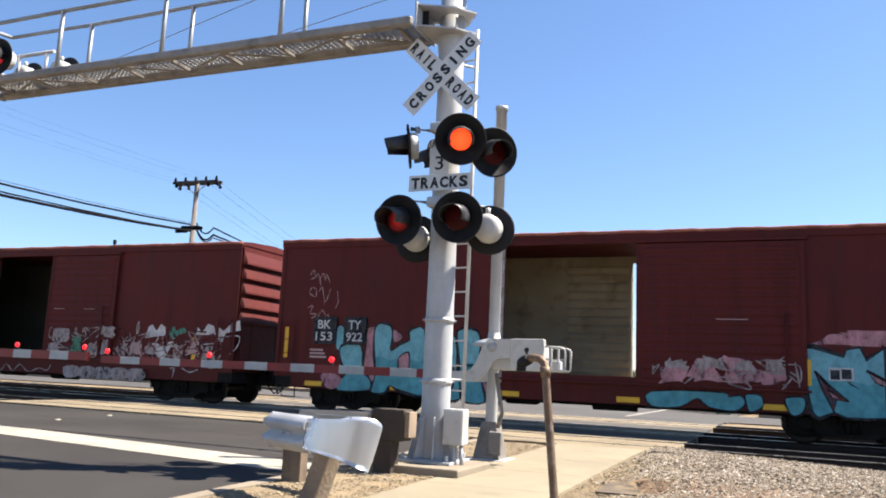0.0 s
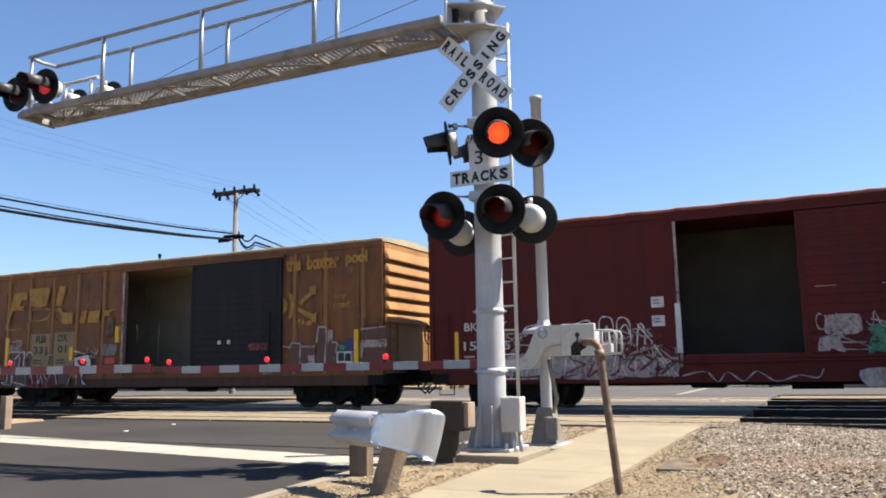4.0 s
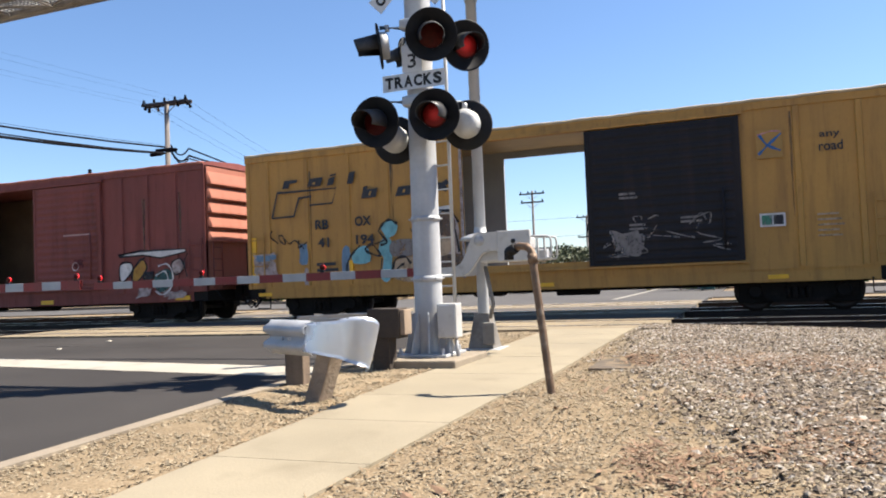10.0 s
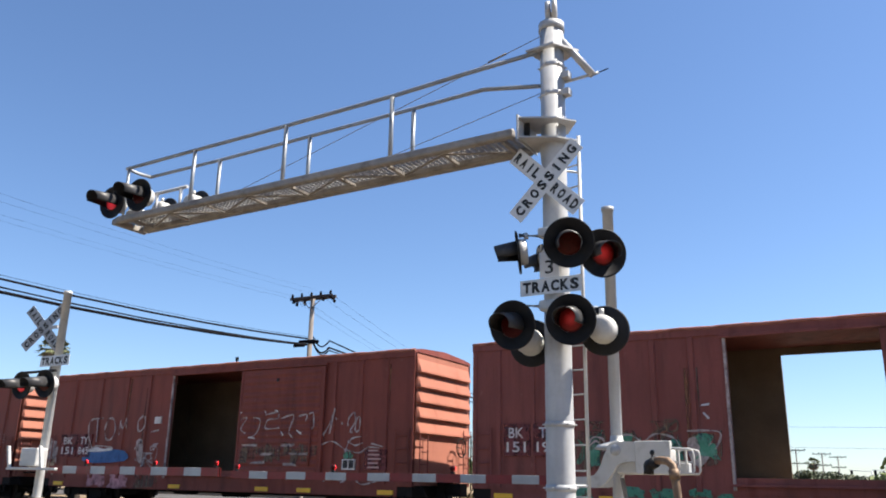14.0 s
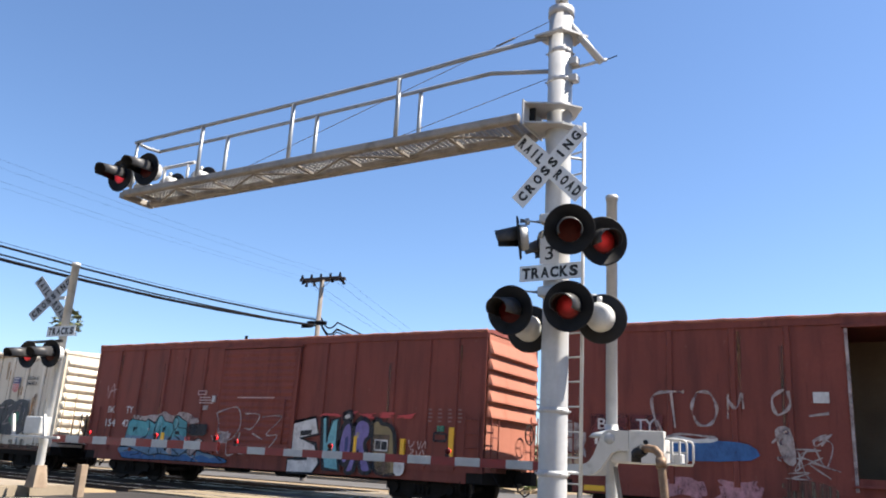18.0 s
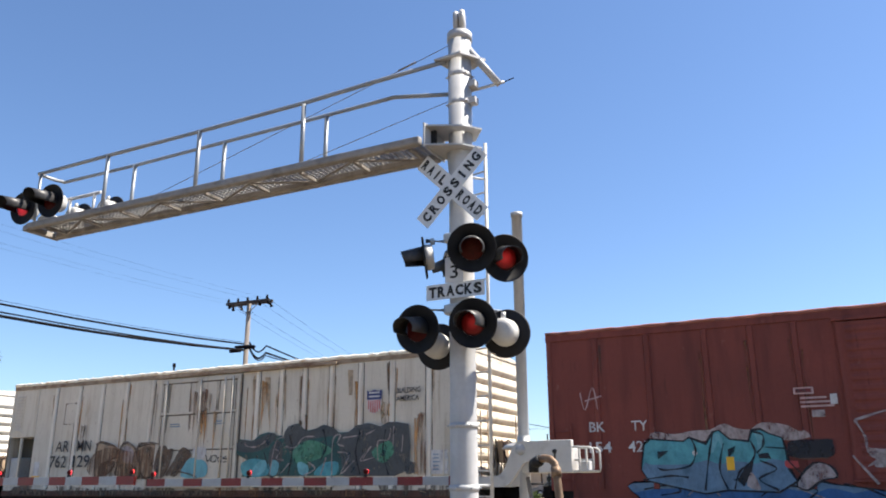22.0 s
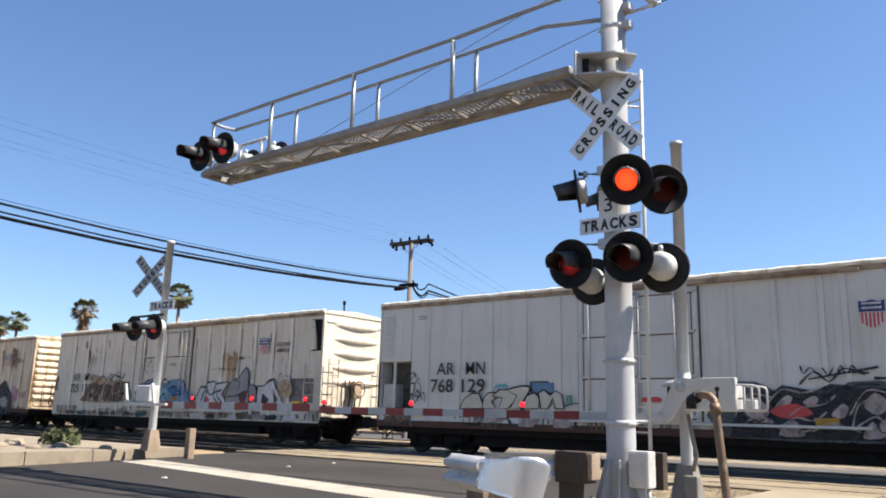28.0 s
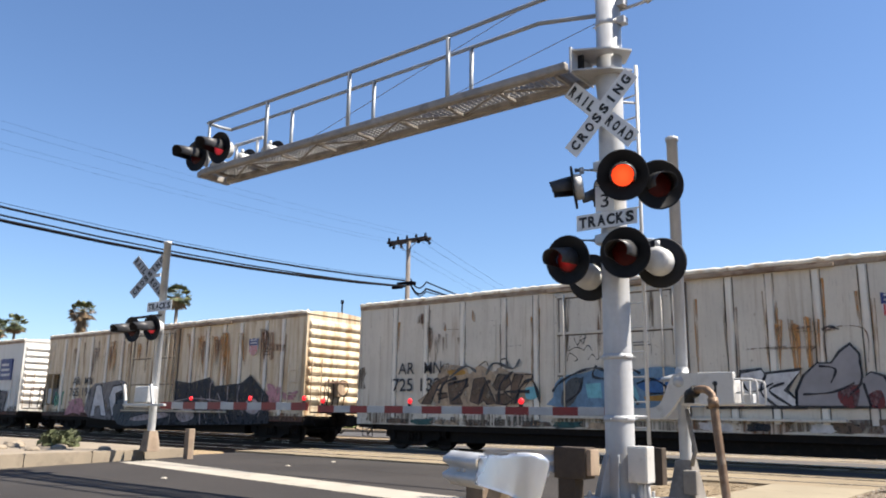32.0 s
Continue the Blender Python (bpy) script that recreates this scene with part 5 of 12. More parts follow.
GLYPHS = [
    [[(0, 0), (0.1, 1)], [(0.1, 1), (0.8, 0.85), (0.85, 0.6), (0.2, 0.5)], [(0.3, 0.5), (1, 0)]],
    [[(0.9, 0.85), (0.4, 1.0), (0.1, 0.75), (0.5, 0.5), (0.9, 0.3), (0.6, 0.02), (0.05, 0.15)]],
    [[(0, 0), (0.45, 1)], [(0.45, 1), (1, 0)], [(0.15, 0.35), (0.85, 0.32)]],
    [[(0.1, 0), (0.05, 1)], [(0.05, 0.98), (0.95, 0.9)], [(0.1, 0.5), (0.75, 0.52)], [(0.1, 0.04), (1.0, 0.0)]],
    [[(0, 0.95), (0.2, 0), (0.5, 0.7)], [(0.5, 0.7), (0.75, 0), (1, 1)]],
    [[(0.5, 1), (0.08, 0.75), (0.1, 0.2), (0.5, 0), (0.92, 0.25), (0.9, 0.8), (0.5, 1)]],
    [[(0, 0), (0.05, 1)], [(0.05, 0.95), (0.95, 0.05)], [(0.95, 0), (1, 1)]],
    [[(0.95, 0.9), (0.35, 1), (0.05, 0.55), (0.3, 0.05), (0.95, 0.05), (0.95, 0.4), (0.6, 0.42)]],
    [[(0.05, 0), (0, 1)], [(0.95, 1), (0.1, 0.5)], [(0.25, 0.55), (1, 0)]],
    [[(0, 0.95), (1, 1)], [(0.5, 0.95), (0.45, 0)]],
    [[(0.05, 0), (0, 1)], [(0.95, 0), (1, 1)], [(0.05, 0.5), (0.95, 0.48)]],
]


def graffiti(car, u0, u1, z0, z1, count, fills, outline, seed, hole="", edge=0.06, blocky=False, proud=0.0, marks="white"):
    """A row of spray-painted letter shapes: an uneven cloud, fat outlined strokes over it, thin cuts and highlights."""
    rng = random.Random(seed)
    w, h = (u1 - u0) / count, z1 - z0
    y = -0.0035 - proud
    last = -1
    for k in range(count):
        a, b = u0 + k * w - w * 0.08, u0 + (k + 1) * w + w * 0.08
        lo, hi = z0 + rng.uniform(-0.02, 0.08) * h, z1 - rng.uniform(0, 0.2) * h
        bm = bmesh.new()
        flat_poly(bm, grow(blob(rng, a, b, lo, hi, 0.3, blocky), edge * 0.5), y - 0.0002 * k)
        g = part("graffiti", bm, PAINT[hole if hole and rng.random() < 0.35 else outline], car, "spray-painted graffiti lettering")
        pick = rng.randrange(len(GLYPHS))
        if pick == last:
            pick = (pick + 3) % len(GLYPHS)
        last = pick
        fat = min(w * 0.30, h * 0.26) * rng.uniform(0.85, 1.15)
        lean = rng.uniform(-0.18, 0.18) * w
        lines, flip = [], rng.random() < 0.6
        extra = [[(rng.uniform(-0.1, 0.4), rng.uniform(0, 1)), (rng.uniform(0.4, 0.7), rng.uniform(0, 1)), (rng.uniform(0.8, 1.15), rng.uniform(0, 1))]]
        for line in GLYPHS[pick] + extra:
            pts = [(a + fat * 0.5 + (b - a - fat) * ((1 - p if flip else p) + rng.uniform(-0.22, 0.22)) + lean * (q - 0.5), lo + fat * 0.4 + (hi - lo - fat * 0.8) * (q + rng.uniform(-0.18, 0.18))) for p, q in line]
            if len(pts) == 2:
                dx, dz = pts[1][0] - pts[0][0], pts[1][1] - pts[0][1]
                pts.insert(1, (pts[0][0] + dx * 0.5 + rng.uniform(-0.08, 0.08) * w, pts[0][1] + dz * 0.5))
            lines.append(pts if blocky and len(pts) < 4 else smooth_line(pts, 4))
        for grown, lift, name, colour in ((edge * 2, 0.002, "paint_outline", outline), (0.0, 0.0035, "paint_fill", fills[k % len(fills)])):
            bm = bmesh.new()
            for j, pts in enumerate(lines):
                ribbon(bm, pts, fat + grown, y - lift - 0.0002 * j)
            part(name, bm, PAINT[colour], g)
        if hole:
            bm = bmesh.new()
            line = lines[rng.randrange(len(lines))]
            half = line[:max(2, len(line) // 2)]
            ribbon(bm, [(p - fat * 0.1, q - fat * 0.12) for p, q in half], fat * 0.42, y - 0.0046)
            part("paint_cut", bm, PAINT[hole], g)
        for j, pts in enumerate(lines[:2]):
            bm = bmesh.new()
            ribbon(bm, [(p - fat * 0.3, q + fat * 0.22) for p, q in pts[:max(2, len(pts) * 2 // 3)]], 0.022, y - 0.005 - 0.0002 * j)
            part("paint_highlight", bm, PAINT[marks], g)


COATS = {}


def ring(pts, n=3):
    """A closed smooth outline through pts."""
    m, out = len(pts), []
    for i in range(m):
        p0, p1, p2, p3 = pts[i - 1], pts[i], pts[(i + 1) % m], pts[(i + 2) % m]
        for k in range(n):
            t = k / n
            out.append(tuple(0.5 * (2 * p1[j] + (p2[j] - p0[j]) * t + (2 * p0[j] - 5 * p1[j] + 4 * p2[j] - p3[j]) * t * t + (3 * p1[j] - p0[j] - 3 * p2[j] + p3[j]) * t ** 3) for j in (0, 1)))
    return out


def coat(car, colour, pts, edge=0.0, rim="black", tone="", lift=0.0, soft=True, shift=0.0):
    """One sprayed shape: a filled outline, a second tone fading in over its lower part, and a painted rim; later coats lie over earlier ones."""
    k = COATS[car.name] = COATS.get(car.name, 0) + 1
    y = -0.0055 - lift - 0.0006 * k
    pts = [(a + shift, b) for a, b in pts]
    line = ring(pts) if soft else ring(pts, 1)
    bm = bmesh.new()
    flat_poly(bm, line, y)
    g = part("graffiti", bm, PAINT[colour], car, "sprayed graffiti shape")
    if tone:
        lo, hi = min(b for _, b in line), max(b for _, b in line)
        mid = lo + (hi - lo) * 0.5
        low = [(a, min(b, mid + 0.05 * math.sin(a * 9 + k))) for a, b in line]
        bm = bmesh.new()
        flat_poly(bm, low, y - 0.0002)
        part("paint_cut", bm, PAINT[tone], g)
    if edge:
        bm = bmesh.new()
        ribbon(bm, line + line[:2], 2 * edge if edge < 0.06 else 1.7 * edge, y - 0.0004)
        part("paint_outline", bm, PAINT[rim], g)
    return g


def strokes(car, lines, colour, w=0.05, proud=0.0, label="thin spray-painted scrawl"):
    y = layer() - 0.004 - proud
    for k, pts in enumerate(lines):
        bm = bmesh.new()
        ribbon(bm, smooth_line(pts) if len(pts) > 2 else pts, w, y - 0.0001 * k)
        part("scrawl", bm, PAINT[colour], car, label)


def scribble(car, u0, u1, z0, z1, n, colour, seed, w=0.035, proud=0.0):
    rng = random.Random(seed)
    lines = []
    for _ in range(n):
        c, z = rng.uniform(u0, u1), rng.uniform(z0, z1)
        lines.append([(min(u1, max(u0, c + rng.uniform(-0.35, 0.35))), min(z1, max(z0, z + rng.uniform(-0.3, 0.3)))) for _ in range(rng.randint(3, 5))])
    return strokes(car, lines, colour, w, proud)


def patch(car, u0, u1, z0, z1, colour, seed, proud=0.0, ragged=0.3, label="faded patch of paint", name="paint_patch"):
    """An uneven patch of paint."""
    rng = random.Random(seed)
    pts = []
    waves = [(k, rng.uniform(0, 6.3), rng.uniform(0.4, 1.0) / k ** 0.5) for k in (2, 3, 5, 7, 11)]
    for i in range(56):
        t = i / 56 * 2 * math.pi
        c, s = math.cos(t), math.sin(t)
        r = 1 - ragged * 0.14 * (1.3 + sum(a * math.sin(k * t + p) for k, p, a in waves))
        pts.append(((u0 + u1) / 2 + math.copysign(abs(c) ** 0.4, c) * r * (u1 - u0) / 2, (z0 + z1) / 2 + math.copysign(abs(s) ** 0.4, s) * r * (z1 - z0) / 2))
    bm = bmesh.new()
    flat_poly(bm, pts, layer() - proud)
    return part(name, bm, PAINT[colour], car, label)


def plate(car, u0, u1, z0, z1, material, name="panel_plate", y=-0.008, label=""):
    return part(name, cbox(u0, u1, y, -0.001, z0, z1), material, car, label)


def words(car, text, u, z, w, h, colour, y=-0.014, spread=0.012, label="stencilled lettering"):
    unit, at = w / len(text.strip()), u
    for word in text.strip().split(" "):
        if word:
            part("lettering", lettering(word, at, z, unit * len(word) - unit * 0.12, h, y, spread), PAINT[colour], car, label)
        at += unit * (len(word) + 1)


def bars(car, u, z, w, rows, colour, h=0.05, gap=0.09, y=-0.006):
    """Small stencil that is too fine to read."""
    for k in range(rows):
        bm = bmesh.new()
        flat_poly(bm, [(u, z - k * gap), (u + w * (0.8 + 0.2 * ((k * 7) % 3) / 2), z - k * gap), (u + w * (0.8 + 0.2 * ((k * 7) % 3) / 2), z - k * gap + h), (u, z - k * gap + h)], y)
        part("stencil_line", bm, PAINT[colour], car, "small stencilled line")


def tags(car, us, z=0.6, h=0.12, w=0.5):
    for u in us:
        part("reflector", cbox(u, u + w, 0.005, 0.028, z, z + h), YELLOW_TAG, car, "yellow reflective strip")


def shield(car, u, z, w, h):
    """A railway emblem drawn as a plain blue and striped shape."""
    y = -0.056
    out = [(u, z + h), (u + w * 0.2, z + h * 0.95), (u + w * 0.5, z + h * 1.02), (u + w * 0.8, z + h * 0.95), (u + w, z + h), (u + w, z + h * 0.45), (u + w * 0.9, z + h * 0.15), (u + w * 0.5, z), (u + w * 0.1, z + h * 0.15), (u, z + h * 0.45)]
    bm = bmesh.new()
    prism(bm, out, y, -0.047)
    e = part("emblem", bm, PAINT["white"], car, "blue, red and white railway shield emblem")
    bm = bmesh.new()
    prism(bm, [(u, z + h), (u + w * 0.2, z + h * 0.95), (u + w * 0.5, z + h * 1.02), (u + w * 0.8, z + h * 0.95), (u + w, z + h), (u + w, z + h * 0.6), (u, z + h * 0.6)], y - 0.004, y - 0.001)
    part("emblem_band", bm, PAINT["navy"], e)
    for k in range(6):
        bm = bmesh.new()
        a = u + w * (0.08 + 0.15 * k)
        lo = z + h * (0.2 if k in (0, 5) else 0.1 if k in (1, 4) else 0.05)
        flat_poly(bm, [(a, lo), (a + w * 0.08, lo), (a + w * 0.08, z + h * 0.58), (a, z + h * 0.58)], y - 0.002)
        part("emblem_stripe", bm, PAINT["red"], e)
    for zz in (0.86, 0.7):
        bm = bmesh.new()
        flat_poly(bm, [(u + w * 0.12, z + h * zz), (u + w * 0.88, z + h * zz), (u + w * 0.88, z + h * (zz + 0.07)), (u + w * 0.12, z + h * (zz + 0.07))], y - 0.006)
        part("emblem_bar", bm, PAINT["white"], e)


def runs(car, us, z1, colour, seed, length=1.0, w=0.12, proud=0.0):
    """Rust runs down a side."""
    rng = random.Random(seed)
    y = layer() - proud
    for u in us:
        for _ in range(3):
            bm = bmesh.new()
            a, l, ww = u + rng.uniform(-0.2, 0.2), length * rng.uniform(0.5, 1.2), w * rng.uniform(0.8, 2.0)
            zt = z1 - rng.uniform(0, 0.2)
            flat_poly(bm, [(a, zt), (a + ww, zt - 0.05), (a + ww * 0.7, zt - l * 0.6), (a + ww * 0.45, zt - l), (a + ww * 0.2, zt - l * 0.55)], y)
            y -= 0.0002
            part("rust_run", bm, PAINT[colour], car, "rust streak")

# ---- the cars, in train order ----
P0 = 0.047


def two_plates(car, a, b, z0, z1, top_words, low_words, material=PAINT["black"], colour="white"):
    """Two dark panels with the reporting mark above and the number below."""
    for (u0, u1), up, low in zip((a, b), top_words, low_words):
        plate(car, u0, u1, z0, z1, material, "number_panel", -P0 - 0.006, "dark panel behind the car's number")
        w, h = u1 - u0, z1 - z0
        words(car, up, u0 + w * 0.2, z0 + h * 0.56, w * 0.6, h * 0.32, colour, -P0 - 0.009)
        words(car, low, u0 + w * 0.12, z0 + h * 0.12, w * 0.76, h * 0.32, colour, -P0 - 0.009)


def car_one():
    c = boxcar("maroon boxcar with teal graffiti and its side door open", -8.57, 7.1, 4.42, MAROON, (6.32, 9.46), (9.46, 12.83), MAROON, (8.85, 9.9), IN_TAN, (), MAROON)
    two_plates(c, (1.14, 1.82), (2.05, 2.69), 1.68, 2.38, ("BK", "TY"), ("153", "922"))
    coat(c, "pink", [(2.72, 2.11), (2.96, 2.1), (3, 1.72), (2.93, 1.43), (3.01, 0.61), (2.88, 0.59), (2.8, 1), (2.66, 1.04), (2.7, 1.66)], edge=0.012)
    coat(c, "cyan", [(1.82, 2.11), (2.02, 2.11), (2.06, 1.59), (1.83, 1.58)], edge=0.02)
    coat(c, "cyan", [(1.96, 1.64), (2.54, 1.68), (2.65, 1.04), (2.87, 0.81), (2.86, 0.57), (1.95, 0.52), (1.98, 0.77), (2.15, 0.93), (2.02, 1.21)], edge=0.03, tone="teal")
    coat(c, "pink", [(1.43, 0.9), (1.82, 0.94), (2.05, 0.78), (1.84, 0.55), (1.56, 0.61)], edge=0.0)
    coat(c, "cyan", [(2.93, 2.14), (3.16, 2.24), (3.37, 2.16), (3.43, 1.86), (3.4, 1.56), (3.66, 1.74), (3.9, 1.83), (3.88, 2.07), (4.3, 2.1), (4.35, 1.1), (4.41, 0.5), (3.68, 0.59), (3.41, 0.7), (3.29, 0.51), (2.93, 0.51), (2.91, 0.69), (3, 0.96), (2.92, 1.56)], edge=0.035, tone="teal")
    coat(c, "pink", [(3.63, 1.39), (3.87, 1.54), (3.93, 1.33), (3.89, 1.04), (3.74, 0.96), (3.63, 1.09)], edge=0.025)
    coat(c, "pink", [(3.43, 2.06), (3.59, 2.04), (3.7, 1.89), (3.48, 1.76)], edge=0.015)
    coat(c, "cyan", [(4.37, 1.4), (4.48, 1.89), (4.74, 2.06), (5.04, 2.01), (5.18, 1.75), (5.2, 1.12), (5.32, 0.49), (4.79, 0.4), (4.53, 0.48), (4.4, 0.76)], edge=0.035, tone="teal")
    coat(c, "pink", [(4.52, 1.54), (4.7, 1.65), (4.88, 1.57), (4.83, 1.49), (4.56, 1.47)], edge=0.025)
    coat(c, "pink", [(4.59, 1.2), (5.03, 1.26), (5.13, 1), (5.05, 0.66), (4.9, 0.56), (4.71, 0.77)], edge=0.03)
    coat(c, "pink", [(5.72, 1.69), (5.85, 1.72), (5.98, 1.47), (6.02, 1.02), (6.08, 0.47), (5.9, 0.46), (5.83, 0.91), (5.76, 1.35)], edge=0.0)
    coat(c, "cyan", [(5.16, 2.08), (5.69, 2.09), (5.77, 1.58), (5.76, 1.13), (5.86, 0.8), (5.92, 0.42), (5.39, 0.42), (5.29, 0.78), (5.25, 1.29)], edge=0.035, tone="teal")
    coat(c, "cyan", [(5.96, 2.08), (6.24, 2.1), (6.24, 1.7), (6.05, 1.47), (6.04, 1.13), (6.3, 0.78), (6.29, 0.43), (6.09, 0.44), (6.05, 0.91), (5.92, 0.94)], edge=0.03, tone="teal")
    for k, (u, v) in enumerate(((9.85, 0.75), (10.45, 0.9), (11.15, 0.8), (11.8, 0.7))):
        patch(c, u, u + v, 1.02 + 0.05 * (k % 2), 1.5 + 0.12 * (k % 3), "pink", 50 + k, 0.12, ragged=1.5)
        patch(c, u + 0.2, u + v, 1.3, 1.62 + 0.1 * (k % 2), "pale", 150 + k, 0.124, ragged=1.9)
    scribble(c, 9.8, 12.7, 1.0, 1.6, 10, "pale", 56, 0.03, 0.132)
    coat(c, "teal", [(9.75, 0.87), (11.2, 0.92), (11.33, 0.83), (11.58, 0.87), (11.66, 0.69), (11.45, 0.54), (10.94, 0.6), (10.7, 0.76), (10.34, 0.57), (9.75, 0.55)], edge=0.02, lift=0.004)
    coat(c, "teal", [(11.67, 0.89), (11.96, 0.89), (12, 0.66), (11.77, 0.54), (11.69, 0.69)], edge=0.02, lift=0.004)
    coat(c, "teal", [(12.44, 0.86), (12.78, 0.88), (12.77, 0.6), (12.59, 0.51), (12.47, 0.64)], edge=0.02, lift=0.004)
    patch(c, 12.9, 15.4, 1.9, 2.32, "pink", 9, ragged=1.5)
    coat(c, "cyan", [(12.83, 1.91), (12.97, 1.93), (13.54, 1.74), (13.58, 1.88), (13.83, 1.93), (13.93, 1.69), (14.29, 1.96), (14.28, 0.56), (13.94, 0.52), (13.56, 0.52), (13.33, 0.61), (13.05, 0.48), (12.91, 0.58), (12.82, 1.01)], edge=0.05, tone="teal", soft=False)
    coat(c, "maroon", [(12.99, 1.43), (13.23, 1.16), (13.6, 0.84), (13.37, 0.87), (13.33, 0.61), (13.14, 1.03)], edge=0.03, soft=False)
    coat(c, "pink", [(13.2, 1.09), (13.45, 0.9), (13.3, 0.9)], edge=0.02, soft=False)
    coat(c, "black", [(13.56, 1.28), (13.79, 1.1), (13.63, 1.17)], soft=False)
    coat(c, "pink", [(13.93, 1.47), (14.26, 1.29), (14.26, 1.16), (14.08, 1.24)], edge=0.03, soft=False)
    plate(c, 13.25, 13.70, 1.25, 1.51, PAINT["white"], "notice", -0.034, "instruction plate framed in white")
    plate(c, 13.28, 13.45, 1.27, 1.46, PAINT["black"], "notice", -0.038)
    plate(c, 13.48, 13.66, 1.29, 1.48, PAINT["black"], "notice", -0.038)
    plate(c, 12.84, 12.93, 1.13, 1.66, YELLOW_TAG, "reflector", -0.034, "upright yellow reflector")
    strokes(c, [[(0.91, 3.48), (1, 3.62), (1.05, 3.43), (0.93, 3.38)], [(1.08, 3.43), (1.13, 3.51), (1.19, 3.43), (1.25, 3.2)], [(1.21, 3.38), (1.3, 3.53), (1.37, 3.35), (1.4, 3.5), (1.52, 3.28)], [(0.98, 3.15), (0.92, 3), (1.12, 2.92), (1.1, 3.12), (1.01, 3.15)], [(1.22, 3.05), (1.3, 3.15), (1.39, 2.77)], [(1.54, 3.1), (1.49, 2.92), (1.39, 2.72)], [(1.76, 3.05), (1.8, 2.78), (1.73, 2.6)]], "dullred", 0.022)
    strokes(c, [[(0.91, 2.62), (1.05, 2.67), (0.98, 2.47), (1.18, 2.45), (1.02, 2.33)], [(1.22, 2.37), (1.34, 2.55), (1.48, 2.37)], [(1.52, 2.45), (1.55, 2.36)]], "dullred", 0.022)
    bars(c, 1.05, 1.5, 0.5, 3, "dullred")
    plate(c, 11.1, 11.75, 2.42, 2.46, PAINT["dullred"], "chalk_mark", -0.09)
    tags(c, (0.95, 3.42, 6.25, 9.0, 12.0))
    plate(c, 0.25, 0.36, 1.3, 2.1, YELLOW_TAG, "reflector", -0.006, "upright yellow reflector")


def car_two():
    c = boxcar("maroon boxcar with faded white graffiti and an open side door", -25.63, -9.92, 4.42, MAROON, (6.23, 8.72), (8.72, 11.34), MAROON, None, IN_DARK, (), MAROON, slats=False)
    words(c, "BK  TY", 0.98, 1.86, 1.15, 0.2, "white", -0.022)
    words(c, "151 685", 0.95, 1.38, 1.25, 0.22, "white", -0.022)
    bars(c, 0.95, 1.2, 0.35, 2, "dullred")
    patch(c, 1.5, 6.2, 0.6, 1.3, "pale", 20, ragged=1.0)
    patch(c, 2.6, 5.6, 0.62, 1.2, "pale", 28, ragged=1.6)
    patch(c, 3.52, 4.21, 1.43, 1.87, "darkgreen", 29, ragged=0.7)
    strokes(c, [[(2.39, 1.49), (2.57, 1.87), (2.82, 1.94), (3.08, 1.92), (3.26, 1.5)], [(3, 1.5), (3.13, 2.08), (3.23, 1.87)], [(3.28, 1.71), (3.45, 1.73), (3.39, 1.47)], [(3.62, 1.74), (3.87, 1.94), (4.18, 1.96), (4.28, 1.38)], [(4.41, 1.38), (4.39, 1.96), (4.54, 2.07), (4.7, 1.96), (4.71, 1.45)], [(4.52, 1.44), (4.56, 1.87), (4.66, 1.45)]], "white", 0.035)
    strokes(c, [[(4.81, 1.45), (4.8, 1.93), (4.93, 2.04), (5.09, 1.9), (5.1, 1.39)], [(5.23, 1.33), (5.3, 1.87), (5.43, 1.72), (5.39, 1.3)], [(5.26, 1.87), (5.54, 1.51), (5.81, 1.09), (6.11, 0.69)], [(2.3, 1.49), (2.96, 1.46), (3.21, 1.53)], [(4.86, 1.75), (5.01, 1.87), (5.13, 1.51)]], "white", 0.035)
    strokes(c, [[(1.86, 0.67), (1.99, 1.11), (2.17, 0.68), (2.3, 1.15), (2.52, 0.68), (2.65, 1.12)], [(2.87, 0.69), (2.95, 1.19), (3.18, 0.67), (3.25, 1.19)], [(3.51, 0.7), (3.59, 1.16), (3.79, 0.89)], [(4.64, 0.67), (4.76, 1.18), (4.96, 0.73)], [(5.16, 0.73), (5.24, 1.15), (5.52, 0.8)], [(5.68, 0.74), (5.73, 1.1), (5.92, 0.69)]], "white", 0.03, 0.004)
    strokes(c, [[(3.89, 1.14), (4.02, 0.71), (4.1, 1.11)], [(4.17, 0.81), (4.18, 1.14), (4.31, 1.11), (4.31, 0.72)], [(5.09, 1.09), (5.33, 1.03), (5.19, 0.85)], [(2.05, 0.99), (2.25, 0.8), (2.4, 1.02)], [(3.01, 1), (3.38, 0.76)]], "grey", 0.04, 0.006)
    scribble(c, 1.6, 6.1, 0.7, 1.75, 34, "pale", 301, 0.035, 0.012)
    scribble(c, 1.6, 6.1, 0.7, 1.6, 14, "maroon", 302, 0.06, 0.016)
    for k in range(7):
        patch(c, 11.5 + 0.5 * k, 12.1 + 0.52 * k, 0.95 + 0.1 * (k % 3), 1.6 + 0.15 * (k % 2), ("pale", "dullred", "pale", "white")[k % 4], 310 + k, 0.03, ragged=2.2)
    scribble(c, 11.5, 15.3, 0.95, 1.9, 26, "maroon", 303, 0.05, 0.045)
    scribble(c, 11.5, 15.3, 0.95, 1.9, 18, "pale", 304, 0.03, 0.05)
    strokes(c, [[(6.19, 0.7), (6.68, 0.79), (6.93, 0.57), (7.14, 0.77), (7.45, 0.58), (7.73, 0.78), (8.11, 0.57), (8.54, 0.69), (8.89, 0.64), (9.01, 0.81)]], "pale", 0.035)
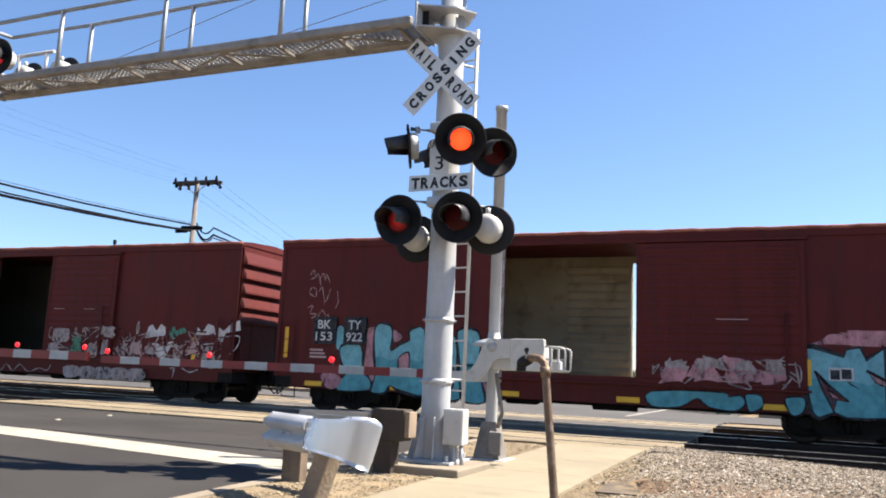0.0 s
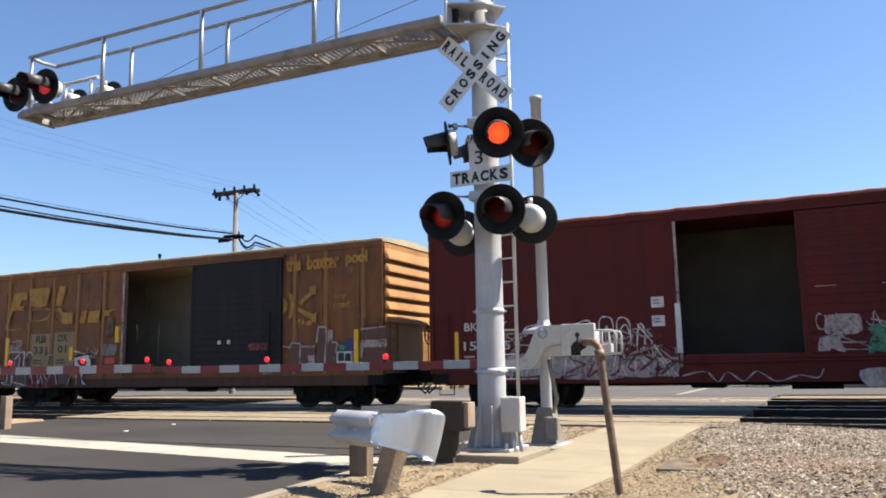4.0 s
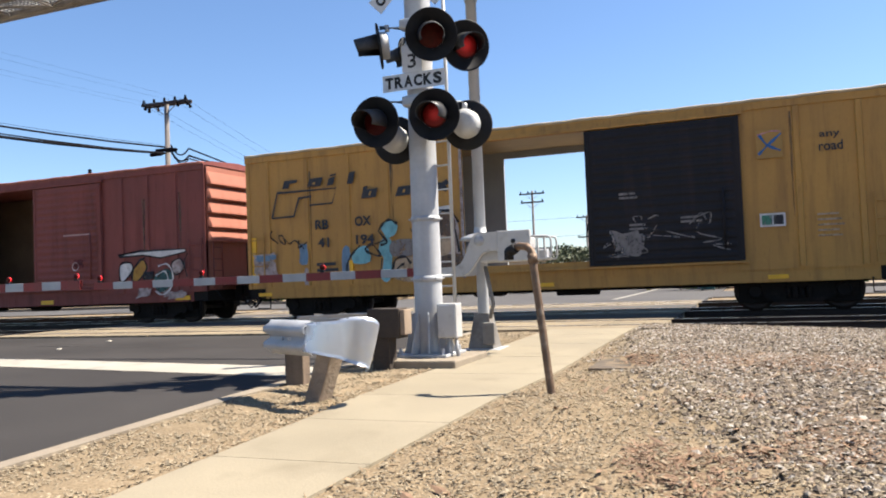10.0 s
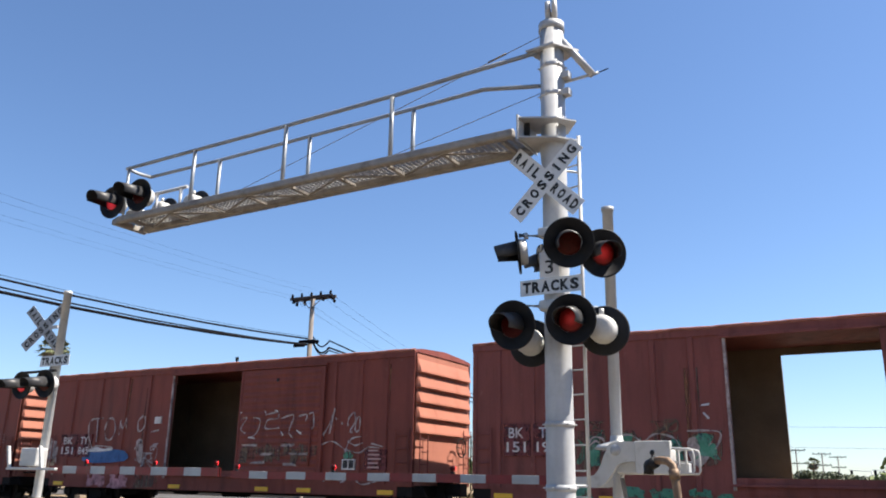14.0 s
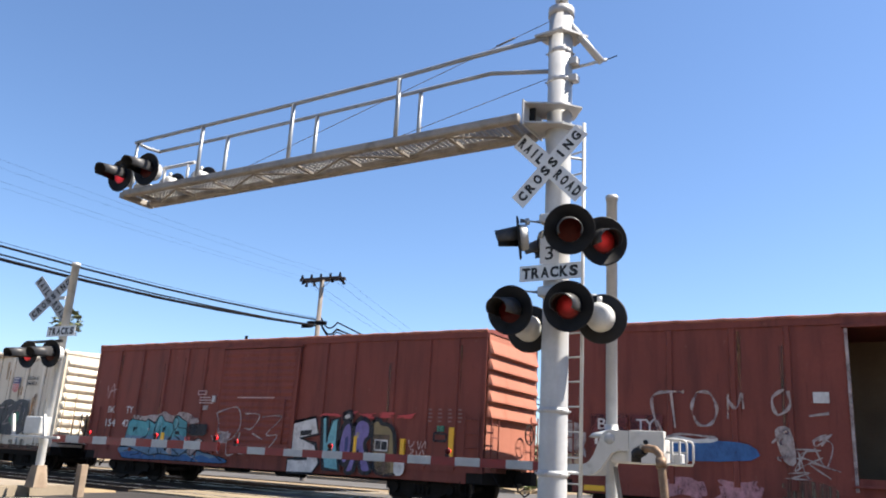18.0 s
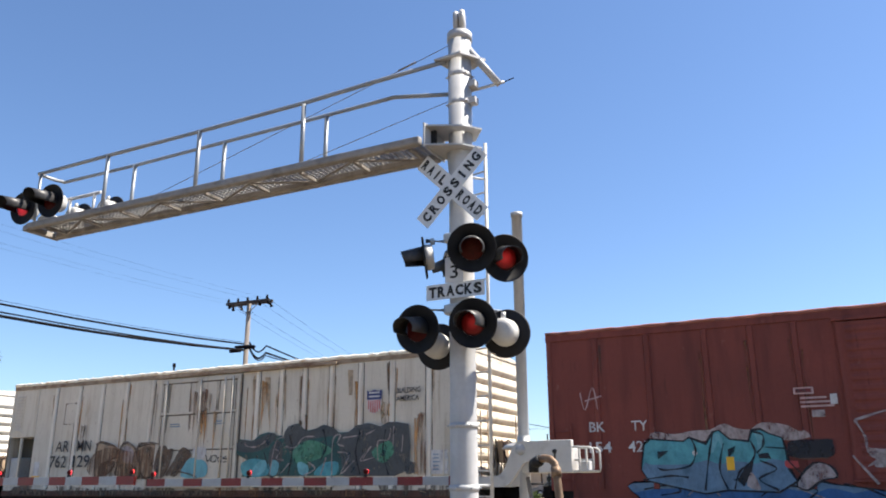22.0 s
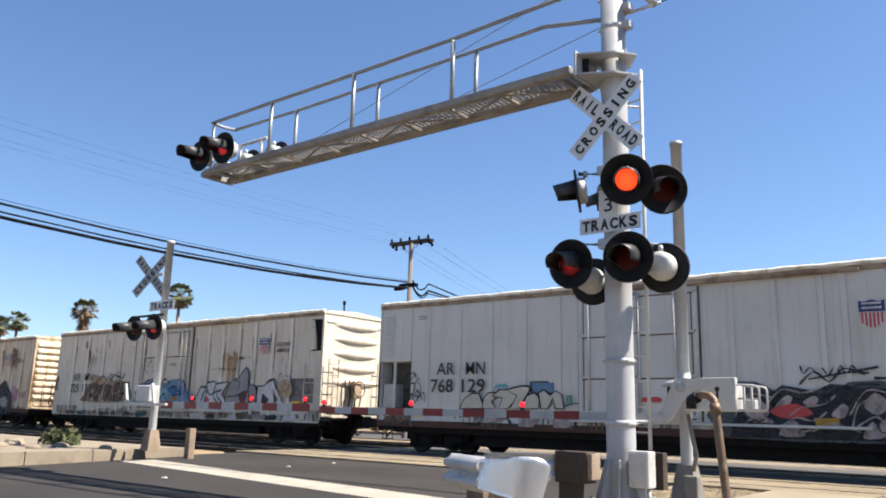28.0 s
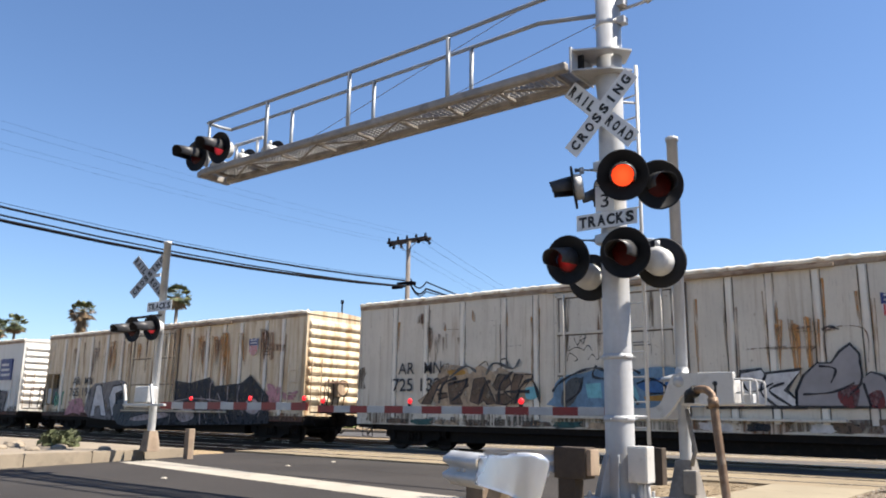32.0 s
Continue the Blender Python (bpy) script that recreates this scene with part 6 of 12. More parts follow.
    for k, (x, w) in enumerate(((8.98, 0.5), (9.75, 0.62), (10.5, 0.45), (11.05, 0.3))):
        patch(c, x, x + w, 1.05, 1.62 + 0.12 * (k % 2), ("pale", "green", "pale", "pale")[k], 24 + k, 0.12, ragged=1.7)
    patch(c, 9.06, 9.80, 1.49, 1.92, "pale", 25, 0.125)
    scribble(c, 9.0, 11.3, 1.1, 1.95, 14, "pale", 37, 0.03, 0.13)
    coat(c, "white", [(12.58, 1.76), (12.66, 2.01), (12.79, 2.1), (12.96, 1.9), (13.12, 2.11), (13.27, 2.02), (13.32, 1.77)], edge=0.0, soft=False)
    coat(c, "white", [(14.35, 1.82), (14.43, 2.04), (14.58, 1.88), (14.76, 2.14), (14.97, 2.08), (15.06, 1.84)], edge=0.0, soft=False)
    coat(c, "white", [(15.09, 1.73), (15.14, 2.05), (15.32, 1.95), (15.56, 2.17), (15.83, 2.26), (15.88, 1.97), (15.39, 1.9), (15.27, 1.58)], edge=0.0, soft=False)
    coat(c, "green", [(13.4, 1.85), (13.59, 2.06), (13.67, 1.92), (13.94, 2.03), (14.06, 1.9), (13.76, 1.81), (13.57, 1.66)], edge=0.0, soft=False)
    coat(c, "pale", [(12.21, 2.01), (12.28, 2.19), (12.34, 1.96), (12.25, 1.78)], edge=0.0)
    patch(c, 10.95, 11.63, 1.65, 2.05, "pale", 31, 0.125, ragged=1.3)
    strokes(c, [[(12.59, 1.71), (13.05, 1.75), (12.94, 1.52), (12.83, 1.26)], [(13.2, 1.72), (13.4, 1.25)], [(14.29, 1.77), (14.46, 1.75), (14.52, 1.22)], [(15.4, 1.79), (15.86, 1.81), (15.79, 1.51), (15.58, 1.32)], [(13.63, 1.73), (13.59, 1.48), (14.1, 1.55)], [(14.62, 1.56), (15.02, 1.6)], [(13.59, 0.87), (13.73, 0.87), (13.69, 0.62)], [(14.01, 0.89), (14.3, 0.79), (14.56, 0.88)]], "white", 0.03, 0.01)
    for k in range(5):
        coat(c, "pale", [(9.66, 0.77), (10.21, 0.81), (10.31, 0.54), (9.79, 0.46)], edge=0.0, shift=0.62 * k, lift=0.1)
    for z in (2.23, 1.81):
        plate(c, 5.6, 5.88, z, z + 0.24, PAINT["white"], "notice", -0.008, "small white notice")
        bars(c, 5.64, z + 0.15, 0.18, 2, "grey", 0.03, 0.07, -0.011)
    plate(c, 6.12, 6.24, 1.2, 2.3, PAINT["white"], "painted_band", -0.056, "white painted lower half of the door post")
    for u in (8.98, 10.2):
        plate(c, u, u + 0.4, 2.5, 2.56, PAINT["dullred"], "chalk_mark", -0.09)
    plate(c, 0.7, 0.8, 1.05, 1.85, YELLOW_TAG, "reflector", -0.008, "upright yellow reflector")
    plate(c, 14.3, 14.42, 1.0, 1.8, YELLOW_TAG, "reflector", -0.03, "upright yellow reflector")
    plate(c, 12.75, 13.25, 1.25, 1.55, PAINT["white"], "notice", -0.03, "instruction plate framed in white")
    plate(c, 12.79, 12.98, 1.29, 1.51, PAINT["maroon"], "notice", -0.034)
    plate(c, 13.02, 13.21, 1.29, 1.51, PAINT["maroon"], "notice", -0.034)


def car_three():
    c = boxcar("rust-stained orange yellow boxcar with black doors, one slid open", -42.56, -26.99, 4.42, OCHRE, (6.22, 9.07), (9.07, 12.3), DOORBLACK, (7.9, 9.9), IN_SAGE, (0.81, 1.87, 3.01, 4.15, 5.34, 12.75, 13.78, 14.97), ROOF_Y, post_mat=OCHRE_P, end_mat=OCHRE_LIT)
    plate(c, 1.97, 2.92, 1.24, 2.32, PAINT["cream"], "number_panel", -0.02, "dingy panel behind the car's number")
    plate(c, 3.1, 4.06, 1.26, 2.34, PAINT["cream"], "number_panel", -0.02, "dingy panel behind the car's number")
    for text, u, z, w in (("RB", 2.25, 2.02, 0.52), ("331", 2.16, 1.66, 0.68), ("OX", 3.28, 2.04, 0.5), ("01", 3.3, 1.68, 0.45)):
        words(c, text, u, z, w, 0.24, "lettering", -0.026, 0.03)
    bars(c, 2.15, 1.42, 0.5, 2, "lettering", 0.04, 0.09, -0.026)
    bars(c, 3.25, 1.42, 0.5, 2, "lettering", 0.04, 0.09, -0.026)
    coat(c, "gold", [(1.16, 3.68), (1.79, 3.68), (1.73, 3.5), (1.45, 3.49), (1.32, 3.21), (0.99, 3.23)], lift=P0, soft=False)
    coat(c, "gold", [(1.95, 3.69), (2.79, 3.66), (2.72, 3.25), (2.3, 3.2), (1.95, 3.25)], lift=P0, soft=False)
    coat(c, "gold", [(3.25, 3.86), (3.62, 3.85), (3.43, 3.22), (3.13, 3.23)], lift=P0, soft=False)
    coat(c, "gold", [(3.16, 3.15), (3.43, 3.14), (3.49, 2.99), (3.97, 2.98), (3.97, 2.6), (3.53, 2.6), (3.21, 2.83)], lift=P0, soft=False)
    coat(c, "gold", [(4.39, 2.97), (4.63, 3), (4.55, 2.61), (4.28, 2.61)], lift=P0, soft=False)
    coat(c, "gold", [(4.71, 2.97), (5.21, 2.98), (5.16, 2.59), (4.65, 2.6)], lift=P0, soft=False)
    coat(c, "gold", [(5.39, 2.96), (5.93, 2.99), (5.65, 2.89), (5.62, 2.78), (5.38, 2.8)], lift=P0, soft=False)
    strokes(c, [[(1.09, 3.64), (1.72, 3.66)], [(1.87, 3.75), (2.84, 3.76)], [(1.87, 3.54), (2.76, 3.55)]], "gold", 0.2, P0 + 0.01)
    strokes(c, [[(1.15, 3.7), (0.78, 2.54)], [(0.97, 3.19), (1.59, 3.25)], [(2.8, 3.7), (2.69, 3.32)]], "gold", 0.11, P0 + 0.006)
    coat(c, "mauve", [(0.84, 1.62), (1.45, 1.66), (2.07, 1.72), (2.04, 0.61), (1.42, 0.61), (0.76, 0.62)], lift=P0 - 0.004, soft=False)
    coat(c, "maroon", [(2.07, 0.96), (3.31, 1.01), (3.27, 0.57), (2.06, 0.61)], lift=P0 - 0.004)
    strokes(c, [[(0.88, 1.44), (1.21, 1.46), (1.25, 1.72), (1.89, 1.68)], [(1.21, 1.46), (1.25, 1.02), (1.24, 0.63)], [(0.77, 0.66), (0.94, 0.68), (1.24, 0.63)], [(1.52, 1.52), (1.49, 0.65), (1.73, 0.63)], [(1.88, 1.67), (1.84, 1.21), (1.9, 0.71)], [(2.06, 1.03), (2.3, 0.69)], [(2.62, 1.01), (2.73, 0.66)], [(2.9, 0.67), (3.08, 1.06), (3.06, 1.46)], [(1.88, 1.65), (2.14, 1.53), (2.35, 1.54)], [(2.77, 1.57), (2.97, 1.62), (3.12, 1.59)]], "pale", 0.045, P0 + 0.014)
    scribble(c, 0.93, 1.77, 1.75, 2.10, 9, "pale", 345, 0.025, P0)
    coat(c, "rust", [(3.11, 2.97), (3.29, 3.04), (3.44, 2.79), (3.4, 2.61), (3.2, 2.75)], lift=P0)
    strokes(c, [[(1.62, 3.14), (0.99, 3.15), (0.85, 2.55), (1.53, 2.53)], [(1.98, 3.15), (2.83, 3.12), (2.74, 2.82), (2, 2.78), (1.98, 3.14)]], "gold", 0.05, P0)
    words(c, "the boxcar pool", 12.45, 3.72, 2.7, 0.42, "gold", -P0 - 0.004, 0.05)
    words(c, "any", 14.05, 2.84, 0.42, 0.16, "gold", -P0 - 0.004)
    words(c, "road", 14.05, 2.62, 0.52, 0.2, "gold", -P0 - 0.004)
    coat(c, "gold", [(12.88, 2.84), (13.29, 3.13), (13.24, 3.24), (13.49, 3.3), (13.47, 3.02), (13.36, 3.04), (12.99, 2.76)], lift=P0, soft=False)
    coat(c, "gold", [(12.87, 2.7), (13.41, 2.49), (13.5, 2.56), (13.49, 2.26), (13.27, 2.3), (13.31, 2.36), (12.87, 2.59)], lift=P0, soft=False)
    coat(c, "gold", [(12.56, 3.11), (12.71, 3.03), (12.75, 2.72), (12.67, 2.44), (12.54, 2.42), (12.63, 2.76)], lift=P0)
    coat(c, "gold", [(12.4, 3.01), (12.53, 2.84), (12.5, 2.64), (12.38, 2.55)], lift=P0, soft=False)
    coat(c, "orange", [(12.8, 2.41), (13.45, 2.25), (13.09, 2.18)], lift=P0)
    for pts in ([(12.67, 1.7), (12.97, 1.68), (12.94, 1.01), (12.64, 1.01)], [(13.02, 1.62), (13.47, 1.58), (13.46, 1), (12.98, 1.01)], [(13.57, 2.12), (13.81, 2.11), (13.75, 1.03), (13.47, 1.02)], [(13.85, 1.68), (14.18, 1.68), (14.1, 1.04), (13.81, 1.03)], [(14.93, 2.06), (15.69, 2.05), (15.63, 0.98), (14.92, 1)]):
        coat(c, "mauve", pts, lift=P0, soft=False)
    strokes(c, [[(12.38, 1.64), (12.64, 1.6)], [(12.64, 1.6), (12.67, 1.72)], [(12.67, 1.72), (12.98, 1.7)], [(12.98, 1.7), (12.95, 1)], [(13.02, 1.62), (13.48, 1.6)], [(13.51, 1.71), (13.57, 2.13)], [(13.57, 2.13), (13.82, 2.12)], [(13.82, 2.12), (13.84, 1.73)]], "pale", 0.05, P0 + 0.012)
    strokes(c, [[(13.84, 1.73), (14.18, 1.69)], [(14.18, 1.69), (14.09, 1.23)], [(13.82, 1.76), (13.77, 1.04)], [(11.7, 0.97), (12.46, 0.97)], [(12.67, 0.98), (15.11, 0.97)], [(14.91, 2.02), (15.69, 2.07)], [(11.69, 0.89), (12.01, 0.92)]], "pale", 0.05, P0 + 0.012)
    plate(c, 13.24, 13.45, 1.13, 1.38, PAINT["pale"], "notice", -P0 - 0.024)
    plate(c, 13.88, 14.02, 1.75, 2.04, PAINT["pale"], "paint_patch", -P0 - 0.022)
    coat(c, "pale", [(14.92, 1.74), (15.72, 1.73), (15.72, 1.55), (15.01, 1.54), (14.95, 1.27), (14.9, 1.28)], lift=P0 + 0.01, soft=False)
    plate(c, 14.21, 14.43, 1.46, 1.63, PAINT["green"], "notice", -P0 - 0.022)
    plate(c, 14.44, 14.79, 1.46, 1.77, PAINT["navy"], "notice", -P0 - 0.026)
    plate(c, 14.16, 14.64, 1.15, 1.45, PAINT["white"], "notice", -P0 - 0.022, "instruction plate framed in white")
    plate(c, 14.21, 14.40, 1.20, 1.42, PAINT["black"], "notice", -P0 - 0.028)
    plate(c, 14.43, 14.61, 1.19, 1.40, PAINT["black"], "notice", -P0 - 0.028)
    plate(c, 14.71, 14.84, 1.11, 2.02, YELLOW_TAG, "reflector", -P0 - 0.03, "upright yellow reflector")
    for box_ in ((0.78, 0.93, 1.29, 2.23), (3.90, 4.05, 1.42, 1.85), (5.92, 6.06, 1.94, 2.44)):
        plate(c, *box_, YELLOW_TAG, "reflector", -P0 - 0.014, "upright yellow reflector")
    patch(c, 5.33, 6.04, 1.52, 1.92, "grey", 46, P0, ragged=0.4)
    patch(c, 5.44, 5.87, 2.04, 2.77, "brown", 47, P0 - 0.002, ragged=1.0)
    patch(c, 5.44, 5.96, 1.25, 1.49, "red", 48, P0, ragged=0.8)
    patch(c, 3.23, 3.99, 0.63, 0.99, "mauve", 49, P0, ragged=0.5)
    coat(c, "white", [(4.14, 1.53), (4.79, 1.6), (4.94, 1.36), (4.9, 1.18), (4.64, 1.16), (4.54, 0.82), (4.75, 0.63), (4.54, 0.66), (4.39, 1.17), (4.15, 1.24)], edge=0.03, lift=P0, soft=False)
    coat(c, "black", [(4.33, 1.43), (4.72, 1.39), (4.64, 1.21), (4.38, 1.28)], lift=P0)
    strokes(c, [[(0.97, 1.73), (1.19, 1.75), (1.77, 1.74)], [(1.77, 1.74), (1.73, 1.26)], [(0.99, 1.5), (1.21, 1.43)], [(1.27, 1.29), (1.33, 1.54), (1.56, 1.69)], [(1.54, 1.58), (1.52, 1.26)], [(4.02, 1.72), (4.41, 1.66), (4.89, 1.52)], [(1.89, 1.68), (2.04, 1.73), (2.17, 1.63)]], "white", 0.045, P0 + 0.004)
    strokes(c, [[(0.68, 0.73), (0.92, 0.76), (0.97, 1.02)], [(1.18, 1.01), (1.2, 0.68)], [(1.31, 0.74), (1.63, 0.69), (1.91, 0.62)], [(2.14, 1.01), (2.23, 0.72)], [(2.45, 1.03), (2.5, 0.7), (2.62, 0.93)], [(2.76, 1.01), (2.89, 0.8)], [(3.27, 1.01), (3.39, 0.66)], [(4, 0.94), (3.88, 0.63)], [(4.27, 0.95), (4.28, 0.67)]], "white", 0.04, P0 + 0.004)
    strokes(c, [[(2.91, 1.26), (3.02, 1.43), (3.01, 1.6), (2.87, 1.67), (2.73, 1.59)], [(1.86, 1.65), (1.95, 1.32)]], "black", 0.05, P0 + 0.006)
    scribble(c, 1.02, 1.56, 1.81, 2.13, 6, "pale", 145, 0.025, P0)
    scribble(c, 4.70, 5.15, 1.48, 1.79, 6, "pale", 146, 0.025, P0)
    plate(c, 11.2, 11.9, 1.55, 1.75, PAINT["maroon"], "paint_patch", -0.121)
    for u in (10.1, 10.45):
        patch(c, u, u + 0.13, 1.75, 1.87, "white", int(u * 10), 0.12)


def car_four():
    c = boxcar("yellow boxcar with black doors, both sides open to the sky", -59.54, -43.93, 4.42, YELLOW, (6.25, 9.3), (9.3, 12.55), DOORBLACK, (6.4, 9.7), IN_GREY, (0.68, 1.88, 3.11, 4.22, 5.27, 13.69, 14.86), ROOF_Y, slats=False)
    y = -P0 - 0.004
    for pts in ([(1.25, 3.66), (1.65, 3.66), (1.62, 3.58), (1.41, 3.57), (1.36, 3.45), (1.17, 3.45)], [(2.02, 3.65), (2.42, 3.67), (2.34, 3.44), (1.93, 3.45)], [(2.63, 3.71), (2.82, 3.73), (2.8, 3.69), (2.62, 3.66)], [(2.59, 3.62), (2.78, 3.65), (2.71, 3.44), (2.53, 3.43)], [(3.19, 3.72), (3.37, 3.74), (3.28, 3.43), (3.11, 3.43)], [(3.59, 3.32), (3.72, 3.34), (3.69, 3.25), (3.99, 3.26), (3.92, 3.03), (3.51, 3.02)], [(4.56, 3.24), (4.95, 3.26), (4.87, 3.02), (4.47, 3.01)]):
        coat(c, "lettering", pts, lift=P0, soft=False)
    for pts in ([(2.12, 3.55), (2.2, 3.56), (2.18, 3.49), (2.09, 3.48)], [(3.76, 3.19), (3.81, 3.2), (3.78, 3.09), (3.72, 3.08)], [(4.7, 3.17), (4.76, 3.17), (4.73, 3.09), (4.67, 3.08)]):
        coat(c, "ochre", pts, lift=P0 + 0.002, soft=False)
    strokes(c, [[(5.45, 3.07), (5.9, 3.27)], [(5.54, 3.28), (5.87, 3.06)]], "lettering", 0.13, P0)
    bm = bmesh.new()
    ribbon(bm, [(0.84, 2.69), (1.02, 3.35), (2.81, 3.35), (2.67, 2.97), (2, 2.96), (2.05, 3.19), (1.68, 3.17), (1.51, 2.7), (0.84, 2.69)], 0.06, y - 0.012)
    part("logotype_frame", bm, PAINT["lettering"], c, "black outline emblem")
    for text, u, z, w in (("RB", 2.14, 2.31, 0.42), ("OX", 3.3, 2.33, 0.5), ("41", 2.2, 1.84, 0.36), ("194", 3.32, 1.86, 0.54)):
        words(c, text, u, z, w, 0.25, "lettering", y, 0.03)
    bars(c, 2.15, 1.36, 0.7, 2, "lettering", 0.08, 0.15, y)
    plate(c, 12.9, 13.42, 3.16, 3.76, PAINT["ochre"], "notice", -P0 - 0.003, "pale square with a blue cross")
    strokes(c, [[(12.94, 3.24), (13.12, 3.42), (13.4, 3.66)], [(12.96, 3.68), (13.12, 3.44), (13.38, 3.3)]], "blue", 0.06, P0 + 0.006, "blue painted cross")
    strokes(c, [[(12.93, 3.66), (13.2, 3.72), (13.4, 3.7)]], "pink", 0.03, P0 + 0.006)
    words(c, "any", 14.12, 3.46, 0.4, 0.14, "lettering", y)
    words(c, "road", 14.1, 3.22, 0.46, 0.2, "lettering", y)
    coat(c, "cyan", [(4.03, 2.28), (4.3, 2.43), (4.5, 2.32), (4.44, 2.07), (4.26, 1.97), (4.34, 1.8), (4.25, 0.95), (4.01, 0.97), (4.09, 1.48), (3.95, 1.6), (4.03, 1.94), (4.18, 1.98)], lift=P0)
    coat(c, "grey", [(4.34, 1.9), (5.04, 1.88), (5.11, 1.56), (4.34, 1.51)], lift=P0)
    coat(c, "tan", [(4.38, 1.34), (4.67, 1.46), (5.12, 1.45), (5.07, 0.9), (4.41, 0.94)], lift=P0)
    coat(c, "pale", [(5.34, 2.16), (5.59, 2.47), (5.92, 2.49), (6.12, 2.2), (6.14, 1.65), (6.15, 1.07), (5.69, 1.11), (5.5, 1.37), (5.39, 1.71)], lift=P0)
    coat(c, "brown", [(5.48, 2.41), (5.92, 2.49), (6.06, 2.2), (5.92, 1.93), (5.61, 2.02)], lift=P0)
    coat(c, "white", [(5.54, 2.65), (5.93, 2.69), (5.92, 2.55), (5.59, 2.5)], lift=P0, soft=False)
    coat(c, "brown", [(5.55, 1.42), (6.18, 1.48), (6.17, 1.05), (5.59, 1.1)], lift=P0)
    coat(c, "tan", [(5.6, 1.91), (5.87, 1.89), (5.89, 1.56), (5.64, 1.47)], lift=P0)
    strokes(c, [[(3.98, 2.18), (4.12, 2.36), (4.3, 2.43), (4.5, 2.32)], [(3.97, 2.17), (4.2, 1.88), (4.02, 1.81)], [(3.58, 1.74), (3.79, 1.84), (4.01, 1.54), (3.66, 1.65), (3.58, 1.74)], [(3.85, 1.84), (4.2, 1.95)], [(4.31, 1.01), (4.4, 1.4), (4.68, 1.49), (4.84, 1.31)], [(4.41, 1), (4.49, 1.22), (4.66, 1.32)], [(4.98, 1.45), (5.27, 1.83), (5.22, 1.95)]], "black", 0.07, P0 + 0.016)
    strokes(c, [[(4.85, 2.17), (5, 2.07), (5.06, 2.27)], [(5.03, 1.39), (5.15, 1.45)], [(5.26, 1.44), (5.37, 1.71), (5.31, 2.05), (5.59, 2.47), (5.92, 2.55), (6.14, 2.25)], [(5.42, 2.38), (5.65, 2.58), (5.92, 2.49)], [(5.54, 1.92), (5.55, 1.42)], [(4.05, 1.48), (3.99, 1.03)], [(6.04, 2.09), (6.13, 1.54)]], "black", 0.06, P0 + 0.016)
    strokes(c, [[(0.82, 2.36), (0.77, 2.2), (0.99, 2.01)], [(1.03, 2.24), (1.06, 2.08), (1.22, 1.98), (1.15, 2.2), (1.06, 2.21)], [(1.19, 2.12), (1.35, 1.98), (1.52, 2.06), (1.79, 1.83)], [(1.64, 2.06), (1.62, 1.87), (1.88, 2)]], "black", 0.045, P0 + 0.004)
    patch(c, 0.09, 1.04, 1.06, 1.81, "pale", 55, P0, ragged=1.2)
    patch(c, 0.15, 0.99, 1.53, 1.76, "steel", 58, P0 + 0.001, ragged=1.6)
    patch(c, 1.60, 1.92, 1.39, 1.98, "steel", 59, P0, ragged=0.8)
    patch(c, 1.75, 1.91, 0.84, 1.34, "pale", 60, P0, ragged=0.9)
    coat(c, "steel", [(2.92, 1.74), (3.13, 1.79), (3.12, 1.1), (2.92, 1.03)], lift=P0)
    coat(c, "cyan", [(3.22, 1.63), (3.44, 1.79), (3.64, 1.79), (3.71, 1.41), (3.24, 1.38)], lift=P0)
    strokes(c, [[(3.44, 1.83), (3.17, 1.58), (3.05, 1.31), (3.08, 0.99)]], "black", 0.06, P0 + 0.016)
    plate(c, 3.11, 3.21, 1.07, 1.47, YELLOW_TAG, "reflector", -P0 - 0.02, "upright yellow reflector")
    plate(c, 5.39, 5.86, 1.02, 1.17, YELLOW_TAG, "reflector", -P0 - 0.02)
    plate(c, 12.9, 13.4, 1.72, 2.0, PAINT["white"], "notice", -P0 - 0.006, "instruction plate framed in white")
    plate(c, 12.94, 13.14, 1.76, 1.96, PAINT["green"], "notice", -P0 - 0.01)
    plate(c, 13.17, 13.36, 1.76, 1.96, PAINT["black"], "notice", -P0 - 0.01)
    bars(c, 14.0, 1.9, 0.5, 5, "tan", 0.04, 0.11, y)
    for u, z in ((10.0, 2.6), (10.2, 1.9), (11.3, 2.0)):
        bars(c, u, z, 0.45, 2, "grey", 0.05, 0.09, -0.121)
    scribble(c, 9.6, 12.3, 1.2, 2.1, 10, "grey", 61, 0.03, 0.12)
    patch(c, 9.7, 10.6, 1.2, 1.9, "grey", 56, 0.12, ragged=1.4)
    tags(c, (0.3, 8.0, 13.0), 0.62, 0.09, 0.4)
    plate(c, 15.42, 15.56, 0.95, 2.3, YELLOW_TAG, "reflector", -0.03, "upright yellow reflector")
    plate(c, 0.14, 0.28, 0.95, 2.2, YELLOW_TAG, "reflector", -0.03, "upright yellow reflector")


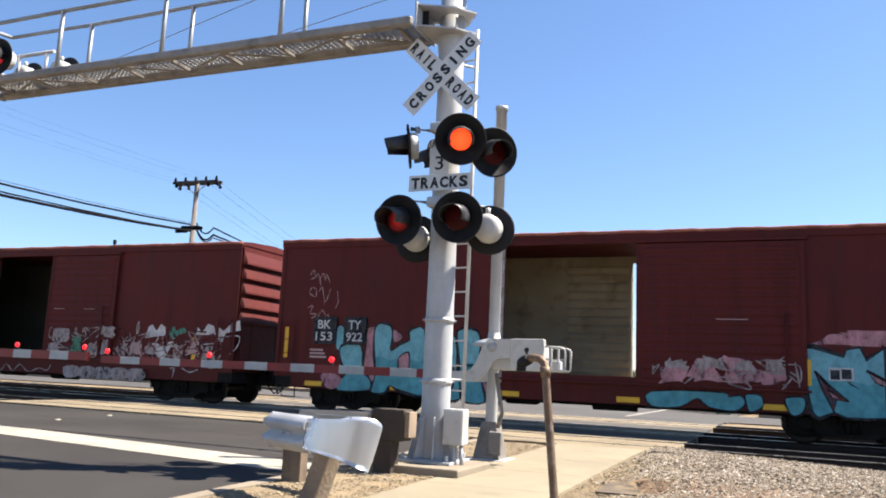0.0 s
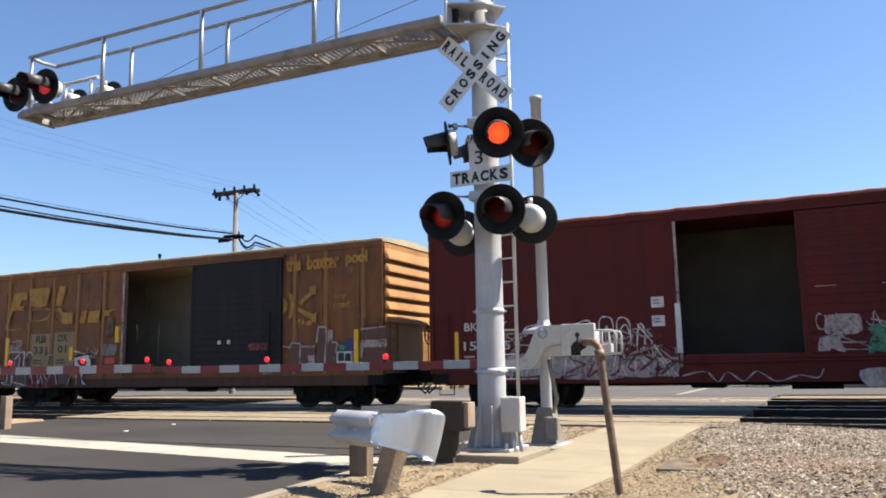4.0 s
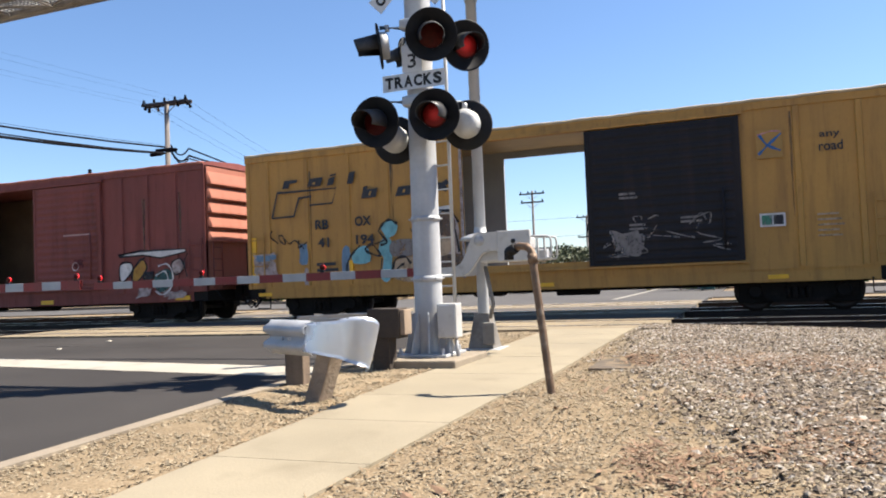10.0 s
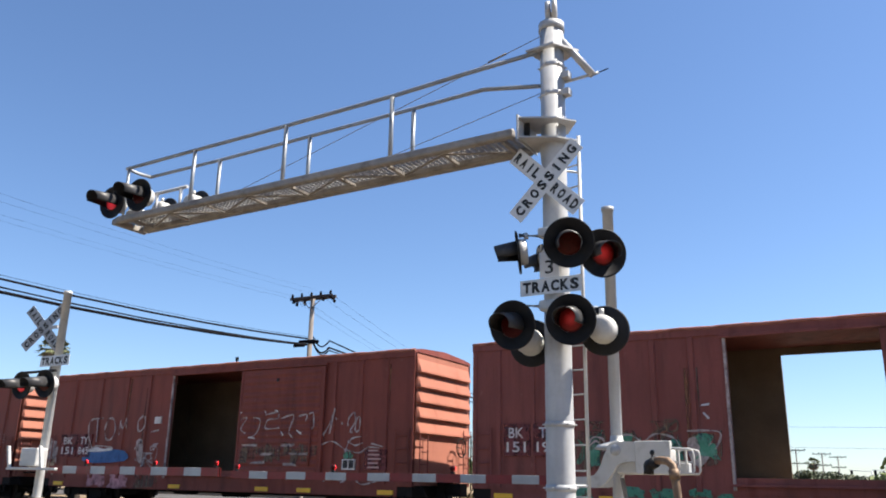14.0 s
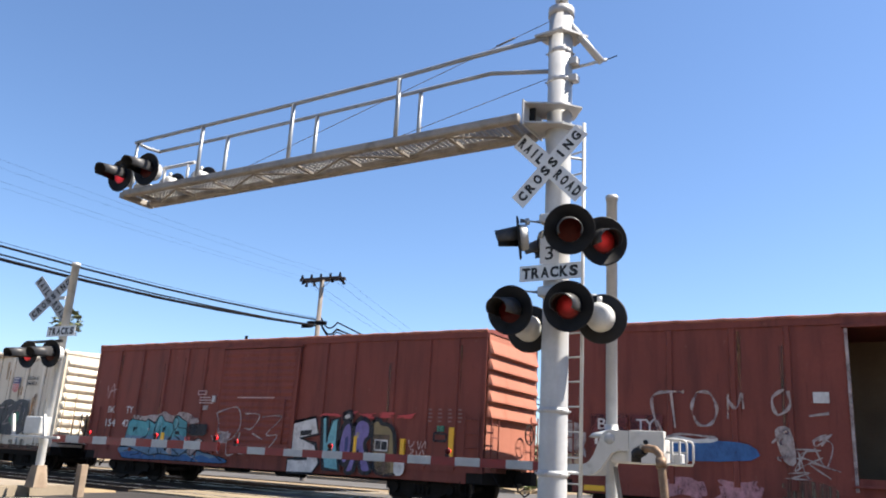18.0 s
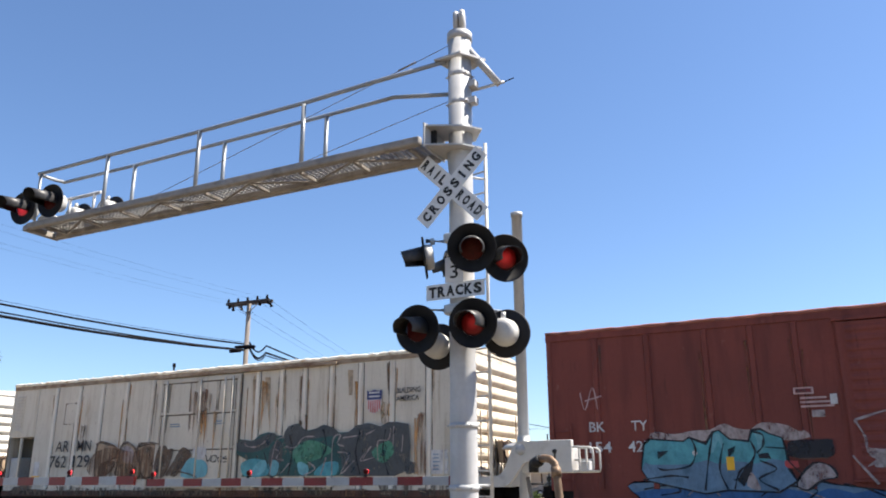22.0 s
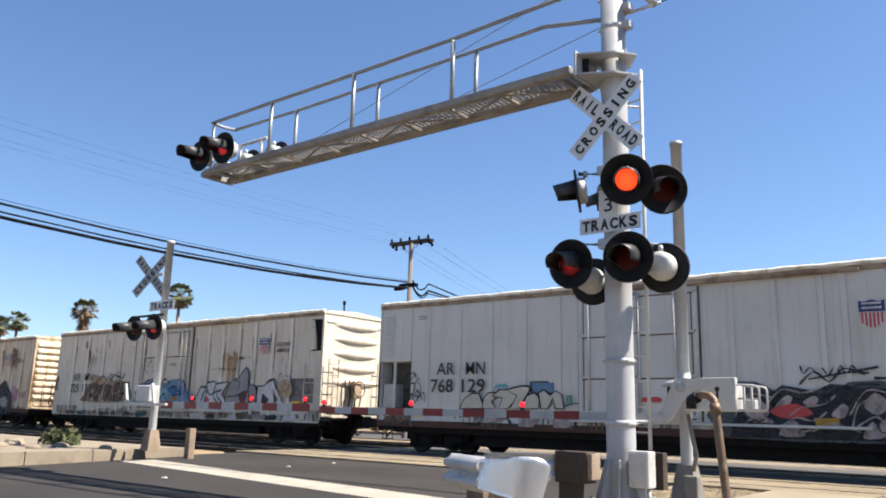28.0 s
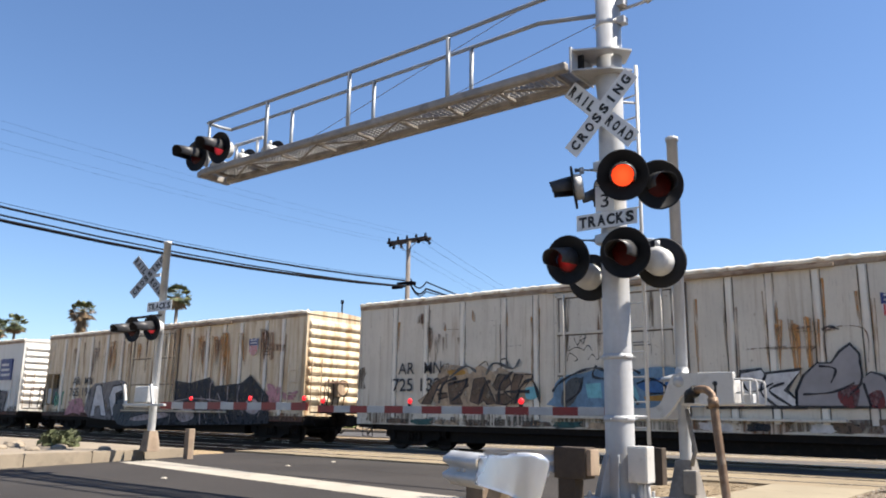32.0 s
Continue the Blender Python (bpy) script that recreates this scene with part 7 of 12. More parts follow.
def car_five():
    c = boxcar("faded red ribbed boxcar with green graffiti and an open door", -76.64, -60.92, 4.42, OXIDE, (6.35, 9.4), (9.4, 12.0), OXIDE, (7.05, 9.5), IN_BROWN, (0.75, 1.68, 2.64, 3.69, 4.7, 5.58, 12.75, 13.7, 14.7), OXIDE, slats=False, end_mat=OXIDE_LIT)
    two_plates(c, (0.9, 1.61), (1.7, 2.46), 1.6, 2.37, ("BK", "TY"), ("151", "198"), PAINT["maroon"])
    for k, box_ in enumerate(((2.71, 3.58, 1.22, 2.24), (3.63, 4.42, 1.22, 2.21), (4.50, 5.28, 1.22, 2.16), (5.39, 6.19, 1.38, 2.17))):
        patch(c, *box_, "grime", 61 + k, P0 - 0.002, ragged=0.8)
        patch(c, *box_, "green", 161 + k, P0, ragged=2.6)
    patch(c, 3.07, 3.42, 1.35, 1.77, "green", 66, P0 + 0.002, ragged=1.0)
    patch(c, 5.05, 5.31, 1.48, 1.96, "green", 67, P0 + 0.002, ragged=1.0)
    patch(c, 4.16, 4.48, 1.28, 1.61, "green", 68, P0 + 0.002, ragged=1.0)
    coat(c, "pale", [(5.43, 1.99), (5.89, 1.95), (5.83, 1.57), (5.59, 1.38), (5.41, 1.62)], lift=P0)
    strokes(c, [[(3.07, 1.71), (3.2, 2.01), (3.46, 1.99), (3.54, 1.78)], [(3.14, 1.84), (3.32, 1.94), (3.48, 1.71)], [(3.78, 2.04), (4.12, 2.07), (4.39, 1.9)], [(4.47, 1.95), (4.72, 2.09), (5.12, 1.98), (5.25, 1.7)], [(4.58, 1.83), (4.8, 1.93), (5.06, 1.8)], [(5.4, 2.14), (6.09, 2.11), (5.99, 1.75)], [(3.79, 1.64), (3.93, 1.58), (4.04, 1.65)]], "pale", 0.045, P0 + 0.006)
    scribble(c, 3.06, 3.50, 2.15, 2.37, 5, "brown", 62, 0.04, P0)
    scribble(c, 4.60, 5.18, 2.09, 2.38, 6, "brown", 69, 0.04, P0)
    for k, box_ in enumerate(((2.19, 3.27, 0.56, 0.92), (3.60, 4.44, 0.68, 0.96), (4.40, 5.18, 0.58, 0.94), (5.33, 5.88, 0.72, 0.95), (5.89, 6.32, 0.57, 0.85))):
        patch(c, *box_, "green", 71 + k, ragged=1.1)
    strokes(c, [[(5.74, 2.69), (5.92, 2.71)], [(5.78, 2.53), (5.89, 2.4)]], "white", 0.05, P0)
    coat(c, "white", [(12.63, 1.95), (13.4, 2.04), (15.03, 2.03), (15.07, 1.95), (14.17, 1.81), (13.56, 1.92), (12.67, 1.9)], edge=0.03, lift=P0, soft=False)
    coat(c, "white", [(12.7, 1.68), (13.07, 1.72), (13.15, 1.51), (12.88, 1.24), (12.68, 1.22)], edge=0.03, lift=P0)
    coat(c, "gold", [(13.22, 1.57), (13.51, 1.79), (13.67, 1.54), (13.36, 1.21), (13.12, 1.22)], edge=0.03, lift=P0)
    coat(c, "darkgreen", [(13.99, 1.37), (14.46, 1.49), (14.56, 1.08), (14.12, 0.83), (13.93, 1.05)], edge=0.0, lift=P0)
    coat(c, "pale", [(14.57, 1.67), (14.86, 1.76), (14.98, 1.52), (14.76, 1.32), (14.57, 1.41)], edge=0.03, lift=P0)
    strokes(c, [[(14.08, 1.58), (14.4, 1.63), (14.59, 1.35), (14.53, 0.98), (14.23, 0.77), (13.97, 0.88)], [(13.99, 1.32), (14.31, 1.43), (14.41, 1.16), (14.13, 1.01)]], "white", 0.05, P0 + 0.01)
    strokes(c, [[(12.76, 1.19), (13.66, 1.04), (15.12, 1.05)], [(15.13, 1.91), (15, 1.65), (15.09, 1.25)], [(13.39, 1.77), (13.63, 1.85)]], "black", 0.05, P0 + 0.01)
    patch(c, 13.18, 13.88, 0.66, 1.04, "pale", 65, P0, ragged=1.8)
    patch(c, 14.04, 15.17, 0.60, 0.95, "pale", 70, P0, ragged=2.0)
    plate(c, 13.54, 13.89, 1.21, 1.44, PAINT["black"], "notice", -P0 - 0.024)
    plate(c, 11.00, 11.32, 1.64, 1.91, PAINT["maroon"], "notice", -0.121)
    plate(c, 10.6, 11.6, 2.62, 2.66, PAINT["dullred"], "chalk_mark", -0.121)
    bm = bmesh.new()
    ribbon(bm, [(11.05 + 0.12 * math.cos(t), 1.7 + 0.12 * math.sin(t)) for t in np.linspace(0, 6.28, 14)], 0.035, -0.121)
    part("chalk_ring", bm, PAINT["white"], c)
    tags(c, (0.6, 3.3, 7.0, 9.5, 14.6))


def car_six():
    c = boxcar("oxide red ribbed boxcar with white scrawled graffiti and open door", -94.34, -78.43, 4.43, OXIDE_B, (6.5, 9.62), (9.62, 12.85), OXIDE_B, None, IN_BROWN, (1.39, 2.84, 4.21, 5.33, 13.2, 14.14, 15.0), OXIDE_B, end_mat=OXIDE_LIT)
    two_plates(c, (0.98, 1.86), (1.92, 2.67), 1.55, 2.32, ("BK", "TY"), ("151", "845"), PAINT["maroon"])
    strokes(c, [[(2.61, 1.8), (2.43, 2.6), (2.61, 2.82), (3.16, 2.84)], [(2.87, 2.81), (2.95, 2.05)], [(3.45, 2.84), (3.32, 2.5), (3.46, 2.14), (3.73, 2.16), (3.86, 2.46), (3.72, 2.8), (3.45, 2.84)], [(4.08, 2.27), (4.1, 2.79)], [(4.07, 2.72), (4.25, 2.49), (4.39, 2.82)], [(4.39, 2.82), (4.41, 2.48)], [(5.23, 2.9), (4.99, 2.7), (5.08, 2.37), (5.33, 2.55), (5.3, 2.86)]], "pale", 0.07, P0, "large pale hand-scrawled letters")
    strokes(c, [[(5.68, 2.35), (6.06, 2.41)], [(4.94, 1.79), (5.29, 2.08), (5.25, 1.73), (5.06, 1.79)], [(5.72, 1.85), (5.98, 1.98), (5.88, 1.76)], [(2.5, 1.76), (3.06, 1.92), (3.81, 1.86)], [(2.53, 2.2), (2.77, 1.8)]], "pale", 0.06, P0)
    plate(c, 5.78, 6.08, 2.62, 2.84, PAINT["white"], "notice", -P0 - 0.004, "small white notice")
    coat(c, "blue", [(2.51, 1.75), (3.41, 1.8), (4.47, 1.75), (4.52, 1.42), (2.43, 1.38)], lift=P0 - 0.003)
    coat(c, "white", [(2.5, 1.8), (2.97, 1.88), (3.4, 1.82), (3.81, 1.87), (3.73, 1.76), (2.62, 1.72)], lift=P0)
    coat(c, "pale", [(5.01, 2.05), (5.31, 2.08), (5.39, 1.41), (5.16, 1.44)], lift=P0)
    for k, box_ in enumerate(((2.56, 3.62, 0.51, 1.06), (3.63, 4.84, 0.51, 1.04), (4.83, 6.28, 0.54, 1.09))):
        patch(c, *box_, "pink" if k < 2 else "grime", 171 + k, ragged=1.3)
    patch(c, 0.2, 0.95, 1.3, 2.2, "pale", 72, P0, ragged=1.6)
    patch(c, 0.3, 0.9, 0.9, 1.5, "tan", 79, P0, ragged=1.6)
    scribble(c, 5.0, 6.2, 1.1, 2.0, 9, "pale", 73, 0.03, P0)
    for k in range(9):
        a = 9.75 + 0.33 * k
        patch(c, a, a + 0.42, 1.3 + 0.13 * (k % 3), 1.9 + 0.1 * (k % 2), "grime" if k % 3 else "brown", 75 + k, 0.118, ragged=1.4)
    for k, (u, z) in enumerate(((9.8, 1.85), (10.5, 1.6), (11.3, 1.85), (11.8, 1.6), (10.2, 1.35), (11.4, 1.3))):
        patch(c, u, u + 0.75, z, z + 0.1, "pale", 185 + k, 0.12, ragged=1.6)
    strokes(c, [[(9.73, 2.66), (9.99, 2.7), (9.77, 2.39), (9.97, 2.25)], [(10.24, 2.71), (10.53, 2.63), (10.43, 2.26), (10.19, 2.12)], [(10.72, 2.77), (11.2, 2.84), (11.21, 2.66), (10.85, 2.63), (10.77, 2.38), (11.3, 2.39)], [(11.37, 2.66), (11.83, 2.74), (11.69, 2.29), (11.84, 2.1)], [(12, 2.7), (12.32, 2.75), (12.29, 2.56)], [(12.4, 2.75), (12.56, 2.78), (12.59, 2.37), (12.46, 2.41)]], "pale", 0.05, 0.124)
    strokes(c, [[(9.7, 2.85), (9.77, 2.88)], [(10.69, 2.88), (10.74, 2.84)], [(11.09, 2.9), (11.22, 2.87)], [(10.09, 2.13), (10.36, 2.1)], [(11.38, 2.29), (11.47, 2.16)], [(11.97, 2.31), (12.15, 2.21)]], "white", 0.06, 0.124)
    strokes(c, [[(12.89, 2.16), (13.12, 2.49), (13.27, 2.9)], [(13.27, 2.9), (13.12, 2.2)], [(13.32, 2.64), (13.36, 2.59)], [(13.53, 2.51), (13.58, 2.45)], [(13.76, 2.41), (13.78, 2.61), (13.96, 2.77), (14.01, 2.53), (13.85, 2.28), (13.95, 2.24)], [(14.01, 2.28), (14.06, 2.58), (14.17, 2.63), (14.16, 2.3), (14.02, 2.24)]], "pale", 0.055, P0)
    strokes(c, [[(12.87, 1.91), (13.26, 1.99), (13.71, 1.76)], [(13.7, 1.7), (13.89, 2.04), (14.24, 2.12)], [(13.7, 1.77), (14.19, 1.68), (14.46, 1.82), (14.86, 1.81)], [(13.79, 1.99), (14.04, 1.88), (14.31, 1.95)], [(14.58, 1.93), (14.98, 1.84)]], "pale", 0.045, P0)
    strokes(c, [[(13.0, 0.9), (13.3, 1.2), (13.6, 0.9), (14.0, 1.1), (14.3, 0.85), (15.0, 1.0)]], "pale", 0.05, P0)
    coat(c, "green", [(13.69, 1.72), (13.95, 1.67), (13.96, 1.52), (13.68, 1.52)], lift=P0)
    plate(c, 13.62, 14.05, 1.23, 1.51, PAINT["white"], "notice", -P0 - 0.016, "instruction plate framed in white")
    plate(c, 13.66, 13.82, 1.27, 1.48, PAINT["black"], "notice", -P0 - 0.02)
    plate(c, 13.86, 14.02, 1.27, 1.48, PAINT["black"], "notice", -P0 - 0.02)
    plate(c, 14.37, 15.09, 1.23, 1.77, PAINT["maroon"], "notice", -P0 - 0.006, "dark panel of small stencils")
    bars(c, 14.5, 1.72, 0.42, 5, "dullred", 0.04, 0.11, -P0 - 0.012)
    plate(c, 11.05, 11.15, 3.75, 3.85, PAINT["black"], "door_tag", -0.121)
    tags(c, (0.8, 6.7, 10.4, 12.0, 14.8))


def car_seven():
    c = boxcar("oxide red ribbed boxcar with closed door and colourful graffiti letters", -112.01, -96.2, 4.44, OXIDE_B, (6.33, 9.52), (6.33, 9.52), OXIDE_B, None, IN_BROWN, (1.19, 2.4, 3.67, 4.63, 5.5, 10.5, 11.54, 12.93, 14.04, 14.93), OXIDE_B, closed=True, slats=False, end_mat=OXIDE_LIT)
    words(c, "BK   TY", 0.98, 2.1, 1.35, 0.22, "white", -P0 - 0.004)
    words(c, "154  427", 0.96, 1.64, 1.42, 0.24, "white", -P0 - 0.004)
    coat(c, "pale", [(2.45, 2.06), (2.87, 2), (3.25, 2.06), (3.62, 2.07), (3.91, 2.19), (4.13, 2.09), (4.42, 2.05), (4.67, 2.18), (5.12, 2.12), (5.36, 1.98), (5.47, 2), (5.32, 1.81), (2.57, 1.89)], lift=P0 - 0.004)
    coat(c, "teal", [(2.19, 1.8), (2.32, 1.91), (3.04, 1.84), (3.17, 1.92), (3.51, 1.78), (3.67, 2.02), (3.8, 2.05), (4, 1.86), (4.37, 1.81), (4.45, 2.03), (4.63, 2.05), (4.79, 1.95), (5.03, 1.86), (5.08, 1.58), (5.1, 1.25), (5.22, 1), (4.86, 0.79), (3.88, 0.83), (3.42, 0.76), (2.25, 1.02), (2.1, 1.26)], edge=0.03, tone="steel", lift=P0, soft=False)
    coat(c, "cyan", [(3.59, 1.61), (3.67, 1.94), (3.79, 1.98), (3.87, 1.78), (3.84, 1.61), (3.77, 1.84), (3.66, 1.61)], lift=P0)
    coat(c, "cyan", [(4.5, 1.96), (4.62, 2), (4.68, 1.87), (4.62, 1.59), (4.53, 1.52), (4.54, 1.82)], lift=P0)
    strokes(c, [[(3.23, 1.88), (3.29, 1.62), (3.14, 1.33), (2.63, 1.25), (2.46, 1.3)], [(3.67, 1.98), (3.55, 1.5), (3.42, 0.83)], [(3.87, 1.78), (3.75, 1.26), (3.88, 0.85)], [(4.41, 1.82), (4.48, 1.59), (4.38, 1.39), (4.14, 1.2), (4.01, 0.85)], [(4.45, 2), (4.66, 1.93), (4.64, 1.7), (4.51, 1.57)], [(4.69, 1.68), (5.06, 1.65)], [(4.55, 1.42), (4.86, 1.25), (4.51, 1.05), (4.86, 0.83)], [(5.09, 1.41), (5.3, 1.16)], [(2.13, 1.05), (2.74, 1.13), (3.1, 1.09)], [(4.01, 1.03), (4.35, 1.14)]], "black", 0.045, P0 + 0.02)
    coat(c, "black", [(2.48, 1.48), (2.48, 1.64), (2.72, 1.65), (2.61, 1.56)], lift=P0 + 0.012, soft=False)
    coat(c, "black", [(3.94, 1.47), (3.94, 1.65), (4.1, 1.72), (4.07, 1.6)], lift=P0 + 0.012, soft=False)
    coat(c, "black", [(4.53, 1.55), (4.73, 1.57), (4.78, 1.45), (4.55, 1.46)], lift=P0 + 0.012, soft=False)
    coat(c, "black", [(4.08, 1.03), (4.29, 1.35), (4.43, 1.41), (4.38, 1.2), (4.2, 0.9)], lift=P0 + 0.012, soft=False)
    coat(c, "white", [(3.21, 1.6), (3.28, 1.68), (3.33, 1.59), (3.26, 1.51)], lift=P0 + 0.012, soft=False)
    coat(c, "pale", [(4.26, 0.92), (4.36, 1.19), (4.47, 1.01), (4.5, 0.83)], lift=P0 + 0.012)
    coat(c, "pale", [(5.2, 0.97), (5.55, 1.35), (5.86, 1.29), (5.95, 1.08), (5.67, 1.02), (5.39, 0.83)], edge=0.025, lift=P0 - 0.004)
    patch(c, 5.01, 5.30, 1.25, 1.42, "red", 93, P0 + 0.012, ragged=0.8)
    coat(c, "steel", [(1.89, 1), (3.77, 0.99), (5.51, 1), (5.91, 0.94), (6.84, 0.8), (6.74, 0.65), (4.83, 0.65), (2.36, 0.62), (1.97, 0.72)], edge=0.02, tone="blue", lift=0.004)
    strokes(c, [[(2.13, 0.85), (2.67, 0.94), (2.9, 0.81), (2.48, 0.73)], [(3.42, 0.78), (3.6, 0.92), (4.06, 0.86)], [(4.5, 0.71), (4.85, 0.91), (5.54, 0.85), (5.4, 0.67)], [(6.04, 0.95), (6.44, 0.86), (6.8, 0.69)]], "black", 0.04, 0.02)
    strokes(c, [[(3.05, 0.74), (3.42, 0.93), (3.7, 0.72)], [(5.2, 0.87), (5.7, 0.67)]], "pale", 0.03, 0.02)
    patch(c, 2.35, 4.34, 0.83, 1.02, "cyan", 92, 0.006, ragged=1.8)
    patch(c, 5.08, 6.01, 1.44, 1.83, "black", 94, P0, ragged=0.4)
    patch(c, 5.17, 5.89, 1.40, 1.79, "mauve", 194, P0 - 0.002, ragged=0.6)
    strokes(c, [[(6.4, 2.16), (7.25, 2.34), (7.47, 1.81), (7.11, 1.37), (6.6, 1.48), (6.54, 1.85), (6.4, 2.16)], [(7.61, 2.15), (8.22, 2.12), (7.95, 1.72), (7.64, 1.73)], [(7.49, 1.59), (7.45, 1.02), (8.04, 1.01)], [(8.33, 2.07), (9.1, 2.08), (8.56, 1.56), (9, 1.54), (8.66, 1.13)], [(6.28, 1.48), (6.66, 0.94)], [(6.98, 1.61), (7, 0.95), (7.3, 0.95)], [(8, 1.58), (8.41, 1.42)]], "pale", 0.05, 0.12)
    patch(c, 6.4, 7.2, 1.2, 1.7, "pale", 90, 0.118, ragged=2.2)
    plate(c, 5.35, 5.73, 2.72, 2.86, PAINT["dullred"], "notice", -P0 - 0.004)
    plate(c, 5.39, 5.69, 2.75, 2.83, PAINT["maroon"], "notice", -P0 - 0.007)
    bars(c, 5.46, 2.62, 0.62, 3, "dullred", 0.04, 0.085, -P0 - 0.004)
    plate(c, 6.02, 6.15, 2.5, 2.7, PAINT["white"], "notice", -P0 - 0.006)
    bars(c, 5.65, 2.25, 0.3, 1, "pale", 0.14, 0.2, -P0 - 0.004)
    plate(c, 7.2, 8.7, 2.62, 2.66, PAINT["dullred"], "chalk_mark", -0.121)
    for k in range(5):
        patch(c, 10.4 + 0.65 * k, 11.3 + 0.65 * k, 2.1, 2.26 + 0.04 * (k % 2), "red", 95 + k, P0 - 0.003, ragged=2.4)
    coat(c, "white", [(9.52, 1.94), (10.35, 2.11), (10.51, 1.63), (9.83, 1.49), (10.42, 1.36), (10.61, 0.83), (10.38, 0.55), (9.43, 0.53), (9.42, 0.9), (10.05, 0.95), (9.49, 1.12), (9.44, 1.64)], edge=0.07, rim="black", lift=P0, soft=False)
    coat(c, "black", [(9.82, 1.71), (10.25, 1.75), (10.23, 1.61), (9.83, 1.57)], lift=P0, soft=False)
    coat(c, "black", [(9.65, 1), (10.17, 1.02), (10.15, 0.9), (9.68, 0.87)], lift=P0, soft=False)
    coat(c, "cyan", [(10.58, 2.11), (10.78, 2.11), (10.83, 1.41), (10.94, 2.02), (11.2, 2.09), (11.21, 1.4), (11.33, 0.66), (10.77, 0.69), (10.66, 1.22)], edge=0.075, rim="black", lift=P0, soft=False)
    coat(c, "purple", [(11.25, 1.33), (11.37, 1.87), (11.59, 2), (11.71, 1.72), (11.71, 1.19), (11.55, 0.85), (11.37, 0.92)], edge=0.075, rim="black", lift=P0)
    coat(c, "navy", [(11.47, 1.53), (11.57, 1.58), (11.58, 1.26), (11.49, 1.18)], lift=P0)
    coat(c, "white", [(11.36, 2.2), (11.59, 2.27), (11.65, 2.08), (11.4, 2.03)], edge=0.075, rim="black", lift=P0)
    coat(c, "purple", [(11.75, 1.88), (12, 2.1), (12.29, 1.96), (12.3, 1.63), (12.15, 1.44), (12.29, 1.05), (12.41, 0.71), (12.06, 0.69), (11.94, 1.22), (11.83, 0.69), (11.55, 0.67), (11.73, 1.19)], edge=0.075, rim="black", lift=P0)
    coat(c, "pale", [(11.84, 1.7), (11.95, 1.72), (11.94, 1.58), (11.85, 1.57)], lift=P0)
    coat(c, "cream", [(12.39, 2.01), (12.59, 2.08), (12.69, 1.97), (12.93, 1.93), (13.11, 1.73), (13.17, 1.22), (13.2, 0.68), (12.62, 0.69), (12.46, 0.98), (12.41, 1.5)], edge=0.075, rim="black", lift=P0)
    coat(c, "brown", [(12.54, 1.17), (12.92, 1.19), (13.06, 0.69), (12.62, 0.69)], lift=P0)
    coat(c, "white", [(13.19, 1.09), (13.46, 1.1), (13.47, 0.7), (13.19, 0.68)], lift=P0)
    plate(c, 12.44, 12.97, 1.21, 1.68, PAINT["brown"], "notice", -P0 - 0.034)
    plate(c, 12.50, 12.93, 1.25, 1.55, PAINT["white"], "notice", -P0 - 0.038, "instruction plate framed in white")
    plate(c, 12.53, 12.70, 1.29, 1.52, PAINT["black"], "notice", -P0 - 0.042)
    plate(c, 12.73, 12.91, 1.28, 1.50, PAINT["black"], "notice", -P0 - 0.042)
    for box_ in ((11.78, 11.88, 1.07, 1.62), (13.33, 13.45, 1.02, 1.59), (14.82, 14.96, 1.02, 1.92), (3.90, 4.05, 1.23, 1.50)):
        plate(c, *box_, YELLOW_TAG, "reflector", -P0 - 0.03, "upright yellow reflector")
    plate(c, 14.43, 14.64, 1.81, 1.96, PAINT["green"], "notice", -P0 - 0.01)
    strokes(c, [[(14.36, 1.77), (14.73, 1.75)], [(14.73, 1.75), (14.73, 1.57)], [(14.73, 1.57), (14.35, 1.57)], [(14.35, 1.57), (14.36, 1.77)]], "black", 0.06, P0)
    strokes(c, [[(13.58, 1.57), (13.64, 1.38), (13.78, 1.54)], [(13.87, 1.54), (13.91, 1.35), (13.98, 1.54)], [(14, 1.37), (14.1, 1.55), (14.11, 1.37)], [(13.64, 1.33), (13.75, 1.3), (13.6, 1.14), (13.75, 1.13)], [(13.84, 1.29), (13.91, 1.14), (14.02, 1.32), (14.12, 1.13)]], "dullred", 0.035, P0)
    for k in range(4):
        bars(c, 14.15 + 0.3 * k, 2.35, 0.13, 4, "mauve2", 0.04, 0.1, -P0 - 0.004)
    strokes(c, [[(0.8, 3.0), (0.9, 2.6), (1.1, 3.1), (1.2, 2.6)], [(0.9, 2.8), (1.3, 2.9)]], "dullred", 0.03, P0)


def marks_reefer(c, u, z0, w, low):
    words(c, "AR MN", u + 0.2, z0 + 0.52, w - 0.2, 0.34, "lettering", -P0 - 0.004, 0.003)
    words(c, low, u, z0 + 0.02, w, 0.38, "lettering", -P0 - 0.004)


def slogan(c, u, z):
    words(c, "BUILDING", u, z + 0.2, 0.72, 0.14, "lettering", -P0 - 0.004)
    words(c, "AMERICA", u, z, 0.68, 0.14, "lettering", -P0 - 0.004)


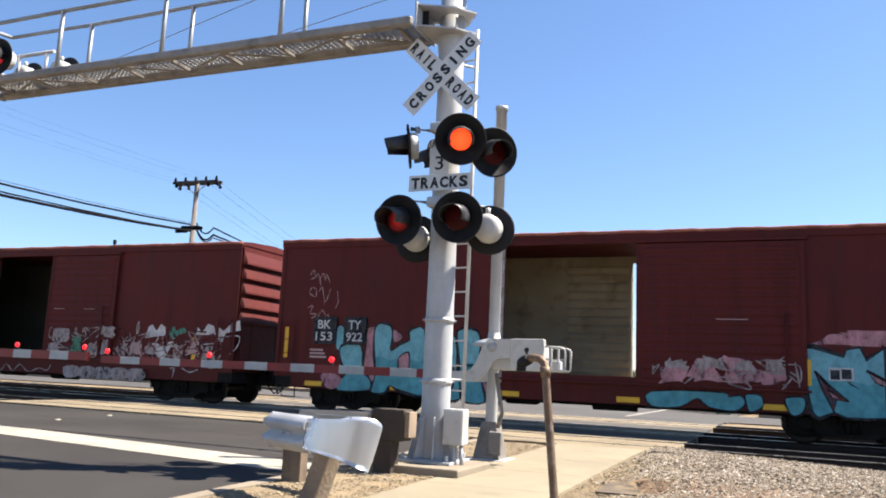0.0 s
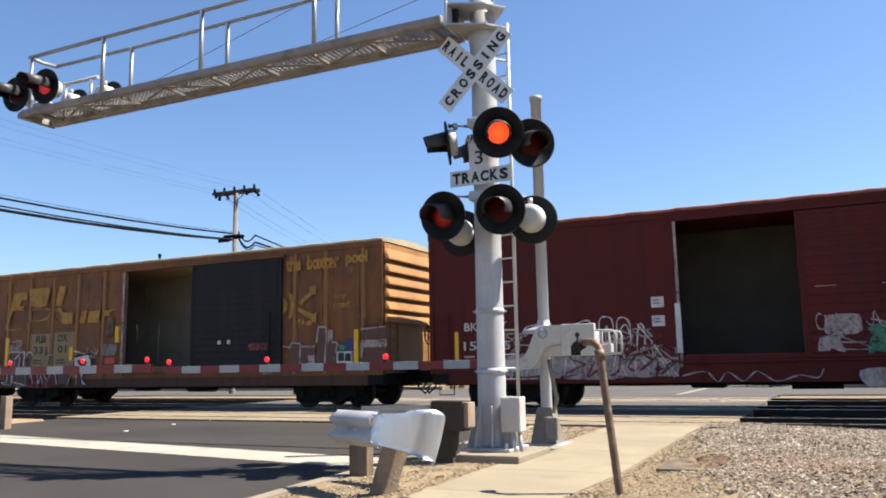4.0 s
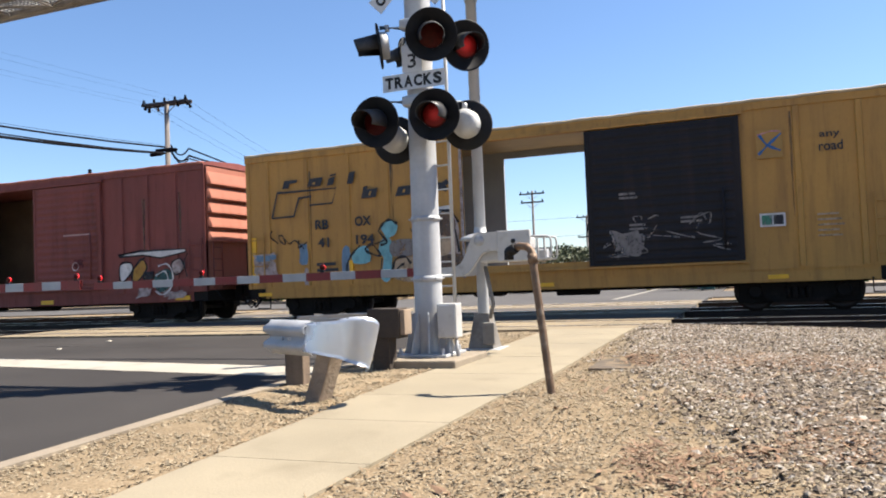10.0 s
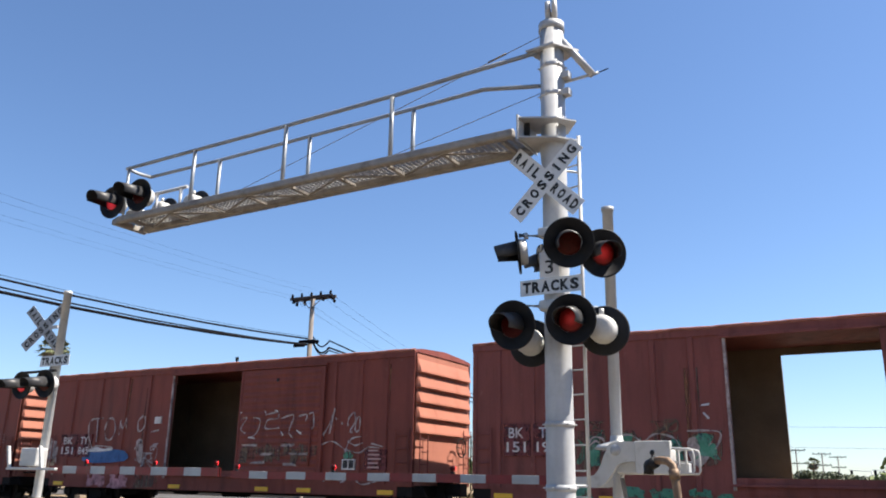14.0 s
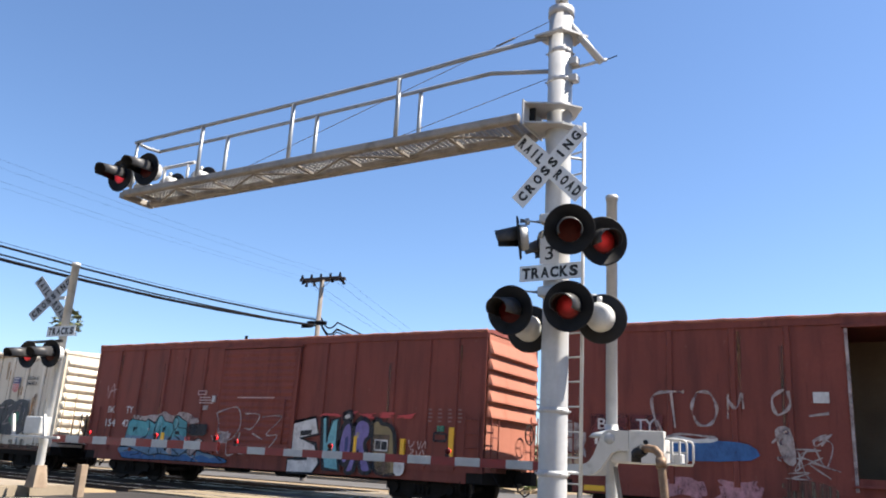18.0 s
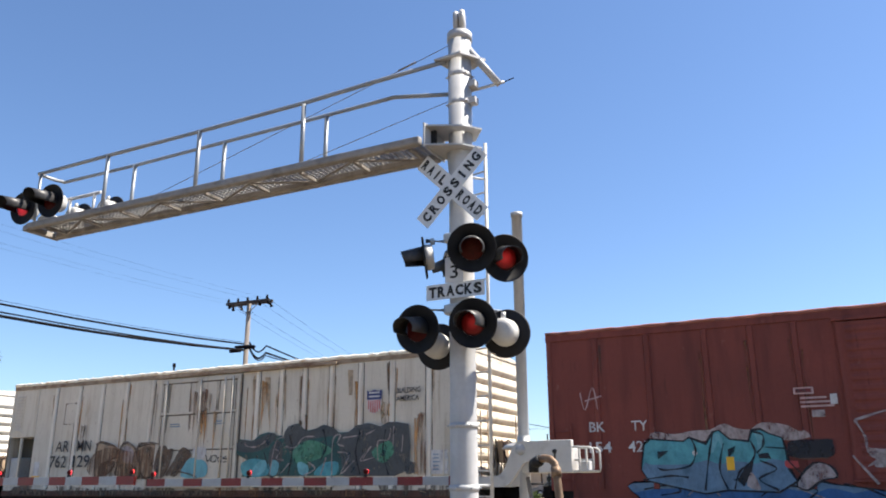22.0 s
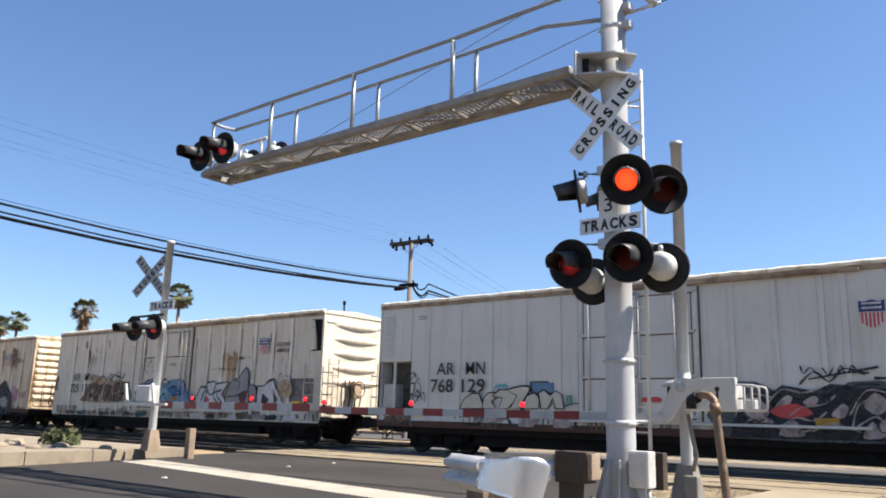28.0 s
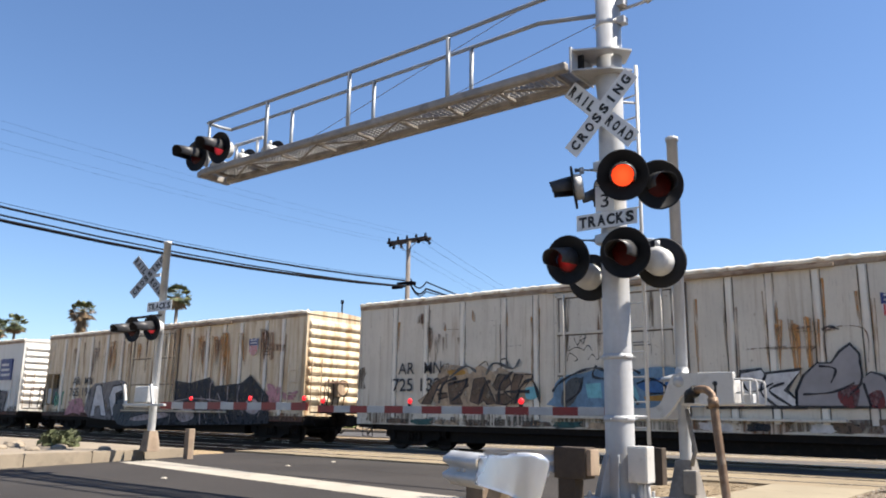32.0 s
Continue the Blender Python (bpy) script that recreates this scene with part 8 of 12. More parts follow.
def car_eight():
    c = reefer("white refrigerator car with green graffiti and rust-marked closed door", -131.52, -114.01, 4.3, REEFER, (7.0, 10.15), (2.2, 3.32, 4.39, 5.48, 6.6, 10.75, 11.6, 12.4, 13.31, 14.25, 15.22, 16.31), "round")
    marks_reefer(c, 2.3, 1.52, 1.9, "762 129")
    shield(c, 14.48, 2.75, 0.45, 0.62)
    slogan(c, 15.38, 3.05)
    for pts in ([(4.45, 2.24), (4.97, 2.22), (5.3, 2.12), (5.35, 1.84), (4.98, 1.71), (4.74, 1.38), (4.49, 1.27)], [(5.51, 2.14), (5.79, 2.25), (6.15, 2.05), (6.32, 1.7), (6.44, 1.23), (5.41, 1.25), (5.46, 1.66)], [(6.23, 2.11), (6.66, 2.18), (7.08, 2.13), (7.12, 1.79), (6.89, 1.62), (7.05, 1.28), (6.52, 1.23), (6.35, 1.81)]):
        coat(c, "tan", pts, edge=0.045, rim="brown", lift=P0)
    coat(c, "pale", [(5.55, 2.08), (5.83, 2.16), (6.11, 1.94), (6.04, 1.65), (5.64, 1.72)], lift=P0)
    coat(c, "brown", [(7.16, 2.07), (7.5, 2.09), (7.51, 1.77), (7.23, 1.33), (7.03, 1.5)], lift=P0 + 0.05)
    coat(c, "brown", [(8.12, 2.06), (8.51, 1.85), (8.22, 1.58), (7.86, 1.31), (7.53, 1.27), (7.79, 1.65)], lift=P0 + 0.05)
    coat(c, "brown", [(4.65, 1.62), (5.06, 1.73), (5.35, 1.66), (5.16, 1.37), (4.66, 1.26)], lift=P0)
    coat(c, "rust", [(5.48, 1.6), (6.12, 1.58), (6.44, 1.23), (5.45, 1.25)], lift=P0)
    coat(c, "cyan", [(8.36, 1.69), (8.78, 1.73), (9.12, 1.56), (9.05, 1.21), (8.14, 1.23)], lift=P0 + 0.05)
    coat(c, "white", [(8.54, 1.99), (8.93, 2.06), (9.06, 1.94), (8.99, 1.73), (8.68, 1.71)], lift=P0 + 0.05)
    strokes(c, [[(7.75, 1.26), (8, 1.37), (8.43, 1.3), (8.77, 1.21)], [(4.45, 2.24), (4.79, 2.29), (5.3, 2.14)], [(6.31, 2.2), (6.81, 2.23), (7.2, 2.16)]], "brown", 0.06, P0 + 0.06)
    coat(c, "rust", [(4.36, 1.25), (4.32, 1.92), (5.1, 2.13), (6.1, 1.97), (6.6, 2.13), (7.1, 1.95), (7.42, 1.23)], lift=P0 + 0.012)
    coat(c, "brown", [(7.14, 1.26), (7.3, 1.85), (7.62, 2.02), (7.79, 1.94), (7.51, 1.26)], lift=P0 + 0.055)
    coat(c, "brown", [(7.78, 1.29), (8.04, 1.74), (8.19, 1.96), (8.46, 1.92), (8.35, 1.68), (8, 1.26)], lift=P0 + 0.055)
    coat(c, "orange", [(15.91, 2.6), (16.03, 2.6), (16.07, 1.21), (15.91, 1.22)], lift=P0 - 0.01, soft=False)
    coat(c, "rust", [(16.06, 2.46), (16.19, 2.31), (16.26, 1.24), (16.1, 1.24)], lift=P0 - 0.01, soft=False)
    for pts in ([(10.54, 3.91), (10.83, 3.89), (10.9, 2.49), (10.68, 2.66)], [(10.99, 3.95), (11.19, 3.93), (11.26, 2.4)], [(11.59, 3.96), (11.75, 3.96), (11.8, 2.69)], [(13.82, 3.97), (14, 3.96), (13.99, 3.28), (13.88, 3.28)]):
        coat(c, "tan", pts, lift=0.001, soft=False)
    strokes(c, [[(9.06, 1.83), (9.16, 1.64), (9.28, 1.8)], [(9.33, 1.8), (9.27, 1.65), (9.43, 1.63), (9.47, 1.78), (9.33, 1.8)], [(9.67, 1.77), (9.52, 1.71), (9.59, 1.61), (9.67, 1.65)], [(9.85, 1.78), (9.73, 1.7), (9.87, 1.7)], [(9.73, 1.61), (9.88, 1.62)]], "black", 0.045, 0.115)
    coat(c, "darkgreen", [(10.08, 2.01), (10.26, 2.23), (10.72, 2.17), (10.95, 2.33), (11.26, 2.4), (11.55, 2.3), (11.82, 2.28), (11.94, 2.53), (12.27, 2.6), (12.56, 2.4), (12.84, 2.43), (13.12, 2.54), (13.44, 2.45), (13.62, 2.31), (13.95, 2.32), (14.16, 2.45), (14.3, 2.38), (14.33, 1.2), (10.39, 1.21), (10.56, 1.65), (10.13, 1.83)], lift=P0, soft=False)
    coat(c, "charcoal", [(13.59, 2.25), (13.95, 2.32), (14.15, 2.47), (14.56, 2.53), (14.92, 2.43), (15.16, 2.53), (15.43, 2.52), (15.75, 2.46), (15.82, 1.91), (15.78, 1.33), (15.35, 1.18), (13.81, 1.19)], lift=P0, soft=False)
    coat(c, "charcoal", [(11.8, 2.28), (11.96, 2.52), (12.27, 2.58), (12.56, 2.39), (12.84, 2.43), (13.12, 2.52), (13.47, 2.43), (13.59, 2.25), (13.04, 2.2), (12.49, 2.11), (12.02, 1.85)], lift=P0)
    coat(c, "charcoal", [(10.08, 2.01), (10.31, 2.21), (10.76, 2.17), (11.3, 2.38), (11.55, 2.28), (11.29, 2.02), (10.84, 1.87), (10.33, 1.88)], lift=P0)
    coat(c, "charcoal", [(11.34, 1.86), (11.64, 2.16), (11.81, 1.85), (11.58, 1.23), (11.35, 1.23)], lift=P0)
    coat(c, "green", [(12.12, 1.85), (12.58, 2.13), (13.14, 2.04), (13.43, 1.82), (12.89, 1.61), (12.33, 1.51)], lift=P0)
    coat(c, "teal", [(10.36, 1.57), (10.86, 1.69), (11.33, 1.53), (11.27, 1.23), (10.49, 1.22)], lift=P0)
    coat(c, "cyan", [(10.69, 1.29), (10.97, 1.6), (11.24, 1.62), (11.19, 1.32), (10.84, 1.22)], lift=P0)
    coat(c, "cyan", [(11.39, 1.26), (11.44, 1.63), (11.68, 1.55), (11.62, 1.26)], lift=P0)
    coat(c, "cyan", [(12.33, 1.57), (12.67, 1.47), (12.63, 1.22), (12.38, 1.28)], lift=P0)
    coat(c, "teal", [(12.87, 1.27), (13.17, 1.53), (13.62, 1.55), (13.59, 1.24), (13.09, 1.2)], lift=P0)
    coat(c, "green", [(14.66, 1.79), (15.17, 2.06), (15.34, 1.78), (15.01, 1.5)], lift=P0)
    strokes(c, [[(10.44, 2.13), (10.53, 2.03), (10.89, 2.01), (11.2, 2.17), (11.31, 2.35)], [(11.39, 1.23), (11.49, 1.93), (11.61, 2.19), (11.84, 2.25)], [(11.53, 1.93), (11.7, 1.85), (11.59, 1.68), (11.85, 1.63)], [(11.88, 2), (12.21, 1.96), (12.48, 2.21), (12.85, 2.23)], [(11.77, 1.28), (12.04, 1.55)], [(12.54, 1.22), (12.9, 1.39), (12.67, 1.57)], [(13.45, 1.21), (13.45, 2.11), (13.7, 2.25), (13.6, 2.03), (13.82, 1.95)], [(13.61, 1.81), (13.97, 1.72), (13.72, 1.24), (14.15, 1.59)], [(13.77, 2.17), (14.22, 2.21)], [(14.41, 1.63), (14.66, 1.93), (14.32, 1.58), (14.75, 1.65)], [(14.48, 2.23), (14.74, 2.33)], [(14.87, 1.58), (14.86, 2.04), (15.17, 2.09), (15.23, 2.37)], [(15.33, 2.41), (15.31, 1.92)], [(15.6, 2.19), (15.57, 1.77)], [(13.09, 1.21), (13.25, 1.68)]], "pale", 0.035, P0 + 0.02)
    strokes(c, [[(11.14, 1.87), (11.34, 1.41)], [(12, 2.3), (12.12, 1.85), (12.01, 1.22)], [(13.12, 2.42), (13.24, 1.97), (13.07, 1.61)], [(14.3, 2.3), (14.18, 1.8), (14.33, 1.23)], [(15.08, 2.35), (15.01, 1.78), (15.18, 1.22)]], "black", 0.05, P0 + 0.016)
    patch(c, 15.61, 15.97, 1.19, 1.60, "charcoal", 103, P0, ragged=1.2)
    patch(c, 14.9, 15.2, 2.6, 3.1, "orange", 105, P0, ragged=1.2)
    plate(c, 16.4, 16.85, 1.22, 1.8, PAINT["white"], "notice", -P0 - 0.006, "pasted white paper notice")
    bars(c, 16.45, 1.68, 0.2, 5, "steel", 0.025, 0.09, -P0 - 0.012)
    plate(c, 1.5, 1.75, 1.3, 1.75, PAINT["white"], "notice", -0.012)
    plate(c, 1.45, 1.8, 1.2, 1.3, YELLOW_TAG, "reflector", -0.014)
    runs(c, (8.55, 8.9), 3.75, "rust", 1, 1.2, 0.1, 0.11)
    runs(c, (8.75, 9.05), 3.2, "orange", 11, 1.1, 0.08, 0.114)
    runs(c, (3.55, 12.3, 15.0, 15.9), 2.9, "rust", 2, 0.9, 0.08, P0)
    plate(c, 2.75, 3.25, 2.95, 3.55, REEFER, "access_hatch", -0.02)
    strokes(c, [[(2.72, 3.58), (3.28, 3.58)], [(3.28, 3.6), (3.28, 2.1)], [(2.72, 3.57), (2.72, 2.9)], [(2.72, 2.92), (3.26, 2.92)]], "rust", 0.04, 0.016, "rust along a hatch frame")
    runs(c, (11.0, 11.35), 3.95, "orange", 3, 1.6, 0.09, 0.02)
    for u, z in ((7.55, 2.72), (9.25, 2.75)):
        bars(c, u, z, 0.45, 2, "steel", 0.03, 0.07, -0.112)


def car_nine():
    c = reefer("clean white refrigerator car with dark graffiti and closed door", -151.29, -133.8, 4.3, REEFER_C, (6.95, 10.05), (1.95, 3.1, 4.19, 5.3, 6.35, 10.8, 11.75, 12.7, 13.15, 14.35, 15.5, 16.6), "round")
    marks_reefer(c, 2.12, 1.62, 1.95, "768 129")
    shield(c, 13.42, 2.93, 0.48, 0.58)
    slogan(c, 14.4, 3.14)
    coat(c, "black", [(13.12, 0.96), (13.25, 1.17), (13.62, 1.26), (13.78, 1.6), (13.98, 1.72), (14.18, 1.58), (14.46, 1.65), (14.68, 1.61), (15.12, 1.56), (15.32, 1.47), (15.43, 1.21), (15.38, 0.85), (15.17, 0.79), (13.6, 0.81)], lift=P0, soft=False)
    coat(c, "black", [(10.77, 1.13), (11.14, 1.26), (11.38, 1.24), (11.54, 1.63), (11.82, 1.81), (12.1, 1.76), (12.44, 1.69), (12.77, 1.83), (13.09, 1.81), (13.29, 1.69), (13.5, 1.78), (13.7, 1.71), (13.63, 0.84), (12.15, 0.76), (10.87, 0.82)], lift=P0, soft=False)
    for pts in ([(11.64, 1.36), (11.87, 1.6), (12.03, 1.55), (11.94, 1.34), (11.77, 1.2)], [(12.2, 1.46), (12.43, 1.6), (12.55, 1.51), (12.41, 1.34)], [(11.19, 1.05), (11.49, 1.14), (11.62, 0.98), (11.3, 0.9)], [(12.73, 1.2), (12.96, 1.43), (13.11, 1.35), (12.99, 1.13)]):
        coat(c, "pale", pts, edge=0.02, lift=P0)
    strokes(c, [[(11.53, 1.45), (11.82, 1.72), (12.21, 1.65), (12.55, 1.72)], [(11.89, 1.13), (12.19, 1.34), (12.64, 1.42), (12.86, 1.6)], [(11.71, 0.89), (12.06, 1.13), (12.4, 1.08), (12.68, 1.26)], [(13.13, 0.93), (13.27, 1.38), (13.54, 1.55)], [(12.38, 0.86), (12.72, 1.03), (13.03, 0.97)], [(10.98, 0.96), (11.25, 1.14), (11.55, 1.07)]], "pale", 0.04, P0 + 0.016)
    coat(c, "charcoal", [(10.16, 1.14), (10.4, 1.66), (10.81, 1.9), (11.29, 1.88), (11.86, 1.59), (12.46, 1.49), (13.14, 1.87), (13.7, 1.89), (14.46, 1.79), (14.51, 0.67), (12.19, 0.64), (10.49, 0.69)], lift=P0 - 0.006, soft=False)
    coat(c, "black", [(10.66, 0.69), (10.85, 1.35), (11.44, 1.74), (11.88, 1.33), (12.16, 0.99), (12.8, 1.22), (13.24, 1.75), (14.02, 1.73), (14.33, 1.38), (14.06, 0.71)], lift=P0 - 0.004, soft=False)
    for pts in ([(11, 1.24), (11.32, 1.52), (11.55, 1.24), (11.29, 1.04)], [(13.35, 1.4), (13.59, 1.66), (13.85, 1.43), (13.61, 1.2)], [(11.68, 0.76), (11.99, 1.11), (12.24, 0.76)], [(13.3, 0.75), (13.5, 1.09), (13.76, 0.79)]):
        coat(c, "pale", pts, edge=0.02, lift=P0 - 0.002)
    coat(c, "red", [(11.54, 1.28), (12.07, 1.42), (12.41, 1.22), (11.89, 1.11)], lift=P0 - 0.002)
    coat(c, "gold", [(12.42, 1.13), (12.9, 1.14), (12.91, 0.96), (12.46, 0.95)], lift=P0 - 0.002, soft=False)
    strokes(c, [[(10.37, 1.25), (10.69, 1.61), (11.3, 1.84)], [(13.04, 1.48), (13.24, 1.79), (13.7, 1.81)], [(12.17, 1.82), (12.48, 2.08), (12.76, 1.88), (13.06, 2.14), (13.45, 2.01)], [(12.36, 1.93), (13.69, 2.16)], [(10.81, 0.95), (11.5, 1), (12.17, 0.84)]], "black", 0.05, P0)
    strokes(c, [[(10.8, 1.13), (11.11, 1.6), (11.62, 1.55)], [(13.11, 1.21), (13.46, 1.7), (14.02, 1.57)], [(12.17, 0.84), (12.81, 0.99), (13.29, 0.87)]], "pale", 0.035, P0 + 0.012)
    coat(c, "charcoal", [(13.96, 1.42), (14.22, 1.53), (14.57, 1.55), (14.89, 1.43), (15.04, 1.21), (14.76, 1.09), (14.42, 1.04), (14.14, 1.13)], lift=P0)
    for pts in ([(14.24, 1.18), (14.33, 1.35), (14.45, 1.37), (14.53, 1.21), (14.36, 1.07)], [(15.02, 1.42), (15.22, 1.52), (15.34, 1.43), (15.17, 1.36)], [(13.61, 1.06), (13.79, 1.15), (13.87, 0.95), (13.66, 0.88)], [(14.64, 1), (14.89, 1.1), (15.13, 0.86), (14.74, 0.87)], [(14.03, 1.79), (14.2, 1.84), (14.35, 1.72), (14.18, 1.63)]):
        coat(c, "pale", pts, edge=0.02, lift=P0)
    coat(c, "tan", [(15.06, 1.08), (15.24, 1.2), (15.36, 1.1), (15.19, 1.01)], edge=0.02, lift=P0)
    coat(c, "gold", [(14.36, 0.95), (14.59, 1), (14.58, 0.93), (14.37, 0.9)], lift=P0)
    strokes(c, [[(13.99, 1.58), (14.19, 1.44), (14.57, 1.58), (14.95, 1.45), (15.11, 1.4)], [(13.83, 1.17), (14.15, 1.3), (14.39, 1.42)], [(14.54, 1.07), (14.87, 1.15), (15.2, 0.97), (15.38, 0.85)], [(15.01, 1.22), (15.21, 1.3), (15.37, 1.18), (15.21, 1.02)], [(13.95, 0.84), (14.31, 0.99), (14.75, 0.89), (15.07, 0.81)], [(13.24, 0.99), (13.56, 1.18), (13.73, 1.06)], [(14.79, 1.61), (14.95, 1.31), (14.87, 1.15)]], "pale", 0.04, P0 + 0.016)
    strokes(c, [[(13.6, 1.94), (14.07, 1.94), (14.2, 1.98), (14.36, 1.89), (14.53, 1.93), (14.59, 1.77), (14.48, 1.65)], [(14.07, 1.89), (14.12, 1.7), (14.22, 1.56)], [(14.55, 1.63), (14.79, 1.64), (15.12, 1.59), (15.32, 1.47), (15.45, 1.53)]], "black", 0.06, P0 + 0.012)
    strokes(c, [[(12.21, 2.21), (12.27, 2.05), (12.41, 2.17), (12.53, 2.03)], [(12.64, 2.16), (12.76, 2.02), (12.86, 2.17)], [(12.94, 2.05), (12.99, 2.2), (13.07, 2.05)], [(13.15, 2.04), (13.2, 2.19), (13.3, 2.09), (13.2, 2.04)], [(13.32, 2.07), (13.52, 2.04)]], "black", 0.035, P0)
    strokes(c, [[(15.43, 1.81), (15.46, 1.68), (15.54, 1.79), (15.55, 1.66)], [(15.59, 1.67), (15.64, 1.78), (15.66, 1.67)], [(15.71, 1.67), (15.73, 1.78), (15.78, 1.73)], [(15.83, 1.77), (15.86, 1.7), (15.92, 1.79)], [(15.6, 1.61), (15.64, 1.52), (15.71, 1.61)], [(15.74, 1.52), (15.79, 1.61), (15.85, 1.54)], [(15.94, 1.72), (16.01, 1.79), (16.06, 1.7)]], "black", 0.03, P0)
    plate(c, 15.54, 15.95, 1.12, 1.42, PAINT["white"], "notice", -P0 - 0.01, "instruction plate framed in white")
    plate(c, 15.59, 15.73, 1.27, 1.40, PAINT["black"], "notice", -P0 - 0.014)
    plate(c, 15.77, 15.93, 1.27, 1.40, PAINT["black"], "notice", -P0 - 0.014)
    plate(c, 15.57, 15.91, 1.15, 1.22, PAINT["black"], "notice", -P0 - 0.014)
    for pts in ([(3.18, 1.2), (3.35, 1.48), (3.62, 1.62), (3.85, 1.62), (3.97, 1.39), (4.01, 1.21)], [(3.97, 1.21), (4, 1.48), (4.15, 1.63), (4.38, 1.65), (4.45, 1.54), (4.27, 1.39), (4.42, 1.21)], [(4.29, 1.54), (4.52, 1.72), (4.96, 1.72), (5.18, 1.65), (5.05, 1.43), (4.79, 1.22), (4.5, 1.21), (4.64, 1.5)], [(4.74, 1.72), (5.23, 1.82), (5.46, 1.81), (5.49, 1.69), (5.25, 1.37), (5.18, 1.22), (4.88, 1.22), (5.09, 1.57)], [(5.23, 1.22), (5.39, 1.56), (5.63, 1.65), (5.81, 1.5), (5.75, 1.23)], [(5.84, 1.23), (5.75, 1.63), (5.92, 1.72), (6.11, 1.58), (6.28, 1.69), (6.44, 1.61), (6.52, 1.24), (6.26, 1.24), (6.19, 1.51), (6.04, 1.23)]):
        coat(c, "cream2", pts, edge=0.026, lift=P0, soft=False)
    plate(c, 5.46, 6.04, 1.66, 1.94, PAINT["charcoal"], "access_hatch", -0.012, "dark hatch")
    patch(c, 6.56, 6.77, 1.31, 1.61, "green", 311, P0, ragged=0.7)
    patch(c, 4.26, 4.82, 1.72, 1.93, "cyan", 312, 0.0, ragged=2.2)
    strokes(c, [[(6.51, 1.31), (6.83, 1.37), (7.04, 1.36), (7.08, 1.22)], [(3.43, 1.32), (3.66, 1.42), (3.78, 1.26)], [(4.16, 1.48), (4.31, 1.53)], [(5.5, 1.4), (5.63, 1.52), (5.67, 1.34)], [(1.15, 1.99), (1.23, 2.19), (1.33, 1.99)], [(1.37, 2.02), (1.54, 2.15), (1.59, 1.99), (1.7, 2.08)], [(1.46, 1.56), (1.51, 1.89), (1.71, 1.89), (1.74, 1.56), (1.46, 1.56)], [(1.21, 1.72), (1.48, 1.56), (1.36, 1.37)], [(1.66, 1.48), (1.87, 1.64), (1.92, 1.37)], [(7.25, 1.97), (7.44, 1.86), (7.28, 1.72), (7.46, 1.61), (7.31, 1.42)], [(7.31, 1.93), (7.34, 1.36)]], "black", 0.032, P0 + 0.01)
    strokes(c, [[(2.99, 0.94), (3.48, 0.99), (3.52, 0.77)], [(3.29, 0.77), (3.32, 0.95)], [(3.68, 0.78), (3.71, 0.96), (3.87, 0.78)], [(4.43, 0.91), (4.79, 0.97), (4.88, 0.81)], [(5.67, 0.83), (5.75, 1), (6.01, 0.98), (6.04, 0.84)], [(6.26, 0.84), (6.31, 1.01), (6.54, 1.02), (6.57, 0.85)], [(6.83, 0.86), (6.86, 1.02), (7.07, 1)]], "black", 0.05, 0.03)
    strokes(c, [[(15.53, 1.73), (15.69, 1.78), (15.82, 1.67)], [(15.87, 1.76), (16.04, 1.69), (16.29, 1.77)], [(15.74, 1.56), (15.91, 1.52), (16.04, 1.6)]], "black", 0.03, P0)
    strokes(c, [[(4.49, 1.52), (4.77, 1.67), (5.36, 1.64)], [(5.52, 1.47), (5.93, 1.63), (6.5, 1.54)], [(3.03, 0.83), (3.82, 0.79), (3.93, 1.09)], [(4.7, 1.01), (4.95, 0.76)], [(5.87, 0.84), (5.99, 1.05), (6.69, 1.01), (6.85, 0.77)], [(8.86, 1.47), (9.1, 1.55)]], "black", 0.05, 0.03)
    for k, box_ in enumerate(((3.95, 4.70, 0.84, 1.18), (5.00, 5.87, 0.74, 1.09), (6.02, 6.83, 0.72, 1.01), (7.37, 8.90, 0.78, 1.08), (8.91, 10.11, 0.77, 1.05))):
        patch(c, *box_, "grime" if k > 2 else "pale", 111 + k, P0 if k < 3 else 0.11, ragged=1.5)
    patch(c, 7.82, 8.46, 1.56, 1.92, "green", 116, 0.11, ragged=1.8)
    patch(c, 9.71, 10.05, 1.42, 1.88, "pink", 117, 0.11, ragged=1.0)
    patch(c, 8.61, 9.16, 1.41, 1.55, "red", 118, 0.11, ragged=0.8)
    plate(c, 5.53, 6.18, 1.50, 1.90, PAINT["steel"], "access_hatch", -0.02)
    plate(c, 9.28, 9.61, 1.48, 1.82, BLACK, "notice", -0.112)
    plate(c, 7.89, 8.15, 1.60, 1.76, YELLOW_TAG, "notice", -0.116, "small yellow notice")
    plate(c, 15.96, 17.51, 0.81, 1.01, REEFER_C, "paint_patch", -P0 - 0.004, "cleanly repainted panel")
    strokes(c, [[(1.01, 2.03), (1.16, 2.08), (1.19, 2.2), (1.43, 2.19)], [(1.43, 2.25), (1.49, 2.08)], [(1.23, 1.66), (1.36, 1.91), (1.49, 1.85), (1.42, 1.63), (1.26, 1.57)], [(1.03, 1.74), (1.23, 1.63)], [(1.49, 1.57), (1.59, 1.74), (1.63, 1.41)], [(1.65, 1.68), (1.78, 1.46)], [(1.23, 1.4), (1.36, 1.55), (1.49, 1.35), (1.62, 1.52)]], "black", 0.035, 0.002)
    bars(c, 1.55, 3.85, 0.5, 2, "grey", 0.03, 0.07, -0.006)
    tags(c, (1.5, 8.5, 12.6, 15.2), 0.7, 0.1)
    plate(c, 1.4, 1.8, 0.95, 1.08, YELLOW_TAG, "reflector", -0.004)


